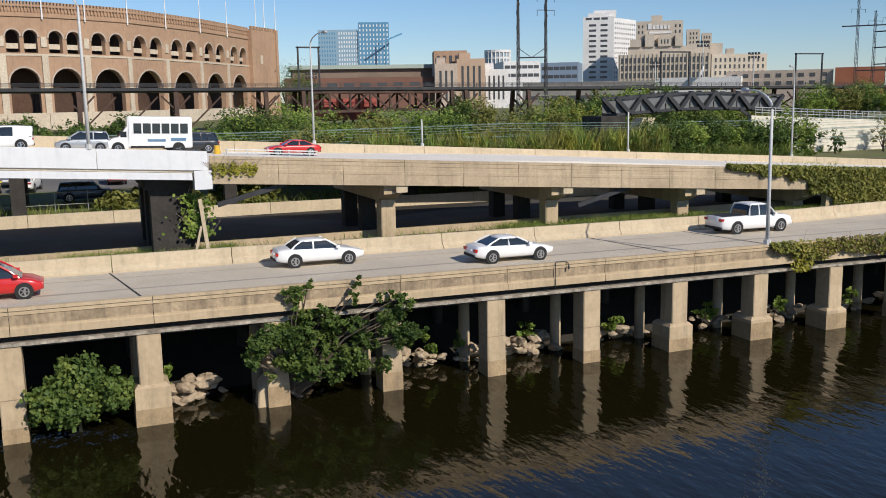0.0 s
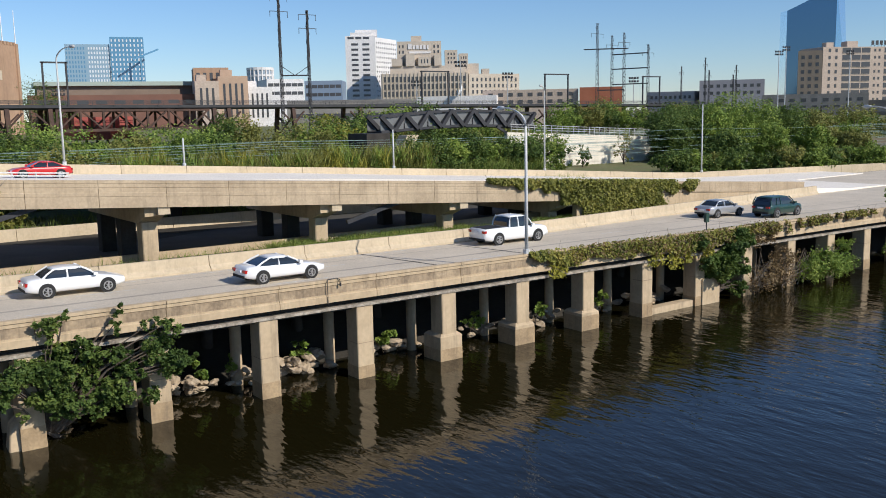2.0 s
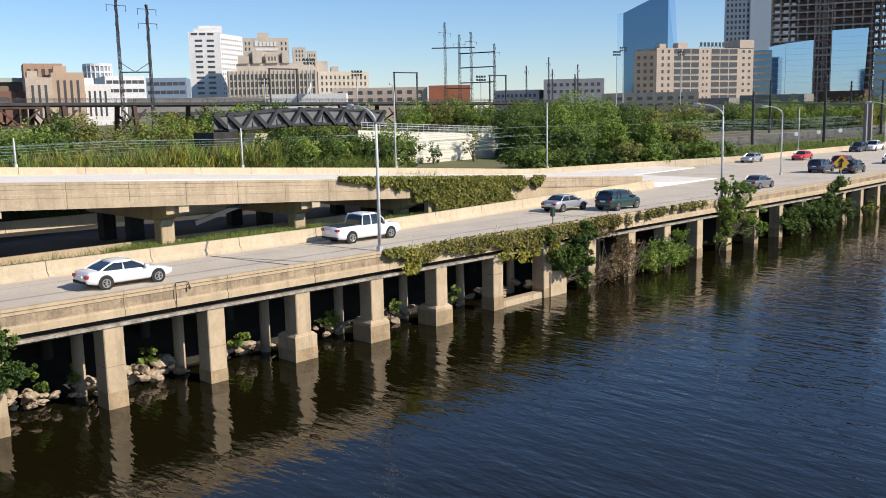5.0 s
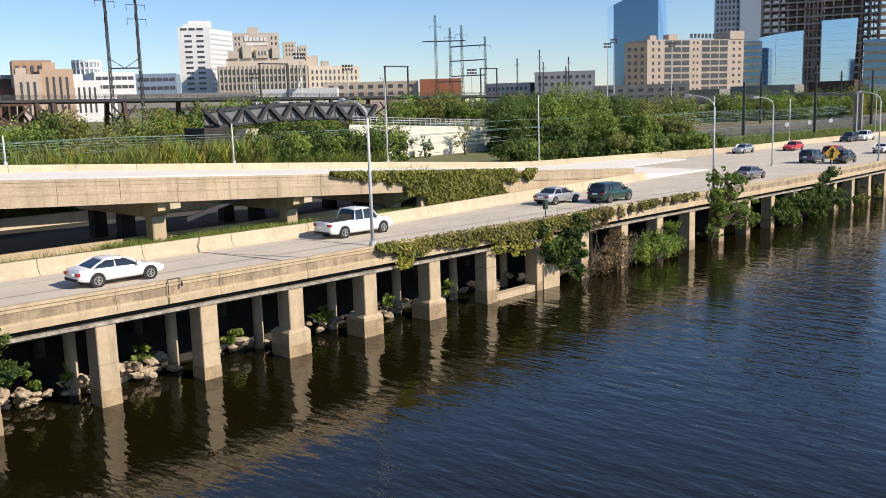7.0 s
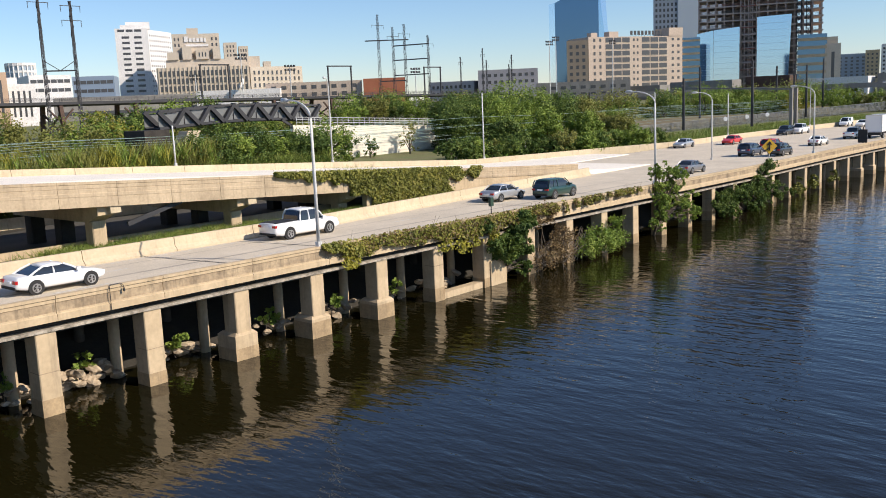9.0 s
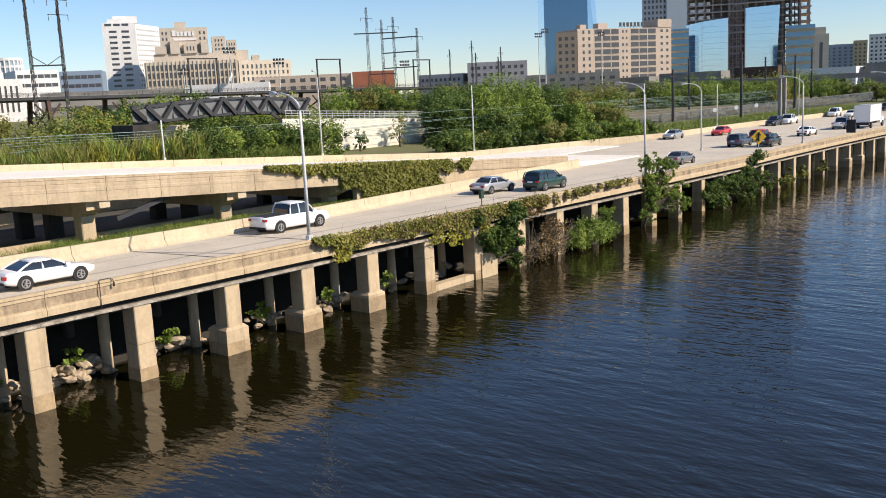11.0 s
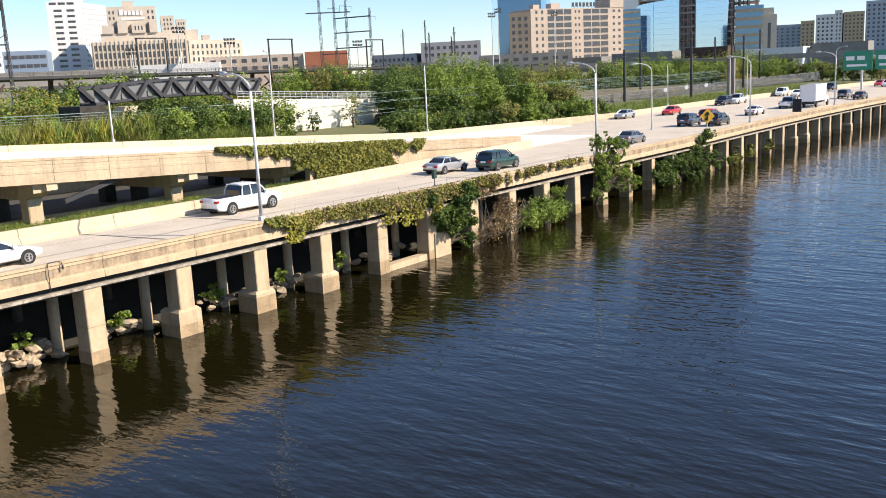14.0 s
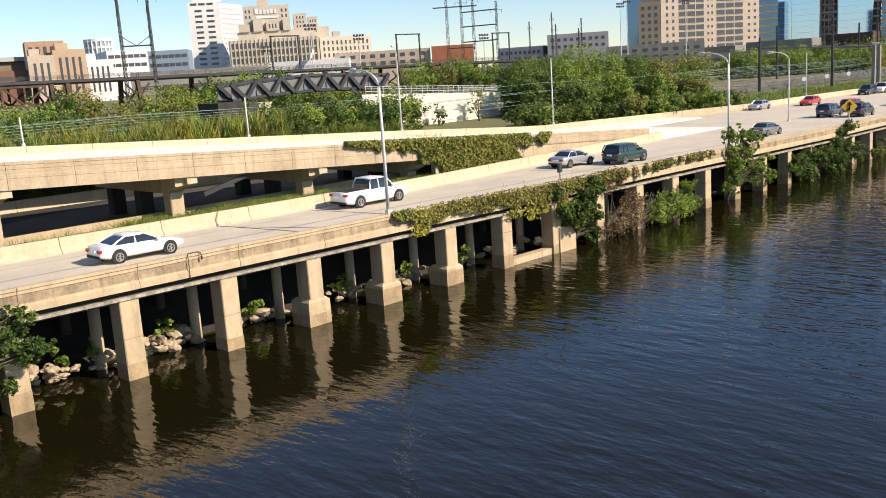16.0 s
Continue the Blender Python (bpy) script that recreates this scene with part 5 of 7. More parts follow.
def limbs(bm, foot, blobs, r0, rng_):
    """A tapered trunk with limbs to each blob."""
    foot = Vector(foot)
    top = Vector(blobs[0][:3])
    mid = foot.lerp(top, 0.45) + Vector((rng_.uniform(-0.2, 0.2), rng_.uniform(-0.2, 0.2), 0))
    tube(bm, [foot, foot.lerp(mid, 0.5), mid, mid.lerp(top, 0.6)], [r0, r0 * 0.8, r0 * 0.62, r0 * 0.25], 7)
    for b in blobs[1:]:
        c = Vector(b[:3])
        start = foot.lerp(mid, rng_.uniform(0.55, 1.0))
        tube(bm, [start, start.lerp(c, 0.55) + Vector((0, 0, 0.1 * (c - start).length)), c], [r0 * 0.42, r0 * 0.28, r0 * 0.08], 5)


def plant(name, label, category, foot, blobs, n, size, mat, seed, r0=0.12, group="", **kw):
    g = np.random.default_rng(seed)
    rr = random.Random(seed)
    e = thing(name, label, category, foot, group)
    rel = [(b[0] - foot[0], b[1] - foot[1], b[2] - foot[2], *b[3:]) for b in blobs]
    bm = bmesh.new()
    limbs(bm, (0, 0, -0.3), rel, r0, rr)
    part("trunk" if category == "tree" else "stem", bm, BARK, e)
    where, facing = clumps(g, rel, n)
    leaf_args = (where, size, mat, seed)
    o = new("crown" if category == "tree" else "foliage", leaves_mesh("leaves", *leaf_args, outward=facing, **kw))
    o.parent = e
    return e


def round_tree(x, y, z, h, w, mat, seed, n=2600, size=0.34, label="leafy green tree", group="trees by the tracks", category="tree", low=0.25):
    n, size = int(n * 2.7), size * 0.62
    rr = random.Random(seed)
    blobs = [(x, y, z + h * 0.72, w * 0.34, w * 0.34, h * 0.26)]
    for k in range(7):
        a = math.tau * k / 7 + rr.uniform(-0.4, 0.4)
        q = rr.uniform(0.22, 0.36)
        blobs.append((x + w * q * math.cos(a), y + w * q * math.sin(a), z + h * rr.uniform(low, 0.68), w * rr.uniform(0.17, 0.27), w * rr.uniform(0.17, 0.27), h * rr.uniform(0.13, 0.22)))
    return plant("tree" if category == "tree" else "shrub", label, category, (x, y, z), blobs, n, size, mat, seed, 0.03 * h, group)


def ragged(seed, outline, n, r0, r1, y=37.5, dy=0.35):
    """Many small blobs scattered inside a row of ellipses (x, z, rx, rz)."""
    q = random.Random(seed)
    area = [e[2] * e[3] for e in outline]
    out = []
    for _ in range(n):
        x, z, rx, rz = q.choices(outline, area)[0]
        a, f = q.uniform(0, math.tau), math.sqrt(q.random())
        r = q.uniform(r0, r1)
        out.append((x + rx * f * math.cos(a), y + q.gauss(0, dy), max(0.35, z + rz * f * math.sin(a)), r * 1.2, r * 0.8, r * 0.75))
    return out


# river's edge: bush of broad leaves, leaning tree, and thickets
plant("shrub", "dense bush of broad green leaves beside a river pier", "shrub", (-0.5, 38.6, 0.0),
      [(-0.4, 38.1, 2.1, 1.1, 0.8, 1.05), (-1.6, 38.0, 1.4, 0.8, 0.7, 0.7), (0.6, 38.0, 1.6, 0.8, 0.7, 0.9), (-0.9, 37.9, 1.1, 1.1, 0.7, 0.5), (-0.7, 38.1, 2.8, 0.7, 0.5, 0.4)],
      6500, 0.17, LEAF_DARK, 11, 0.08, droop=0.5, long=1.15)
plant("tree", "leaning river tree with upright leafy shoots against the parapet", "tree", (9.0, 39.3, 0.0),
      ragged(12, [(9.6, 2.9, 2.3, 1.3), (7.7, 2.4, 1.5, 1.3), (11.6, 3.0, 1.7, 1.2), (10.0, 1.6, 2.2, 0.8), (7.2, 4.1, 1.0, 0.4), (12.4, 4.3, 1.1, 0.35), (13.4, 2.7, 0.9, 0.5), (8.5, 4.6, 0.5, 0.7)], 84, 0.22, 0.52)
      + [(8.5, 37.5, 4.9, 0.22, 0.2, 0.45), (8.9, 37.5, 5.5, 0.18, 0.16, 0.42), (10.9, 37.5, 4.8, 0.2, 0.18, 0.42), (11.1, 37.5, 5.3, 0.14, 0.14, 0.36), (13.0, 37.4, 4.5, 0.4, 0.2, 0.16)],
      25000, 0.095, LEAF_DARK, 12, 0.16, droop=0.3, long=1.8)
plant("shrub", "green thicket overgrowing a river pier", "shrub", (51.5, 38.6, 0.2),
      ragged(13, [(52.0, 3.2, 1.7, 1.4), (50.3, 2.6, 1.2, 1.1), (53.2, 4.4, 1.2, 0.8), (52.4, 1.5, 1.5, 0.9), (49.2, 3.9, 0.9, 0.7)], 34, 0.3, 0.6),
      16000, 0.115, LEAF_DARK, 13, 0.12, droop=0.3)
plant("shrub", "dry reddish brown thicket at the waterline", "shrub", (56.0, 38.4, 0.0),
      [(55.6, 37.8, 4.2, 1.5, 0.6, 0.7), (56.2, 37.5, 1.2, 2.2, 0.9, 0.9), (57.6, 37.5, 2.4, 1.2, 0.7, 0.9)], 3600, 0.10, LEAF_BROWN, 14, 0.08)
bm = bmesh.new()
tr = random.Random(5)
for k in range(70):
    a = Vector((tr.uniform(54, 62), 38.2, tr.uniform(0, 0.6)))
    b = a + Vector((tr.uniform(-1.6, 1.6), tr.uniform(-1.2, 0.1), tr.uniform(0.4, 2.6)))
    tube(bm, [a, a.lerp(b, 0.5) + Vector((0, -0.1, 0.2)), b], [0.035, 0.022, 0.01], 4)
tagged(part("dead_branches", bm, TWIG), "tangle of bare grey dead branches at the waterline", "branches", kind="stuff")
plant("shrub", "bush of fine green leaves hanging over the water", "shrub", (62.0, 38.6, 0.0),
      [(62.4, 37.3, 1.5, 2.0, 1.0, 0.9), (64.2, 37.1, 1.1, 1.6, 0.9, 0.7), (61.0, 37.3, 1.0, 1.3, 0.8, 0.7), (65.6, 37.5, 2.6, 0.7, 0.5, 0.6)], 5200, 0.10, LEAF, 15, 0.1, droop=0.5, long=2.0)
plant("tree", "tall ragged river tree rising above the parapet", "tree", (74.5, 38.9, 0.0),
      ragged(16, [(74.0, 5.4, 2.0, 1.2), (75.0, 3.3, 2.8, 1.3), (72.8, 2.0, 1.7, 1.4), (76.6, 2.0, 2.0, 1.5), (76.4, 5.0, 1.7, 0.7), (79.8, 2.3, 1.6, 1.5)], 74, 0.3, 0.6)
      + [(72.6, 37.5, 6.4, 0.25, 0.2, 0.5), (74.1, 37.5, 6.4, 0.2, 0.2, 0.5), (78.3, 37.5, 5.0, 0.7, 0.25, 0.15), (71.6, 37.5, 5.6, 0.2, 0.2, 0.4)], 13000, 0.10, LEAF, 16, 0.14, droop=0.2, long=2.0)
plant("shrub", "long ragged thicket between far river piers", "shrub", (93.0, 38.8, 0.0),
      ragged(17, [(88.0, 1.5, 3.2, 1.2), (93.5, 1.6, 3.6, 1.3), (98.6, 1.3, 3.4, 1.1), (96.8, 3.2, 1.7, 0.9), (98.2, 4.3, 1.3, 0.5), (102.4, 1.2, 1.6, 0.7)], 76, 0.35, 0.75),
      22000, 0.125, LEAF_DARK, 17, 0.12, droop=0.2)
for x, s in ((108.5, 1), (113.6, 0.8), (121, 0.7)):
    plant("shrub", "small olive bush on a river pier footing", "shrub", (x, 38.6, 0.0), [(x, 38.0, 0.8, 1.6 * s, 0.6, 0.6 * s), (x + 0.6, 38.0, 1.6, 0.7 * s, 0.4, 0.5)], 500, 0.2, LEAF_OLIVE, int(x), 0.06, group="pier bushes")
for k, (x, y, s) in enumerate(((3.0, 41.0, 0.5), (15.2, 40.6, 0.6), (20.7, 40.9, 0.8), (26.0, 40.7, 0.7), (31.9, 40.6, 0.7), (36.8, 40.4, 0.55), (41.6, 39.9, 0.5), (17.2, 40.9, 0.4))):
    plant("shrub", "small sunlit shrub on the rocks under the bridge", "shrub", (x, y + 0.3, 0.5), [(x, y, 1.05, 0.8 * s, 0.5, 0.4 * s), (x + 0.4 * s, y, 1.35, 0.5 * s, 0.4, 0.3)], 260, 0.15, LEAF, 40 + k, 0.03, group="bank shrubs")

# rocks of the bank
ROCK = material("bank_rock", (0.44, 0.345, 0.235), (0.26, 0.20, 0.135), 0.9, scale=1.2, fine=7, bump=0.5, random_tint=0.2)
rr = random.Random(21)
rock_shapes = []
for k in range(6):
    bm = bmesh.new()
    bmesh.ops.create_icosphere(bm, subdivisions=2, radius=0.55)
    for v in bm.verts:
        f = 1 + 0.75 * noise.noise(v.co * 1.7 + Vector((k * 7, 0, 0)))
        f = f + 0.10 * noise.noise(v.co * 6 + Vector((k * 3, 1, 0)))
        v.co = Vector((v.co.x * f * 1.25, v.co.y * f, v.co.z * f * 0.62))
    rock_shapes.append(finish(bm, "rock", ROCK))
for x, n, s in ((4.0, 16, 0.75), (9.0, 8, 0.8), (15.2, 12, 0.6), (17.6, 6, 0.5), (21.2, 14, 0.75), (26.2, 11, 0.6), (32.2, 6, 0.5), (37.6, 8, 0.6), (42.2, 5, 0.6), (47.0, 10, 0.7)):
    for _ in range(int(n * 2.2)):
        o = new("rock", rr.choice(rock_shapes))
        o.location = (x + rr.gauss(0, 0.8), 40.9 + rr.uniform(-0.5, 0.9), 0.1 + rr.uniform(0, 0.75))
        o.rotation_euler = (rr.uniform(-0.4, 0.4), rr.uniform(-0.4, 0.4), rr.uniform(0, 6))
        o.scale = [s * rr.uniform(0.35, 0.95)] * 3
        tagged(o, "tan angular boulder on the river bank", "rock", "bank rocks")
bm = bmesh.new()
for p in ((-0.75, -0.5, -0.6), (0.75, -0.55, -0.6), (0.8, 0.5, -0.6), (-0.7, 0.6, -0.6), (-0.62, -0.35, 0.55), (0.25, -0.3, 1.55), (0.45, 0.45, 1.7), (-0.5, 0.5, 0.9), (0.72, -0.42, 0.6)):
    bm.verts.new(p)
bmesh.ops.convex_hull(bm, input=bm.verts[:])
bmesh.ops.bevel(bm, geom=bm.edges[:], offset=0.05, segments=1, affect="EDGES")
o = part("broken_pier", bm, CONCRETE)
o.location = (7.35, 38.75, 0.15)
tagged(o, "broken slanting concrete pier stump at the waterline", "pier")


# hanging vines
def vine(name, label, parent_label, pts, size, mat, seed):
    e = thing(name, label, "vine")
    o = new("foliage", leaves_mesh("vine_leaves", pts, size, mat, seed, droop=0.6, long=1.2, outward=np.array([0.15, -0.9, 0.4])))
    o.parent = e
    bm = bmesh.new()
    rr_ = random.Random(seed)
    for _ in range(30):
        p = Vector(pts[rr_.randrange(len(pts))])
        q = p + Vector((rr_.uniform(-0.8, 0.8), 0.03, rr_.uniform(0.2, 0.8)))
        tube(bm, [p, p.lerp(q, 0.5), q], 0.012, 4)
    tagged(part("stem", bm, TWIG, e), kind="stuff")
    return e


g = np.random.default_rng(31)
pts = []
for k in range(17000):
    x = 33.9 + 36.5 * g.random() ** 1.15
    hang = 0.75 + 0.45 * noise.noise((x * 0.5, 0, 3)) + 0.25 * noise.noise((x * 1.7, 5, 3))
    hang *= 1.25 if 42 < x < 54 else 0.9
    hang *= max(0.45, 1 - max(0, x - 56) / 22)
    if x < 35:
        hang *= (x - 33.4) / 1.6
    if x > 55 and noise.noise((x * 0.8, 9, 1)) < -0.05:
        continue
    d = g.random() ** 0.8 * hang * 1.25
    back = 0.35 * g.random() if d < 0.15 else 0
    pts.append((x, 37.93 - 0.12 * abs(g.normal()) - 0.12 * (d > 0.3) + back, low_top(x) + 0.08 - d))
vine("parapet_vine", "yellow-green vine spilling over the river parapet", "", [p for k, p in enumerate(pts) if k % 3], 0.125, LEAF_VINE, 32)
vine("parapet_vine", "dry brown vine tangled over the river parapet", "", [p for k, p in enumerate(pts) if k % 3 == 0 and p[0] > 37], 0.115, LEAF_BROWN, 33)
pts = []
for x0, depth in ((36.0, 0.9), (44.5, 1.1), (46.2, 1.5), (47.5, 1.2), (49.5, 1.6)):
    for k in range(160):
        pts.append((x0 + g.normal() * 0.35, 37.85 - 0.1 * g.random(), low_top(x0) - 0.7 - depth * g.random()))
vine("hanging_vine", "bright green vine tips hanging below the deck", "", pts, 0.17, LEAF_YELLOW, 34)
pts = []
for k in range(30000):
    x = 44.3 + 29 * g.random()
    top = up_top(x) + 0.18
    full = top - (low_road(x) + 0.3)
    if x < 54.5:
        hang = 0.75 + 0.45 * noise.noise((x * 0.7, 2, 0)) + (0.15 * (x - 44))
    else:
        hang = full * min(1.0, max(0.0, (73.5 - x) / 8 + 0.15 * noise.noise((x, 3, 1))))
    if hang <= 0:
        continue
    d = g.random() * hang
    if x < 52 and d > 0.3 + 0.10 * (x - 44) + 0.45 * noise.noise((x * 1.1, 0, 8)):
        continue
    if x > 63 and noise.noise((x * 0.5, d * 0.8, 4)) < (x - 67) * 0.08:
        continue
    pts.append((x, UP_Y - 0.08 - 0.16 * abs(g.normal()) + (0.3 * g.random() if d < 0.1 else 0), top - d))
vine("wall_vine", "thick olive vine covering the ramp's retaining wall", "", [p for k, p in enumerate(pts) if k % 2], 0.165, LEAF_VINE, 35)
vine("wall_vine", "thick dull green vine covering the ramp's retaining wall", "", [p for k, p in enumerate(pts) if k % 2 == 0], 0.165, LEAF_OLIVE, 36)
pts = [(x, UP_Y - 0.15, up_top(x) - 0.75 + 0.3 * g.normal() * 0.6) for x in 7.5 + 2.6 * g.random(260)]
vine("fascia_vine", "yellow vine creeping over the ramp's edge", "", pts, 0.17, LEAF_YELLOW, 37)
pts = [(6.6 + 0.45 * g.normal(), 55.6 - 0.2 * g.random(), 5.2 + 2.6 * g.random()) for _ in range(500)]
vine("pier_vine", "green vine climbing the ramp pier", "", pts, 0.2, LEAF, 38)


# grass of the median
def blades(name, pts, h, mat, seed, label, lean_by=0.55, wide=1.0):
    gg = np.random.default_rng(seed)
    p = np.asarray(pts, float)
    n = len(p)
    a = gg.random(n) * math.tau
    hh = h * gg.uniform(0.5, 1.3, n)
    s = np.stack([np.cos(a), np.sin(a), np.zeros(n)], 1) * (wide * (0.055 + 0.04 * gg.random(n)))[:, None]
    lean = np.stack([gg.normal(size=n) * lean_by, gg.normal(size=n) * lean_by, np.ones(n)], 1) * hh[:, None]
    v = np.stack([p - s, p + s, p + lean], 1)
    me = bpy.data.meshes.new(name)
    me.vertices.add(3 * n)
    me.vertices.foreach_set("co", v.ravel())
    me.loops.add(3 * n)
    me.loops.foreach_set("vertex_index", np.arange(3 * n))
    me.polygons.add(n)
    me.polygons.foreach_set("loop_start", np.arange(n) * 3)
    me.polygons.foreach_set("loop_total", np.full(n, 3))
    me.update(calc_edges=True)
    me.materials.append(mat)
    return tagged(new(name, me), label, "grass", kind="stuff")


pts = []
for k in range(150000):
    x = -6 + 62 * g.random()
    y = 50.2 + 7.2 * g.random()
    dense = 0.9 if 27 < x < 58 else (0.55 if -1 < x < 9 and y > 53 else 0.05)
    if x > 44:
        y = 50.2 + (inner_y(x) - 49.2) + 5.0 * g.random()
    if g.random() < dense * (0.7 + 0.6 * noise.noise((x * 0.4, y * 0.4, 0))):
        pts.append((x, y, 4.0 - 0.7 * min(max((x - 20) / 80, 0), 1)))
blades("grass", pts, 0.6, GRASS, 51, "tall green and yellow grass on the median", 0.5, 0.42)
pts = [(x, y, 4.6) for x, y in zip(-30 + 110 * g.random(5000), 77 + 6 * g.random(5000))]
blades("weeds", pts, 0.8, GRASS, 52, "rough weeds behind the back road", 0.5, 0.4)
pts = [(x, far_y(x) + 1.0 + 18 * g.random() + bend(x), 3.9) for x in 125 + 130 * g.random(16000)]
blades("verge_grass", pts, 0.8, GRASS, 53, "dry grass verge beside the far lanes")

for tone, count, seed in ((LEAF_OLIVE, 120, 54), (LEAF_YELLOW, 70, 58), (LEAF, 70, 59)):
    pts = []
    for k in range(count):
        cx, cy, tall = 27 + 36 * g.random(), 87 + 4 * g.random(), 1.2 + 2.9 * g.random()
        for j in range(110):
            pts.append((cx + 0.45 * g.normal(), cy + 0.3 * g.normal(), 5.0 + tall * g.random()))
    blades("reeds", pts, 1.25, tone, seed, {54: "tall feathery olive reeds behind the far barrier", 58: "yellowing feathery reeds behind the far barrier", 59: "green feathery reeds behind the far barrier"}[seed], 0.42, 0.8)
pts = [(x, 86.5 + 4 * g.random(), 5.1) for x in 14 + 66 * g.random(16000)]
blades("weeds", pts, 1.9, GRASS, 55, "tall green weeds behind the far barrier")

# belt of trees and scrub between road and viaduct
rr = random.Random(77)
belt = 0
for k in range(60):
    x = 14 + 92 * rr.random()
    y = rr.uniform(89, 130)
    if 58 < x < 116 and 92 < y < 108:
        y = rr.uniform(88, 94)
    h = rr.uniform(3.4, 5.6) + (1.4 if y > 100 else 0)
    if 84 < x < 116 and y < 98:
        continue
    mat = rr.choice((LEAF, LEAF_DARK, LEAF_DARK, LEAF_OLIVE, LEAF))
    if 26 < x < 64 and y < 99:
        h *= 0.62
    z = 4.9 + 0.03 * (y - 80)
    round_tree(x, y, z, h, h * rr.uniform(1.2, 1.8), mat, 200 + k, 900, 0.36,
               {id(LEAF): "leafy green shrub beside the railway", id(LEAF_OLIVE): "olive autumn shrub beside the railway", id(LEAF_DARK): "dark green shrub beside the railway"}[id(mat)],
               "railway scrub", "shrub", 0.08)
# willow-like thicket in front of the stadium
for k in range(12):
    x = 14 + 2.6 * k + rr.uniform(-0.6, 0.6)
    y = 120 + rr.uniform(-4, 4)
    round_tree(x, y, 6.0, rr.uniform(3.2, 4.2), 6.5, LEAF, 300 + k, 1300, 0.38, "feathery green willow scrub before the stadium", "willow scrub", "shrub", 0.1)
for k, (x, y, h, mat) in enumerate(((-9, 110, 6, LEAF_DARK), (-4.5, 112, 5.5, LEAF_DARK), (0.8, 112, 5, LEAF_DARK), (6.5, 113, 5.8, LEAF_DARK), (10.5, 114, 5, LEAF_DARK), (72.2, 128, 7.0, LEAF_YELLOW), (50, 132, 4.2, LEAF), (57, 134, 7, LEAF_DARK),
                                    (88, 140, 8, LEAF), (96, 145, 9, LEAF), (106, 150, 9, LEAF_DARK), (116, 150, 8, LEAF_OLIVE), (128, 150, 8, LEAF), (140, 146, 8, LEAF), (152, 150, 8, LEAF_OLIVE), (163, 146, 8, LEAF), (172, 140, 8, LEAF_YELLOW), (62, 138, 7, LEAF_OLIVE), (82, 136, 7, LEAF_DARK), (61, 275, 19, LEAF_DARK), (65.5, 279, 16, LEAF_DARK), (70, 283, 13, LEAF_DARK), (180, 138, 8, LEAF_DARK), (158, 152, 9, LEAF_DARK), (165, 156, 9, LEAF), (150, 153, 8.5, LEAF_DARK))):
    round_tree(x, y, 6.3, h, h * 1.1, mat, 400 + k, 1500, 0.42, {id(LEAF): "green tree beside the viaduct", id(LEAF_DARK): "dark green tree beside the viaduct", id(LEAF_OLIVE): "olive tree turning yellow beside the viaduct", id(LEAF_YELLOW): "bright yellow-green young tree"}[id(mat)], "viaduct trees")
# dark scrub before the footbridge
for k, (x, h, mat) in enumerate(((61.5, 5.4, LEAF_DARK), (64.5, 6.0, LEAF_DARK), (67.5, 5.0, LEAF), (70.5, 5.6, LEAF_DARK), (73.5, 4.6, LEAF), (76.5, 4.4, LEAF_DARK), (79.5, 3.6, LEAF))):
    round_tree(x, 89 + rr.uniform(-1, 1), 4.9, h, h * 0.9, mat, 470 + k, 1500, 0.3,
               "dark green scrub before the footbridge" if mat is LEAF_DARK else "green scrub before the footbridge", "footbridge scrub", "shrub", 0.1)
# slim trees before the cream wall
for k, (x, y, h, w) in enumerate(((96.0, 95.5, 4.4, 2.2), (90.5, 95, 3.2, 2.4), (104.5, 95.5, 6.2, 3.2))):
    round_tree(x, y, 4.0, h, w, (LEAF_DARK, LEAF_OLIVE, LEAF_OLIVE)[k], 450 + k, 500, 0.22, "slim young tree before the cream wall", "wall saplings")
# tall grove where the ramp comes down
for k, (x, y, h, w, mat) in enumerate(((95.5, 80, 7.6, 5.5, LEAF_DARK), (99, 82, 8.8, 6.5, LEAF_DARK), (105, 80, 8.6, 6.5, LEAF), (111, 82, 11.4, 8, LEAF), (117, 81, 9.6, 7, LEAF), (123, 80, 8.4, 7, LEAF_DARK), (129, 79, 7.8, 7, LEAF_OLIVE), (135, 78, 5.6, 6, LEAF),
                                       (107, 90, 9.4, 8, LEAF_DARK), (114, 91, 9.8, 8, LEAF_DARK), (126, 90, 9.4, 8, LEAF_DARK), (110, 74, 6.4, 5.5, LEAF), (118, 72.5, 5.6, 5.5, LEAF), (126, 71.5, 5.0, 5.5, LEAF_OLIVE), (100, 74, 5.4, 5.5, LEAF_DARK))):
    x, y, h, w = x * 1.17, y * 1.17, h * 1.13, w * 1.17
    round_tree(x, y, 3.4, h, w, mat, 500 + k, 3600, 0.36, {id(LEAF): "full green tree in the roadside grove", id(LEAF_DARK): "dark green tree in the roadside grove", id(LEAF_OLIVE): "olive green tree in the roadside grove"}[id(mat)], "roadside grove", low=0.12)
for k in range(26):
    f = k / 25
    x = 98.5 + 38 * f
    h = rr.uniform(2.4, 4.2)
    mat = LEAF_OLIVE if k % 7 == 5 else rr.choice((LEAF, LEAF_DARK, LEAF_DARK))
    round_tree(x, far_y(x) + bend(x) + rr.uniform(2.0, 5.5), 3.7, h, h * 1.5, mat, 560 + k, 900, 0.34, {id(LEAF): "green bush at the foot of the grove", id(LEAF_DARK): "dark green bush at the foot of the grove", id(LEAF_OLIVE): "olive bush at the foot of the grove"}[id(mat)], "grove bushes", "shrub", 0.05)
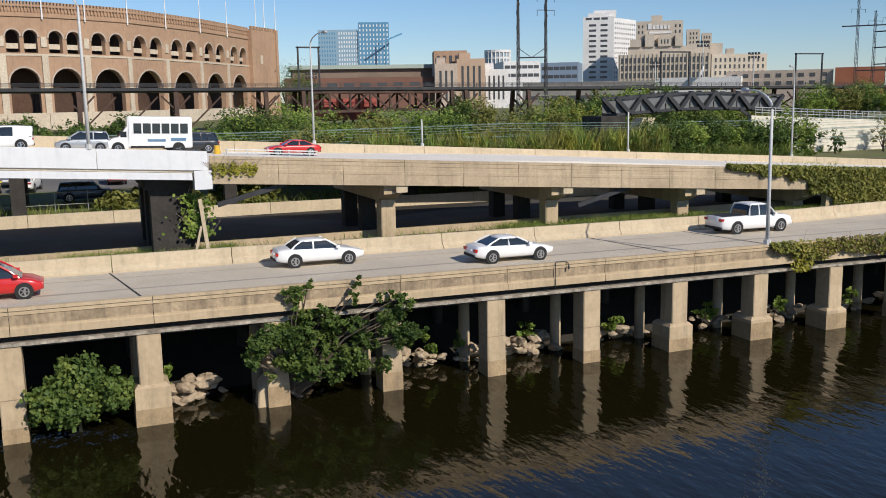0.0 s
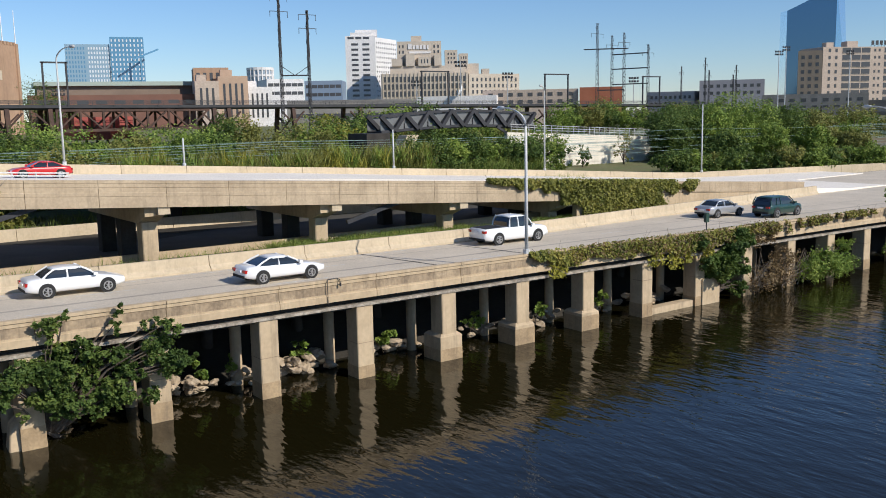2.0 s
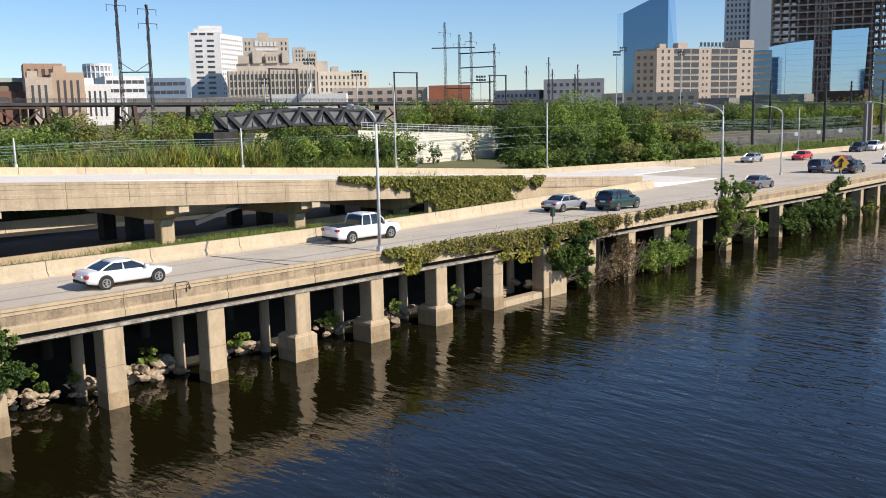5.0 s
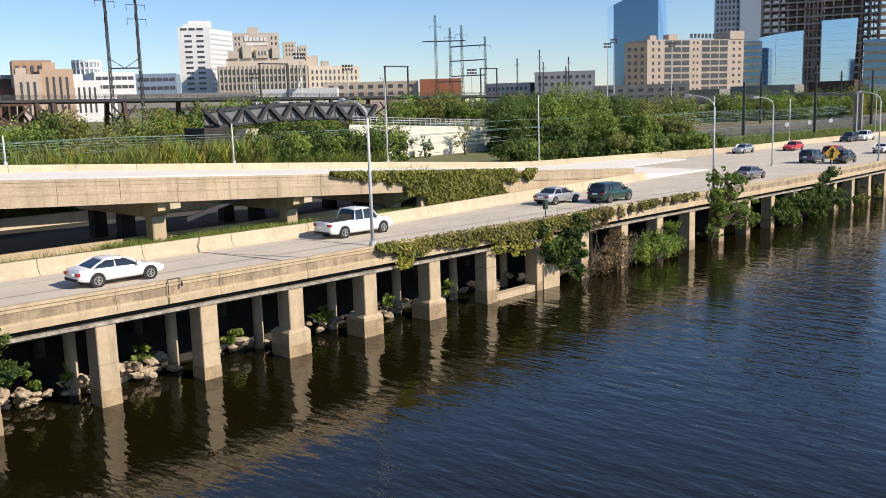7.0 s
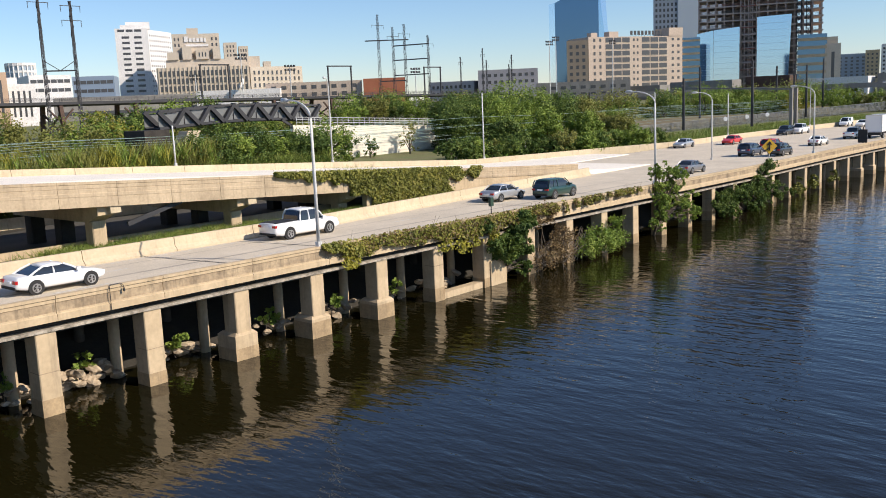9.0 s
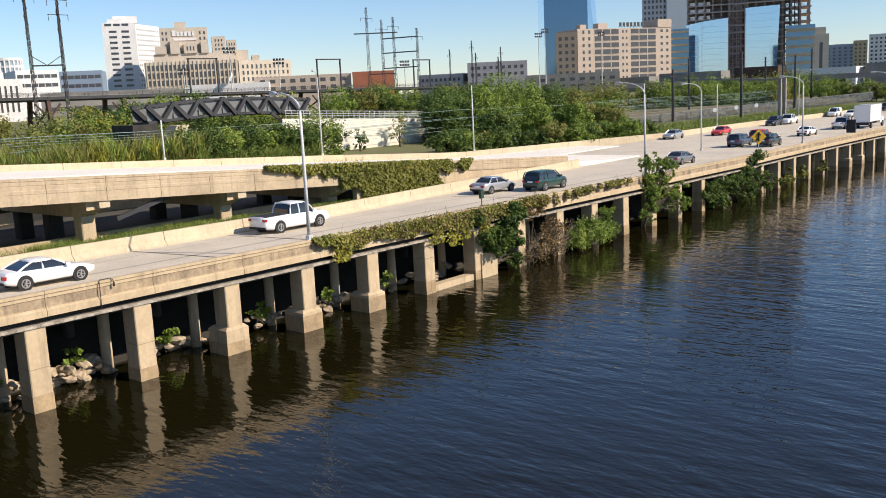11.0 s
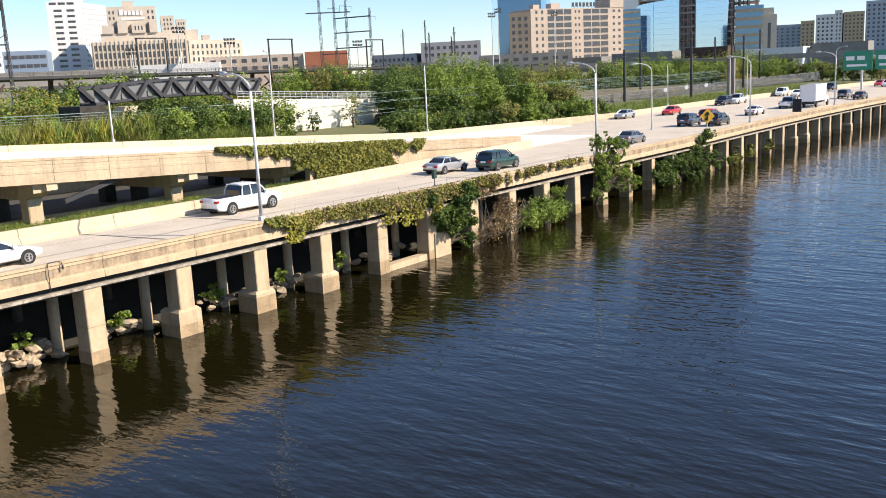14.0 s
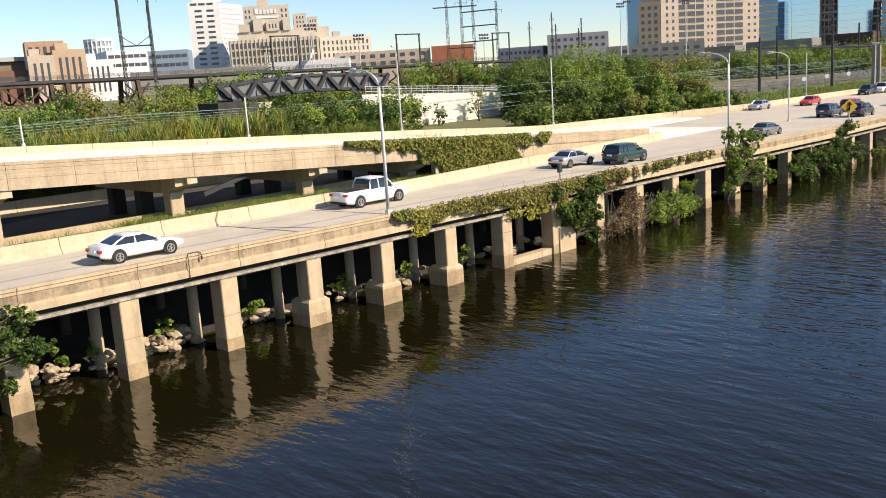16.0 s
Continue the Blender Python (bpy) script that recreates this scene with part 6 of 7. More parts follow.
# green belt behind the track fence
for k in range(16):
    f = k / 15
    h = rr.uniform(5.2, 8.0)
    mat = rr.choice((LEAF, LEAF, LEAF, LEAF_YELLOW))
    round_tree(234 + 13 * f + rr.uniform(-2, 2), 142 - 54 * f, 4.0, h, 8.5, mat, 650 + k, 1100, 0.42,
               "green bush behind the track fence" if mat is LEAF else "yellow-green bush behind the track fence", "fence bushes", "shrub", 0.08)
for k in range(13):
    f = k / 12
    h = rr.uniform(4.5, 7.5)
    mat = rr.choice((LEAF, LEAF_DARK, LEAF_OLIVE))
    round_tree(285 + 8 * f + rr.uniform(-3, 3), 90 - 30 * f, 4.2, h, 7.0, mat, 700 + k, 800, 0.42,
               {id(LEAF): "green bush beyond the far lanes", id(LEAF_DARK): "dark green bush beyond the far lanes", id(LEAF_OLIVE): "olive bush beyond the far lanes"}[id(mat)], "far lane bushes", "shrub", 0.08)
# far tree line along the tracks on the right
for k in range(34):
    x = 150 + 5.2 * k + rr.uniform(-1.5, 1.5)
    y = 128 - 0.16 * (x - 150) + rr.uniform(-5, 5)
    h = rr.uniform(6.0, 8.5) if x < 235 else rr.uniform(6, 10)
    mat = rr.choice((LEAF, LEAF, LEAF_DARK, LEAF_OLIVE))
    round_tree(x, y, 5.2, h, h * 1.6, mat, 600 + k, 800, 0.5, {id(LEAF): "green tree in the line beyond the tracks", id(LEAF_DARK): "dark tree in the line beyond the tracks", id(LEAF_OLIVE): "olive tree in the line beyond the tracks"}[id(mat)], "track side trees", low=0.1)


# ---- lamps and signs ----
HEAD = plain("lamp_head_grey", (0.45, 0.46, 0.46), 0.4)


def street_lamp(x, y, z, h, arm, label="galvanised street lamp with a curved arm", head=True):
    e = thing("street_lamp", label, "street lamp", (x, y, z), "street lamps")
    bm = bmesh.new()
    tube(bm, [(0, 0, -0.05), (0, 0, 0.25)], 0.19, 8)
    part("base", bm, GALV, e)
    bm = bmesh.new()
    pts, rad = [(0, 0, 0), (0, 0, h * 0.45), (0, 0, h - 1.0)], [0.105, 0.09, 0.07]
    ax, ay = arm
    for k in range(1, 8):
        a = math.pi / 2 * k / 7
        f = 1 - math.cos(a)
        pts.append((ax * f, ay * f, h - 1.0 + 1.05 * math.sin(a)))
        rad.append(0.068 - 0.003 * k)
    if not head:
        pts, rad = pts[:3], rad[:3]
    tube(bm, pts, rad, 8)
    part("pole", bm, GALV, e, smooth=True)
    if head:
        bm = bmesh.new()
        d = Vector((ax, ay, 0)).normalized()
        p = Vector((ax, ay, h + 0.03))
        tube(bm, [p - d * 0.05, p + d * 0.2, p + d * 0.6, p + d * 0.75], [0.07, 0.15, 0.15, 0.05], 8)
        part("lamp_head", bm, HEAD, e, smooth=True)
    return e


for x, arm in ((-6.0, (-0.3, 2.3)), (33.87, (0.4, 2.3)), (73.6, (0.2, 2.3)), (114.2, (0.2, 2.3)), (150.0, (0.1, 2.3)), (188, (0, 2.3))):
    street_lamp(x, 38.15 + bend(x), low_top(x), 8.05, arm)
street_lamp(0.95, 54.62, up_top(0.95) + 0.27, 8.4, (-0.9, 1.9))
street_lamp(21.1, 84.25, far_top(21.1), 9.9, (0.6, -2.2))
street_lamp(77.8, 84.2, far_top(77.8), 10.2, (-1.8, -1.4))
street_lamp(100.5, far_y(100.5) + 0.2, far_top(100.5), 9.9, (0, 0), "tall bare galvanised pole on the far barrier", False)
street_lamp(32.0, 84.6, far_top(32), 3.6, (0, 0), "thin bare post behind the far barrier", False)
street_lamp(55.7, 84.6, far_top(55.7), 5.2, (0, 0), "thin bare post behind the far barrier", False)
street_lamp(113.0, 50.6, low_road(113), 8.6, (-0.8, 1.6))
street_lamp(133.0, far_y(133) + 0.2 + bend(133), far_top(133), 9.0, (0, 0), "tall bare galvanised pole on the far barrier", False)
street_lamp(156.0, far_y(156) + 0.2 + bend(156), far_top(156), 8.2, (0, 0), "tall bare galvanised pole on the far barrier", False)
street_lamp(190.0, far_y(190) + 0.2 + bend(190), far_top(190), 9.0, (-0.5, -2.0))
street_lamp(236.0, far_y(236) + 0.2 + bend(236), far_top(236), 9.0, (-0.5, -2.0))
# dark utility poles beside the tracks
for x, y, z1 in ((174, 84, 15), (188, 75.5, 18), (236, 81, 17.5), (256, 96, 18), (216, 100, 18), (184, 112, 13), (282, 92, 20), (247, 88, 18)):
    e = thing("utility_pole", "dark steel railway pole with a short bracket", "pole", (x, y, 4.6), "railway poles")
    bm = bmesh.new()
    tube(bm, [(0, 0, 0), (0, 0, z1 - 4.6)], [0.3, 0.22], 6)
    part("pole", bm, DARK_STEEL, e)
    bm = bmesh.new()
    beam(bm, (-1.2, 0, z1 - 6), (1.2, 0, z1 - 6), 0.15)
    part("bracket", bm, DARK_STEEL, e)
portal = thing("catenary_portal", "pair of broad steel catenary posts with a long beam", "gantry", (186.4, 66.9, 3.6))
for dx in (0, 1.1):
    bm = bmesh.new()
    beam(bm, (dx, dx * -0.5, 0), (dx, dx * -0.5, 8.6), 0.6)
    part("post", bm, FAR_GREY, portal)
bm = bmesh.new()
beam(bm, (36, 40, 9.4), (0, 0, 8.4), 0.35)
part("crossbeam", bm, FAR_GREY, portal)

YELLOW = material("yellow_sign_face", (0.72, 0.42, 0.03), (0.62, 0.36, 0.03), 0.5, scale=2, bump=0)
BLACK = plain("black_paint", (0.015, 0.015, 0.015), 0.6)
sg = thing("merge_sign", "yellow diamond warning sign on a post by the parapet", "road sign", (99.9, 38.1, low_top(99.9) - 0.6))
bm = bmesh.new()
tube(bm, [(0, 0, 0), (0, 0, 2.9)], 0.06, 6)
part("post", bm, GALV, sg)
sq = Matrix.Rotation(radians(-50), 4, "Z")
bm = bmesh.new()
v = [(0.85, 0), (0, 0.85), (-0.85, 0), (0, -0.85)]
a = [bm.verts.new(sq @ Vector((q, -0.08, 2.35 + r))) for q, r in v]
b = [bm.verts.new(sq @ Vector((q, -0.05, 2.35 + r))) for q, r in v]
for i in range(4):
    bm.faces.new((a[i], b[i], b[(i + 1) % 4], a[(i + 1) % 4]))
bm.faces.new(a), bm.faces.new(b[::-1])
part("face", bm, YELLOW, sg)
bm = bmesh.new()
for p, q in (((0, -0.45), (0, 0.35)), ((-0.28, -0.4), (0, -0.05))):
    beam(bm, sq @ Vector((p[0], -0.1, 2.35 + p[1])), sq @ Vector((q[0], -0.1, 2.35 + q[1])), 0.12)
beam(bm, sq @ Vector((-0.2, -0.1, 2.5)), sq @ Vector((0, -0.1, 2.85)), 0.1)
beam(bm, sq @ Vector((0.2, -0.1, 2.5)), sq @ Vector((0, -0.1, 2.85)), 0.1)
part("arrow", bm, BLACK, sg)
mk = thing("marker_post", "small dark delineator box on a thin post", "marker", (49.7, 38.12, low_top(49.7)))
bm = bmesh.new()
tube(bm, [(0, 0, -0.2), (0, 0, 0.6)], 0.035, 6)
part("post", bm, DARK_STEEL, mk)
bm = bmesh.new()
box(bm, -0.16, 0.16, -0.1, 0.1, 0.55, 1.15)
part("box", bm, plain("dark_green_paint", (0.02, 0.05, 0.03), 0.5), mk)
bk = thing("message_board", "black roadside board seen from behind on a post", "road sign", (134.0, 38.2, low_top(134) - 0.3))
bm = bmesh.new()
box(bm, -0.1, 0.1, -0.6, 0.6, 0.3, 2.1)
part("board", bm, BLACK, bk)
bm = bmesh.new()
tube(bm, [(0.2, 0, -0.3), (0.2, 0, 2.4)], 0.08, 6)
part("post", bm, DARK_STEEL, bk)
GREEN_SIGN = plain("highway_green", (0.01, 0.22, 0.13), 0.45)
WHITE_INK = plain("white_sign_ink", (0.75, 0.78, 0.76), 0.5)
gs = thing("overhead_sign", "green overhead highway sign with white legends on a gantry", "road sign", (224.0, 0, 0))
bm = bmesh.new()
for y in (38.5, 58.0):
    beam(bm, (0.4, y + bend(224), 3.5), (0.4, y + bend(224), 11.5), 0.4)
beam(bm, (0.4, 38.5 + bend(224), 11.2), (0.4, 58 + bend(224), 11.2), 0.35)
part("gantry", bm, GALV, gs)
for y0, y1 in ((48.0, 54.2), (41.5, 47.4)):
    bm = bmesh.new()
    box(bm, 0.0, 0.15, y0, y1, 8.2, 12.4)
    board = part("board", bm, GREEN_SIGN, gs)
    for k, (a, b, z, h) in enumerate(((0.6, 2.4, 10.4, 0.9), (3.0, 4.6, 10.4, 0.9), (0.8, 5.0, 9.0, 0.5))):
        bm = bmesh.new()
        box(bm, -0.04, 0.0, y1 - b, y1 - a, z, z + h)
        part("legend", bm, WHITE_INK, board)

# crash cushion and rail at the ramp's nose
cb = thing("crash_barrel", "yellow plastic crash barrels at the ramp nose", "barrel", (9.55, 66.1, up_road(9.55)))
bm = bmesh.new()
tube(bm, [(0, 0, 0), (0, 0, 0.22), (0, 0, 0.24), (0, 0, 0.62)], [0.24, 0.24, 0.21, 0.19], 12)
part("barrel", bm, YELLOW, cb)
gr = thing("guard_rail", "galvanised guard rail on short posts along the ramp", "guard rail", (10.2, 66.1, up_road(10.2)))
for zz in (0.16, 0.36):
    bm = bmesh.new()
    beam(bm, (0, 0, zz), (6.6, 0, zz - 0.4), 0.05, 0.09)
    part("rail", bm, GALV, gr)
for k in range(5):
    bm = bmesh.new()
    beam(bm, (1.5 * k, 0.1, -0.3 - 0.09 * k), (1.5 * k, 0.1, 0.42 - 0.09 * k), 0.08)
    part("post", bm, GALV, gr)


# ---- vehicles ----
CAR_GLASS = plain("tinted_car_glass", (0.02, 0.025, 0.03), 0.06, 0.0, 0.8)
CHROME = plain("wheel_alloy", (0.55, 0.55, 0.56), 0.3, 0.9)
TAIL = plain("red_tail_lens", (0.35, 0.01, 0.01), 0.25)
HEADLIGHT = plain("clear_headlight", (0.75, 0.77, 0.8), 0.1)
PAINTS = {k: plain(k + "_car_paint", c, 0.3, m, 0.5, 0.6) for k, c, m in (("white", (0.80, 0.80, 0.79), 0), ("red", (0.55, 0.02, 0.018), 0), ("silver", (0.48, 0.49, 0.50), 0.5), ("grey", (0.20, 0.20, 0.21), 0.4), ("dark", (0.03, 0.033, 0.04), 0.2), ("green", (0.02, 0.06, 0.05), 0.2), ("brown", (0.17, 0.145, 0.12), 0.4), ("yellow", (0.7, 0.6, 0.05), 0), ("blue", (0.05, 0.07, 0.12), 0.3))}
#          length width  lower outline (x, z) from rear bumper round to front                                                                                   cabin foot  cabin top   roof
KINDS = {
    "sedan": (4.75, 1.80, [(-2.35, 0.30), (-2.38, 0.62), (-2.28, 0.92), (-1.7, 0.98), (0.95, 0.93), (1.75, 0.82), (2.25, 0.68), (2.37, 0.50), (2.30, 0.27)], (-1.75, 1.12), (-1.0, 0.28), 1.42, 0.92),
    "coupe": (4.65, 1.84, [(-2.28, 0.30), (-2.32, 0.65), (-2.2, 0.92), (-1.6, 0.95), (0.9, 0.90), (1.8, 0.80), (2.2, 0.66), (2.32, 0.48), (2.25, 0.25)], (-1.85, 1.02), (-0.85, 0.15), 1.36, 0.90),
    "suv": (4.75, 1.90, [(-2.33, 0.36), (-2.38, 0.75), (-2.34, 1.08), (-1.9, 1.10), (0.95, 1.06), (1.9, 0.98), (2.25, 0.80), (2.37, 0.55), (2.30, 0.32)], (-2.30, 1.20), (-2.0, 0.45), 1.72, 1.06),
    "hatch": (4.2, 1.80, [(-2.05, 0.32), (-2.1, 0.7), (-2.05, 1.0), (-1.6, 1.02), (0.9, 0.98), (1.65, 0.86), (2.0, 0.70), (2.1, 0.50), (2.03, 0.28)], (-2.02, 1.25), (-1.7, 0.30), 1.62, 0.98),
    "pickup": (5.7, 1.98, [(-2.85, 0.55), (-2.85, 1.12), (-0.75, 1.14), (1.25, 1.14), (2.3, 1.06), (2.78, 0.92), (2.85, 0.6), (2.75, 0.42), (-2.6, 0.42)], (-0.85, 1.45), (-0.55, 0.75), 1.88, 1.12),
    "van": (4.4, 1.80, [(-2.15, 0.35), (-2.2, 1.0), (-2.15, 1.1), (0.9, 1.1), (1.55, 1.02), (2.05, 0.80), (2.2, 0.55), (2.1, 0.3)], (-2.15, 1.45), (-2.05, 0.55), 1.85, 1.08),
}


def loft_body(bm, outline, w):
    """Rings across the car along its length: sill, bulging side, rounded shoulder and crowned deck, drawn in at the ends."""
    xs_ = [p[0] for p in outline]
    x0, x1 = min(xs_), max(xs_)
    half = (x1 - x0) / 2
    mid = (x0 + x1) / 2
    tops = sorted((p for p in outline if p[1] > 0.5), key=lambda p: p[0])
    rings = []
    n = 22
    for i in range(n + 1):
        u = -math.cos(math.pi * i / n)
        x = mid + half * (0.35 * u + 0.65 * (2 * i / n - 1))
        top = tops[0][1] if x <= tops[0][0] else tops[-1][1]
        for (xa, za), (xb, zb) in zip(tops, tops[1:]):
            if xa <= x <= xb and xb > xa:
                top = za + (zb - za) * (x - xa) / (xb - xa)
        end = abs((x - mid) / half)
        hw = w / 2 * (1 - 0.20 * max(0.0, (end - 0.70) / 0.30) ** 2.2)
        low = 0.27 + 0.10 * max(0.0, (end - 0.8) / 0.2)
        rise = top - low
        prof = [(0.86, 0.0), (0.965, 0.10), (0.995, 0.35), (1.0, 0.62), (0.975, 0.84), (0.93, 0.955), (0.82, 1.0), (0.45, 1.02)]
        ring = [(hw * a, low + rise * c) for a, c in prof]
        full = ring + [(-y, z) for y, z in ring[::-1]]
        rings.append([bm.verts.new((x, y, z)) for y, z in full])
    k = len(rings[0])
    for p, q in zip(rings, rings[1:]):
        for j in range(k):
            bm.faces.new((p[j], q[j], q[(j + 1) % k], p[(j + 1) % k]))
    bm.faces.new(rings[0][::-1])
    bm.faces.new(rings[-1])


def greenhouse(bm, foot, top, hw, ht, z0, z1):
    """Glass of the cabin: three rings, bulging between belt and roof."""
    rings = []
    for f in (0.0, 0.5, 1.0):
        bulge = 0.05 * math.sin(math.pi * f)
        xa, xb = foot[0] + (top[0] - foot[0]) * f - bulge, foot[1] + (top[1] - foot[1]) * f + bulge
        y = hw + (ht - hw) * f + bulge * 0.6
        z = z0 + (z1 - z0) * f
        c = 0.16
        rings.append([bm.verts.new(p) for p in ((xa, -y + c, z), (xa + c, -y, z), (xb - c, -y, z), (xb, -y + c, z), (xb, y - c, z), (xb - c, y, z), (xa + c, y, z), (xa, y - c, z))])
    for p, q in zip(rings, rings[1:]):
        for j in range(8):
            bm.faces.new((p[j], p[(j + 1) % 8], q[(j + 1) % 8], q[j]))
    bm.faces.new(rings[-1])


def crowned_roof(bm, xa, xb, y, z, thick=0.07):
    """A roof skin curved both ways with rounded corners."""
    n = 6
    rows = []
    for i in range(n + 1):
        u = 2 * i / n - 1
        rows.append([])
        for j in range(n + 1):
            v = 2 * j / n - 1
            pull = 1 - 0.10 * (u * v) ** 2
            rows[-1].append(bm.verts.new(((xa + xb) / 2 + (xb - xa) / 2 * u * pull, y * v * pull, z - 0.055 * u * u - 0.05 * v * v)))
    for i in range(n):
        for j in range(n):
            bm.faces.new((rows[i][j], rows[i + 1][j], rows[i + 1][j + 1], rows[i][j + 1]))
    edge = [rows[i][0] for i in range(n + 1)] + [rows[n][j] for j in range(1, n + 1)] + [rows[i][n] for i in range(n - 1, -1, -1)] + [rows[0][j] for j in range(n - 1, 0, -1)]
    low = [bm.verts.new((v.co.x, v.co.y, v.co.z - thick)) for v in edge]
    m = len(edge)
    for i in range(m):
        bm.faces.new((edge[i], edge[(i + 1) % m], low[(i + 1) % m], low[i]))


def wheel(e, x, y, r, wd=0.22):
    t = None
    bm = bmesh.new()
    s = 1 if y > 0 else -1
    tube(bm, [(x, y - wd * 0.5, r), (x, y - wd * 0.42, r), (x, y + wd * 0.42, r), (x, y + wd * 0.5, r)], [r * 0.86, r, r, r * 0.86], 18)
    t = part("wheel", bm, TYRE, e)
    bm = bmesh.new()
    tube(bm, [(x, y + s * wd * 0.3, r), (x, y + s * wd * 0.53, r)], [r * 0.66, r * 0.62], 14)
    part("rim", bm, BLACK, t, "dark wheel dish")
    for j in range(5):
        a = math.tau * j / 5
        bm = bmesh.new()
        yo = y + s * wd * 0.54
        beam(bm, (x, yo, r), (x + r * 0.62 * math.cos(a), yo, r + r * 0.62 * math.sin(a)), r * 0.26, 0.03)
        part("spoke", bm, CHROME, t)
    bm = bmesh.new()
    for j in range(14):
        a, b = math.tau * j / 14, math.tau * (j + 1) / 14
        beam(bm, (x + r * 0.62 * math.cos(a), y + s * wd * 0.53, r + r * 0.62 * math.sin(a)), (x + r * 0.62 * math.cos(b), y + s * wd * 0.53, r + r * 0.62 * math.sin(b)), 0.05)
    part("rim_ring", bm, CHROME, t, "bright alloy rim ring")


def car(name, kind, paint, label, x, y, z, turn=0.0, pitch=0.0, roof=None):
    L, w, outline, foot, top, hroof, belt = KINDS[kind]
    P = PAINTS[paint]
    e = thing(name, label, "car" if kind not in ("van", "pickup") else kind, group="road traffic")
    bm = bmesh.new()
    loft_body(bm, outline, w)
    part("body", bm, P, e, smooth=True)
    hw, ht = w / 2 - 0.09, w / 2 - 0.26
    bm = bmesh.new()
    greenhouse(bm, foot, top, hw, ht, belt - 0.05, hroof - 0.06)
    part("window_glass", bm, CAR_GLASS, e, "dark tinted windows")
    bm = bmesh.new()
    crowned_roof(bm, top[0] - 0.10, top[1] + 0.08, ht + 0.05, hroof + 0.02)
    part("roof", bm, PAINTS[roof] if roof else P, e, smooth=True)
    mid = (top[0] + top[1]) / 2
    for s in (-1, 1):
        lo, hi = s * (hw + 0.012), s * (ht + 0.02)
        posts = [(foot[0], top[0]), (foot[1], top[1]), (mid - 0.05, mid - 0.05)]
        if kind in ("suv", "van"):
            posts.append((foot[0] + 0.75, top[0] + 0.8))
        for xa, xb in posts:
            bm = bmesh.new()
            zm = (belt + hroof - 0.06) / 2
            tube(bm, [(xa + (0.1 if xa < xb else -0.1 if xa > xb else 0), lo - s * 0.01, belt - 0.04), ((xa + xb) / 2, (lo + hi) / 2 + s * 0.022, zm), (xb, hi, hroof - 0.05)], [0.06, 0.045, 0.045], 6)
            part("pillar", bm, P, e)
        if kind == "van":
            bm = bmesh.new()
            quad = ((foot[0], lo, belt), (mid, lo, belt), (mid, hi, hroof - 0.04), (top[0], hi, hroof - 0.04))
            va = [bm.verts.new(q) for q in quad]
            vb = [bm.verts.new((q[0], q[1] + 0.02 * s, q[2])) for q in quad]
            for i in range(4):
                bm.faces.new((va[i], va[(i + 1) % 4], vb[(i + 1) % 4], vb[i]))
            bm.faces.new(va), bm.faces.new(vb)
            part("side_panel", bm, P, e)
        bm = bmesh.new()
        box(bm, foot[1] - 0.35, foot[1] - 0.15, s * (w / 2), s * (w / 2 + 0.16), belt + 0.02, belt + 0.16)
        part("mirror", bm, P, e)
        bm = bmesh.new()
        box(bm, -L / 2 - 0.012, -L / 2 + 0.2, s * (w / 2 - 0.44), s * (w / 2 - 0.13), belt - 0.28, belt - 0.12)
        part("tail_light", bm, TAIL, e)
        bm = bmesh.new()
        box(bm, L / 2 - 0.3, L / 2 - 0.03, s * (w / 2 - 0.5), s * (w / 2 - 0.17), 0.52, 0.66)
        part("headlight", bm, HEADLIGHT, e)
        bm = bmesh.new()
        for xh in (foot[0] + 0.9, foot[1] - 0.9):
            box(bm, xh - 0.08, xh + 0.08, s * (w / 2 - 0.06), s * (w / 2 + 0.005), belt - 0.16, belt - 0.125)
        part("door_handle", bm, P, e)
    bm = bmesh.new()
    box(bm, -L / 2 - 0.02, -L / 2 + 0.1, -w / 2 + 0.2, w / 2 - 0.2, 0.34, 0.48)
    part("bumper", bm, TYRE, e, "dark lower bumper")
    bm = bmesh.new()
    box(bm, -L / 2 - 0.03, -L / 2 + 0.05, -0.26, 0.26, belt - 0.3, belt - 0.16)
    part("plate", bm, HEADLIGHT, e)
    if kind == "pickup":
        bm = bmesh.new()
        box(bm, -2.7, -0.95, -0.78, 0.78, 1.12, 1.16)
        part("bed", bm, BLACK, e, "dark open load bed")
    r = 0.33 if kind in ("sedan", "coupe", "hatch") else 0.38
    for sx in (-0.31 * L + 0.06, 0.31 * L):
        for s in (-1, 1):
            bm = bmesh.new()
            tube(bm, [(sx, s * (w / 2 - 0.16), r + 0.02), (sx, s * (w / 2 + 0.004), r + 0.02)], r * 1.2, 18)
            part("wheel_arch", bm, TYRE, e, "dark wheel arch")
            wheel(e, sx, s * (w / 2 - 0.1), r)
    e.matrix_world = pose(x, y, z, 0, pitch, turn)
    return e


def on_low(kind, paint, label, x, y, turn=0.0, roof=None, name="car"):
    yy = y + bend(x)
    return car(name, kind, paint, label, x, yy, low_road(x) + 0.005, turn, 0.5, roof)


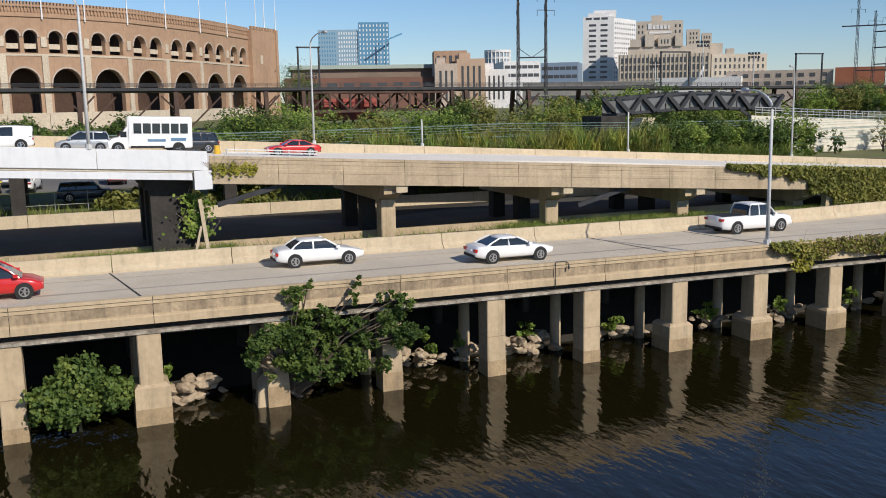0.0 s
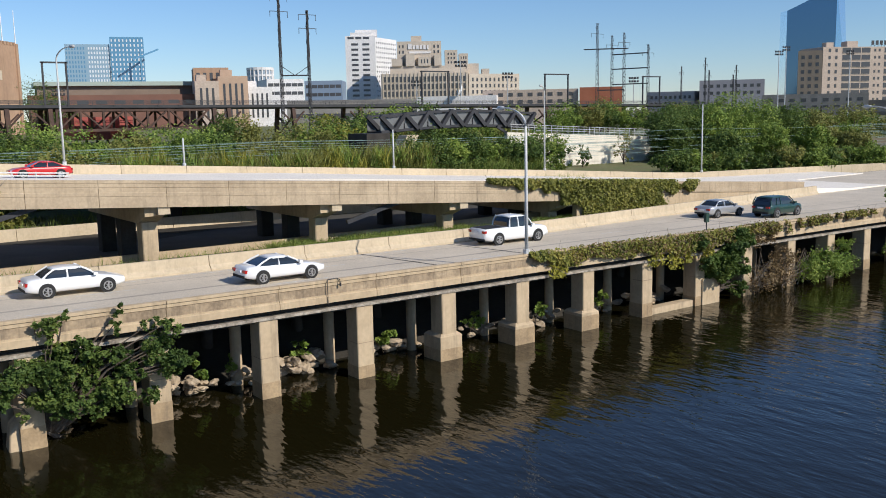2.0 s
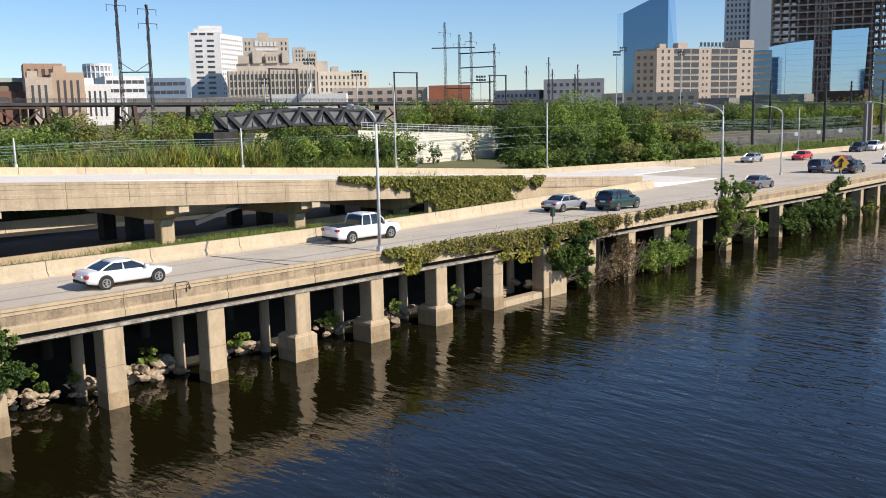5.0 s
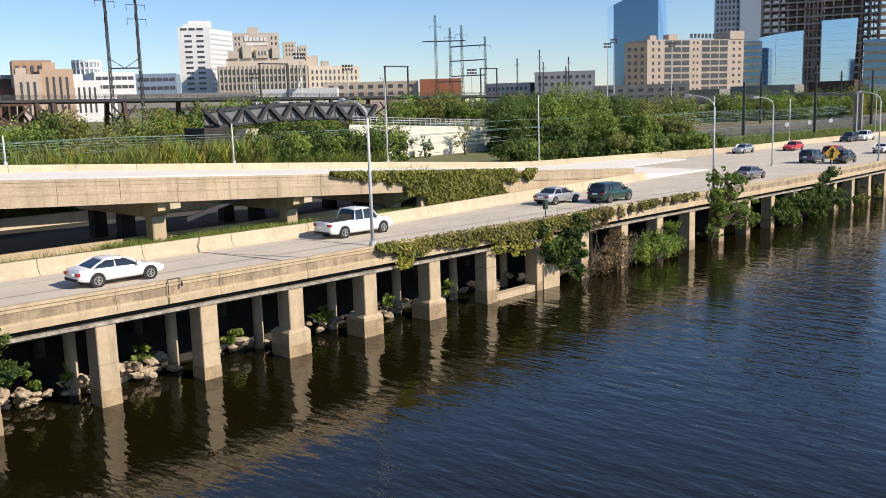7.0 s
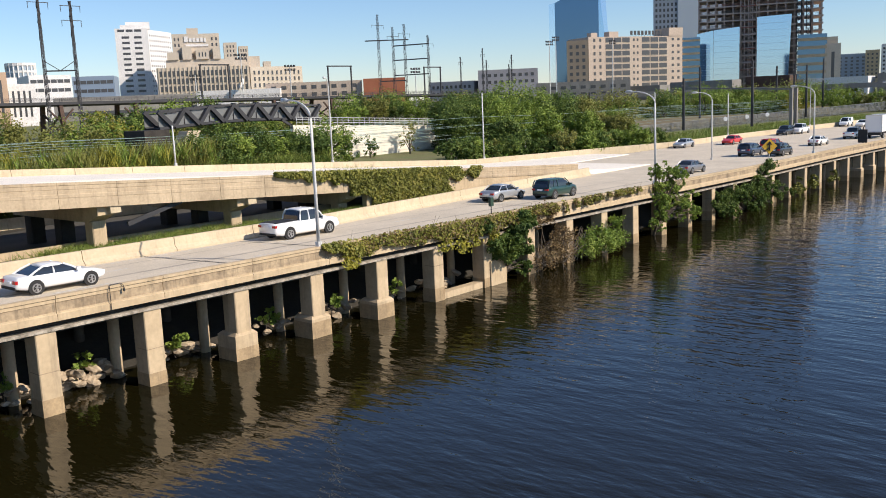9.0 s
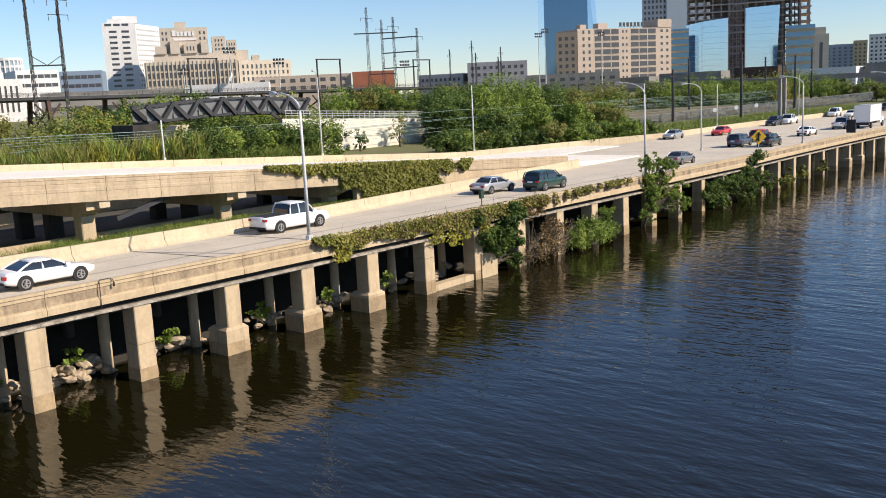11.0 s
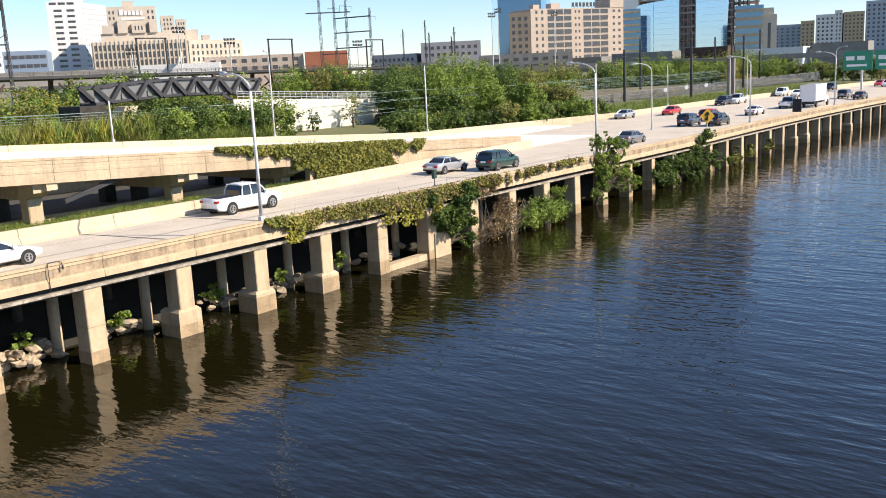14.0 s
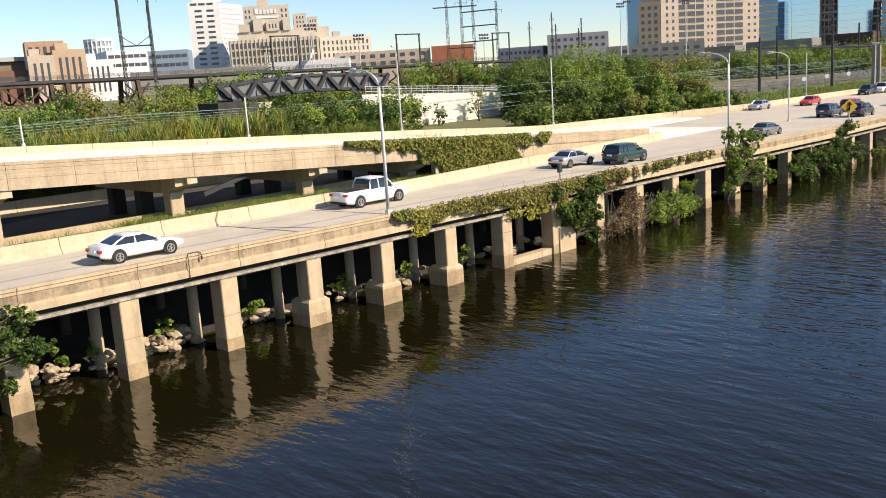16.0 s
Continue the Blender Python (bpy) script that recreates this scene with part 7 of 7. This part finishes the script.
on_low("hatch", "red", "red compact hatchback with a black roof driving on the lower road", -3.7, 44.9, roof="dark")
on_low("sedan", "white", "white four-door sedan driving on the lower road", 11.8, 47.4)
on_low("coupe", "white", "white two-door coupe with dark windows driving on the lower road", 21.6, 44.2)
on_low("pickup", "white", "white crew-cab pickup driving beside the barrier", 40.5, 47.4, name="pickup_truck")
on_low("suv", "green", "dark green wagon driving on the lower road", 67.7, 44.8)
on_low("sedan", "silver", "silver-blue sedan driving beside the barrier", 64.0, 47.8)
on_low("sedan", "grey", "dark grey sedan driving on the lower road", 94.8, 44.9)
on_low("suv", "blue", "dark blue sport utility car in the far traffic", 120.5, 48.6)
on_low("suv", "dark", "black sport utility car in the far traffic", 121.0, 44.8)
on_low("suv", "red", "red sport utility car in the far traffic", 130.0, 49.5)
on_low("sedan", "white", "white sedan in the far traffic", 142.0, 47.4)
on_low("pickup", "white", "white pickup in the far traffic", 159.0, 48.2, name="pickup_truck")
on_low("sedan", "dark", "dark sedan in the far traffic", 184.0, 44.5)
on_low("suv", "grey", "grey sport utility car in the far traffic", 188.0, 48.5)
on_low("sedan", "silver", "silver sedan in the far traffic", 213.0, 46.0)
for x, y, kind, paint, lab in ((136.0, 66.0, "sedan", "silver", "silver sedan in the oncoming lanes"), (144.5, 62.0, "sedan", "red", "red sedan in the oncoming lanes"), (176.0, 64.0, "pickup", "white", "white pickup in the oncoming lanes"), (171.0, 64.6, "suv", "dark", "dark car in the oncoming lanes"),
                               (203.0, 66.5, "van", "white", "white van in the oncoming lanes"), (200.0, 62.0, "sedan", "white", "white sedan in the oncoming lanes"), (228.0, 66.0, "suv", "dark", "black car in the oncoming lanes"), (246.0, 62, "sedan", "red", "red-orange car in the oncoming lanes"), (240.0, 58, "suv", "white", "white car in the oncoming lanes")):
    on_low(kind, paint, lab, x, y, 180, name="pickup_truck" if kind == "pickup" else "van" if kind == "van" else "car")


for x, y, kind, paint, lab in ((17.6, 78.0, "coupe", "red", "low red sports car driving on the ramp"), (0.95, 78.5, "hatch", "silver", "silver hatchback driving on the ramp"),
                               (9.5, 81.4, "suv", "dark", "dark sport utility car behind the minibus"), (-4.8, 78.5, "van", "white", "white delivery van on the ramp")):
    car("van" if kind == "van" else "car", kind, paint, lab, x, y, second_road(x) + 0.02, 180, -1.8)
for x, y, kind, paint, turn, lab in ((-4.0, 94, "suv", "white", 80, "white car parked in the lot behind the ramp"), (-7.2, 92, "hatch", "yellow", 85, "yellow-green car parked in the lot behind the ramp"), (-5.8, 99, "sedan", "grey", 85, "grey car parked in the lot behind the ramp"), (1.0, 84.0, "suv", "blue", 0, "dark blue car parked by the fence"), (4.0, 97, "van", "red", 90, "red van parked in the lot behind the ramp"), (9.0, 99, "sedan", "silver", 80, "silver car parked in the lot behind the ramp"), (12.5, 99, "suv", "white", 80, "white car parked behind the hedge")):
    car("van" if kind == "van" else "car", kind, paint, lab, x, y, 5.02 + (y - 84) * 0.028, turn)

# minibus on the ramp span
bus = thing("minibus", "white shuttle minibus with dark windows and a cut-off nose", "bus")
W = 2.3
bm = bmesh.new()
box(bm, -3.1, 1.9, -W / 2, W / 2, 0.45, 2.95)
bmesh.ops.bevel(bm, geom=bm.edges[:], offset=0.09, segments=2, affect="EDGES")
part("body", bm, PAINTS["white"], bus)
bm = bmesh.new()
pts = [(1.85, 0.4), (3.35, 0.42), (3.4, 0.95), (3.05, 1.2), (2.6, 1.3), (1.95, 2.15), (1.85, 2.15)]
a = [bm.verts.new((x, -W / 2 + 0.12, z)) for x, z in pts]
b = [bm.verts.new((x, W / 2 - 0.12, z)) for x, z in pts]
for i in range(len(pts)):
    j = (i + 1) % len(pts)
    bm.faces.new((a[i], b[i], b[j], a[j]))
bm.faces.new(a), bm.faces.new(b[::-1])
part("cab", bm, PAINTS["white"], bus)
for s in (-1, 1):
    for k in range(6):
        bm = bmesh.new()
        box(bm, -2.75 + 0.72 * k, -2.15 + 0.72 * k, s * (W / 2 - 0.02), s * (W / 2 + 0.015), 1.6, 2.4)
        part("window", bm, CAR_GLASS, bus)
    bm = bmesh.new()
    box(bm, 1.98, 2.45, s * (W / 2 - 0.13), s * (W / 2 - 0.1), 1.3, 1.75)
    part("cab_window", bm, CAR_GLASS, bus)
    bm = bmesh.new()
    for xa, xb, z0, z1 in ((-1.0, 0.4, 0.95, 1.15), (-2.6, -1.4, 1.0, 1.25)):
        box(bm, xa, xb, s * (W / 2 - 0.02), s * (W / 2 + 0.012), z0, z1)
    part("side_stripe", bm, plain("blue_livery", (0.12, 0.22, 0.34), 0.4) if s > 0 else GREEN_ROOF, bus)
bm = bmesh.new()
v = [bm.verts.new(p) for p in ((2.63, -0.95, 1.33), (2.63, 0.95, 1.33), (2.05, 0.95, 2.1), (2.05, -0.95, 2.1))]
bm.faces.new(v)
part("windscreen", bm, CAR_GLASS, bus)
for x in (-2.0, 2.65):
    for s in (-1, 1):
        wheel(bus, x, s * (W / 2 - 0.14), 0.4)
for s in (-1, 1):
    for x in (-2.0, 2.65):
        bm = bmesh.new()
        tube(bm, [(x, s * (W / 2 - 0.2), 0.42), (x, s * (W / 2 + 0.006 - (0.11 if x > 2 else 0)), 0.42)], 0.5, 18)
        part("wheel_arch", bm, TYRE, bus, "dark wheel arch")
    bm = bmesh.new()
    box(bm, -0.9, 1.7, s * (W / 2 - 0.05), s * (W / 2 + 0.01), 0.42, 0.62)
    part("skirt", bm, BLACK, bus, "black lower skirt")
    bm = bmesh.new()
    box(bm, 3.3, 3.42, s * 0.55, s * 0.95, 0.75, 0.95)
    part("headlight", bm, HEADLIGHT, bus)
bm = bmesh.new()
box(bm, 3.3, 3.43, -0.5, 0.5, 0.62, 0.98)
part("grille", bm, BLACK, bus, "black front grille")
bm = bmesh.new()
box(bm, 3.25, 3.5, -1.0, 1.0, 0.36, 0.55)
part("bumper", bm, GALV, bus, "grey front bumper")
bus.matrix_world = pose(6.15, 78.6, second_road(6.15) + 0.02, 0, -1.8, 180)

# box truck in the far traffic
def box_truck(x, y, z, turn):
    e = thing("box_truck", "white box truck with a plain tall cargo body", "truck")
    bm = bmesh.new()
    box(bm, -4.2, 2.3, -1.22, 1.22, 1.05, 3.75)
    bmesh.ops.bevel(bm, geom=bm.edges[:], offset=0.04, segments=1, affect="EDGES")
    part("cargo_box", bm, PAINTS["white"], e)
    for s in (-1, 1):
        for xx in (-4.2, 2.3):
            bm = bmesh.new()
            beam(bm, (xx, s * 1.22, 1.05), (xx, s * 1.22, 3.75), 0.09)
            part("corner_trim", bm, GALV, e)
    for zz in (1.05, 3.75):
        bm = bmesh.new()
        beam(bm, (-4.22, -1.22, zz), (-4.22, 1.22, zz), 0.1)
        part("rear_trim", bm, GALV, e)
    bm = bmesh.new()
    box(bm, 0.9, 1.7, -1.235, -1.215, 1.2, 3.3)
    part("side_door", bm, STEEL_WHITE, e)
    bm = bmesh.new()
    box(bm, -4.1, 4.4, -0.5, 0.5, 0.6, 0.95)
    box(bm, -4.3, -3.6, -1.1, 1.1, 0.55, 0.95)
    part("chassis", bm, BLACK, e)
    bm = bmesh.new()
    pts = [(2.45, 0.6), (4.6, 0.6), (4.65, 1.2), (4.4, 1.55), (3.6, 1.65), (3.25, 2.5), (2.45, 2.55)]
    a = [bm.verts.new((q, -1.0, r)) for q, r in pts]
    b = [bm.verts.new((q, 1.0, r)) for q, r in pts]
    for i in range(len(pts)):
        j = (i + 1) % len(pts)
        bm.faces.new((a[i], b[i], b[j], a[j]))
    bm.faces.new(a), bm.faces.new(b[::-1])
    part("cab", bm, PAINTS["white"], e)
    for s in (-1, 1):
        bm = bmesh.new()
        box(bm, 2.75, 3.35, s * 0.99, s * 1.02, 1.6, 2.3)
        part("cab_window", bm, CAR_GLASS, e)
    for xx in (-2.7, 3.9):
        for s in (-1, 1):
            wheel(e, xx, s * 0.98, 0.48, 0.3)
    e.matrix_world = pose(x, y, z, 0, 0, turn)
    return e


box_truck(162.0, 45.0 + bend(162), low_road(162) + 0.005, 0)

# a brick and panel hut roofline behind the ramp, and the parking fence
bm = bmesh.new()
for k in range(12):
    x = -14 + 2.5 * k
    tube(bm, [(x, 80, 4.4), (x, 80, 6.3)], 0.04, 5)
for zz in (5.2, 6.2):
    tube(bm, [(-14, 80, zz), (13.5, 80, zz)], 0.03, 5)
tagged(part("lot_fence", bm, FENCE), "thin grey post and rail fence beside the parking lot", "fence", kind="structure")
bm = bmesh.new()
v = [bm.verts.new(p) for p in ((-40, 81, 4.85), (16, 81, 4.85), (16, 104, 5.62), (-40, 104, 5.62))]
bm.faces.new(v)
tagged(part("parking_lot", bm, ASPHALT_OLD), "dark grey asphalt parking lot behind the ramp", "pavement", kind="structure")
for k in range(9):
    x = 2.5 + 1.6 * k
    plant("shrub", "olive hedge bush along the parking lot", "shrub", (x, 78.5, 4.4), [(x, 78.5, 5.4, 1.1, 0.7, 0.8), (x + 0.5, 78.6, 5.9, 0.7, 0.5, 0.5)], 420, 0.25, LEAF_OLIVE, 700 + k, 0.05, group="lot hedge")
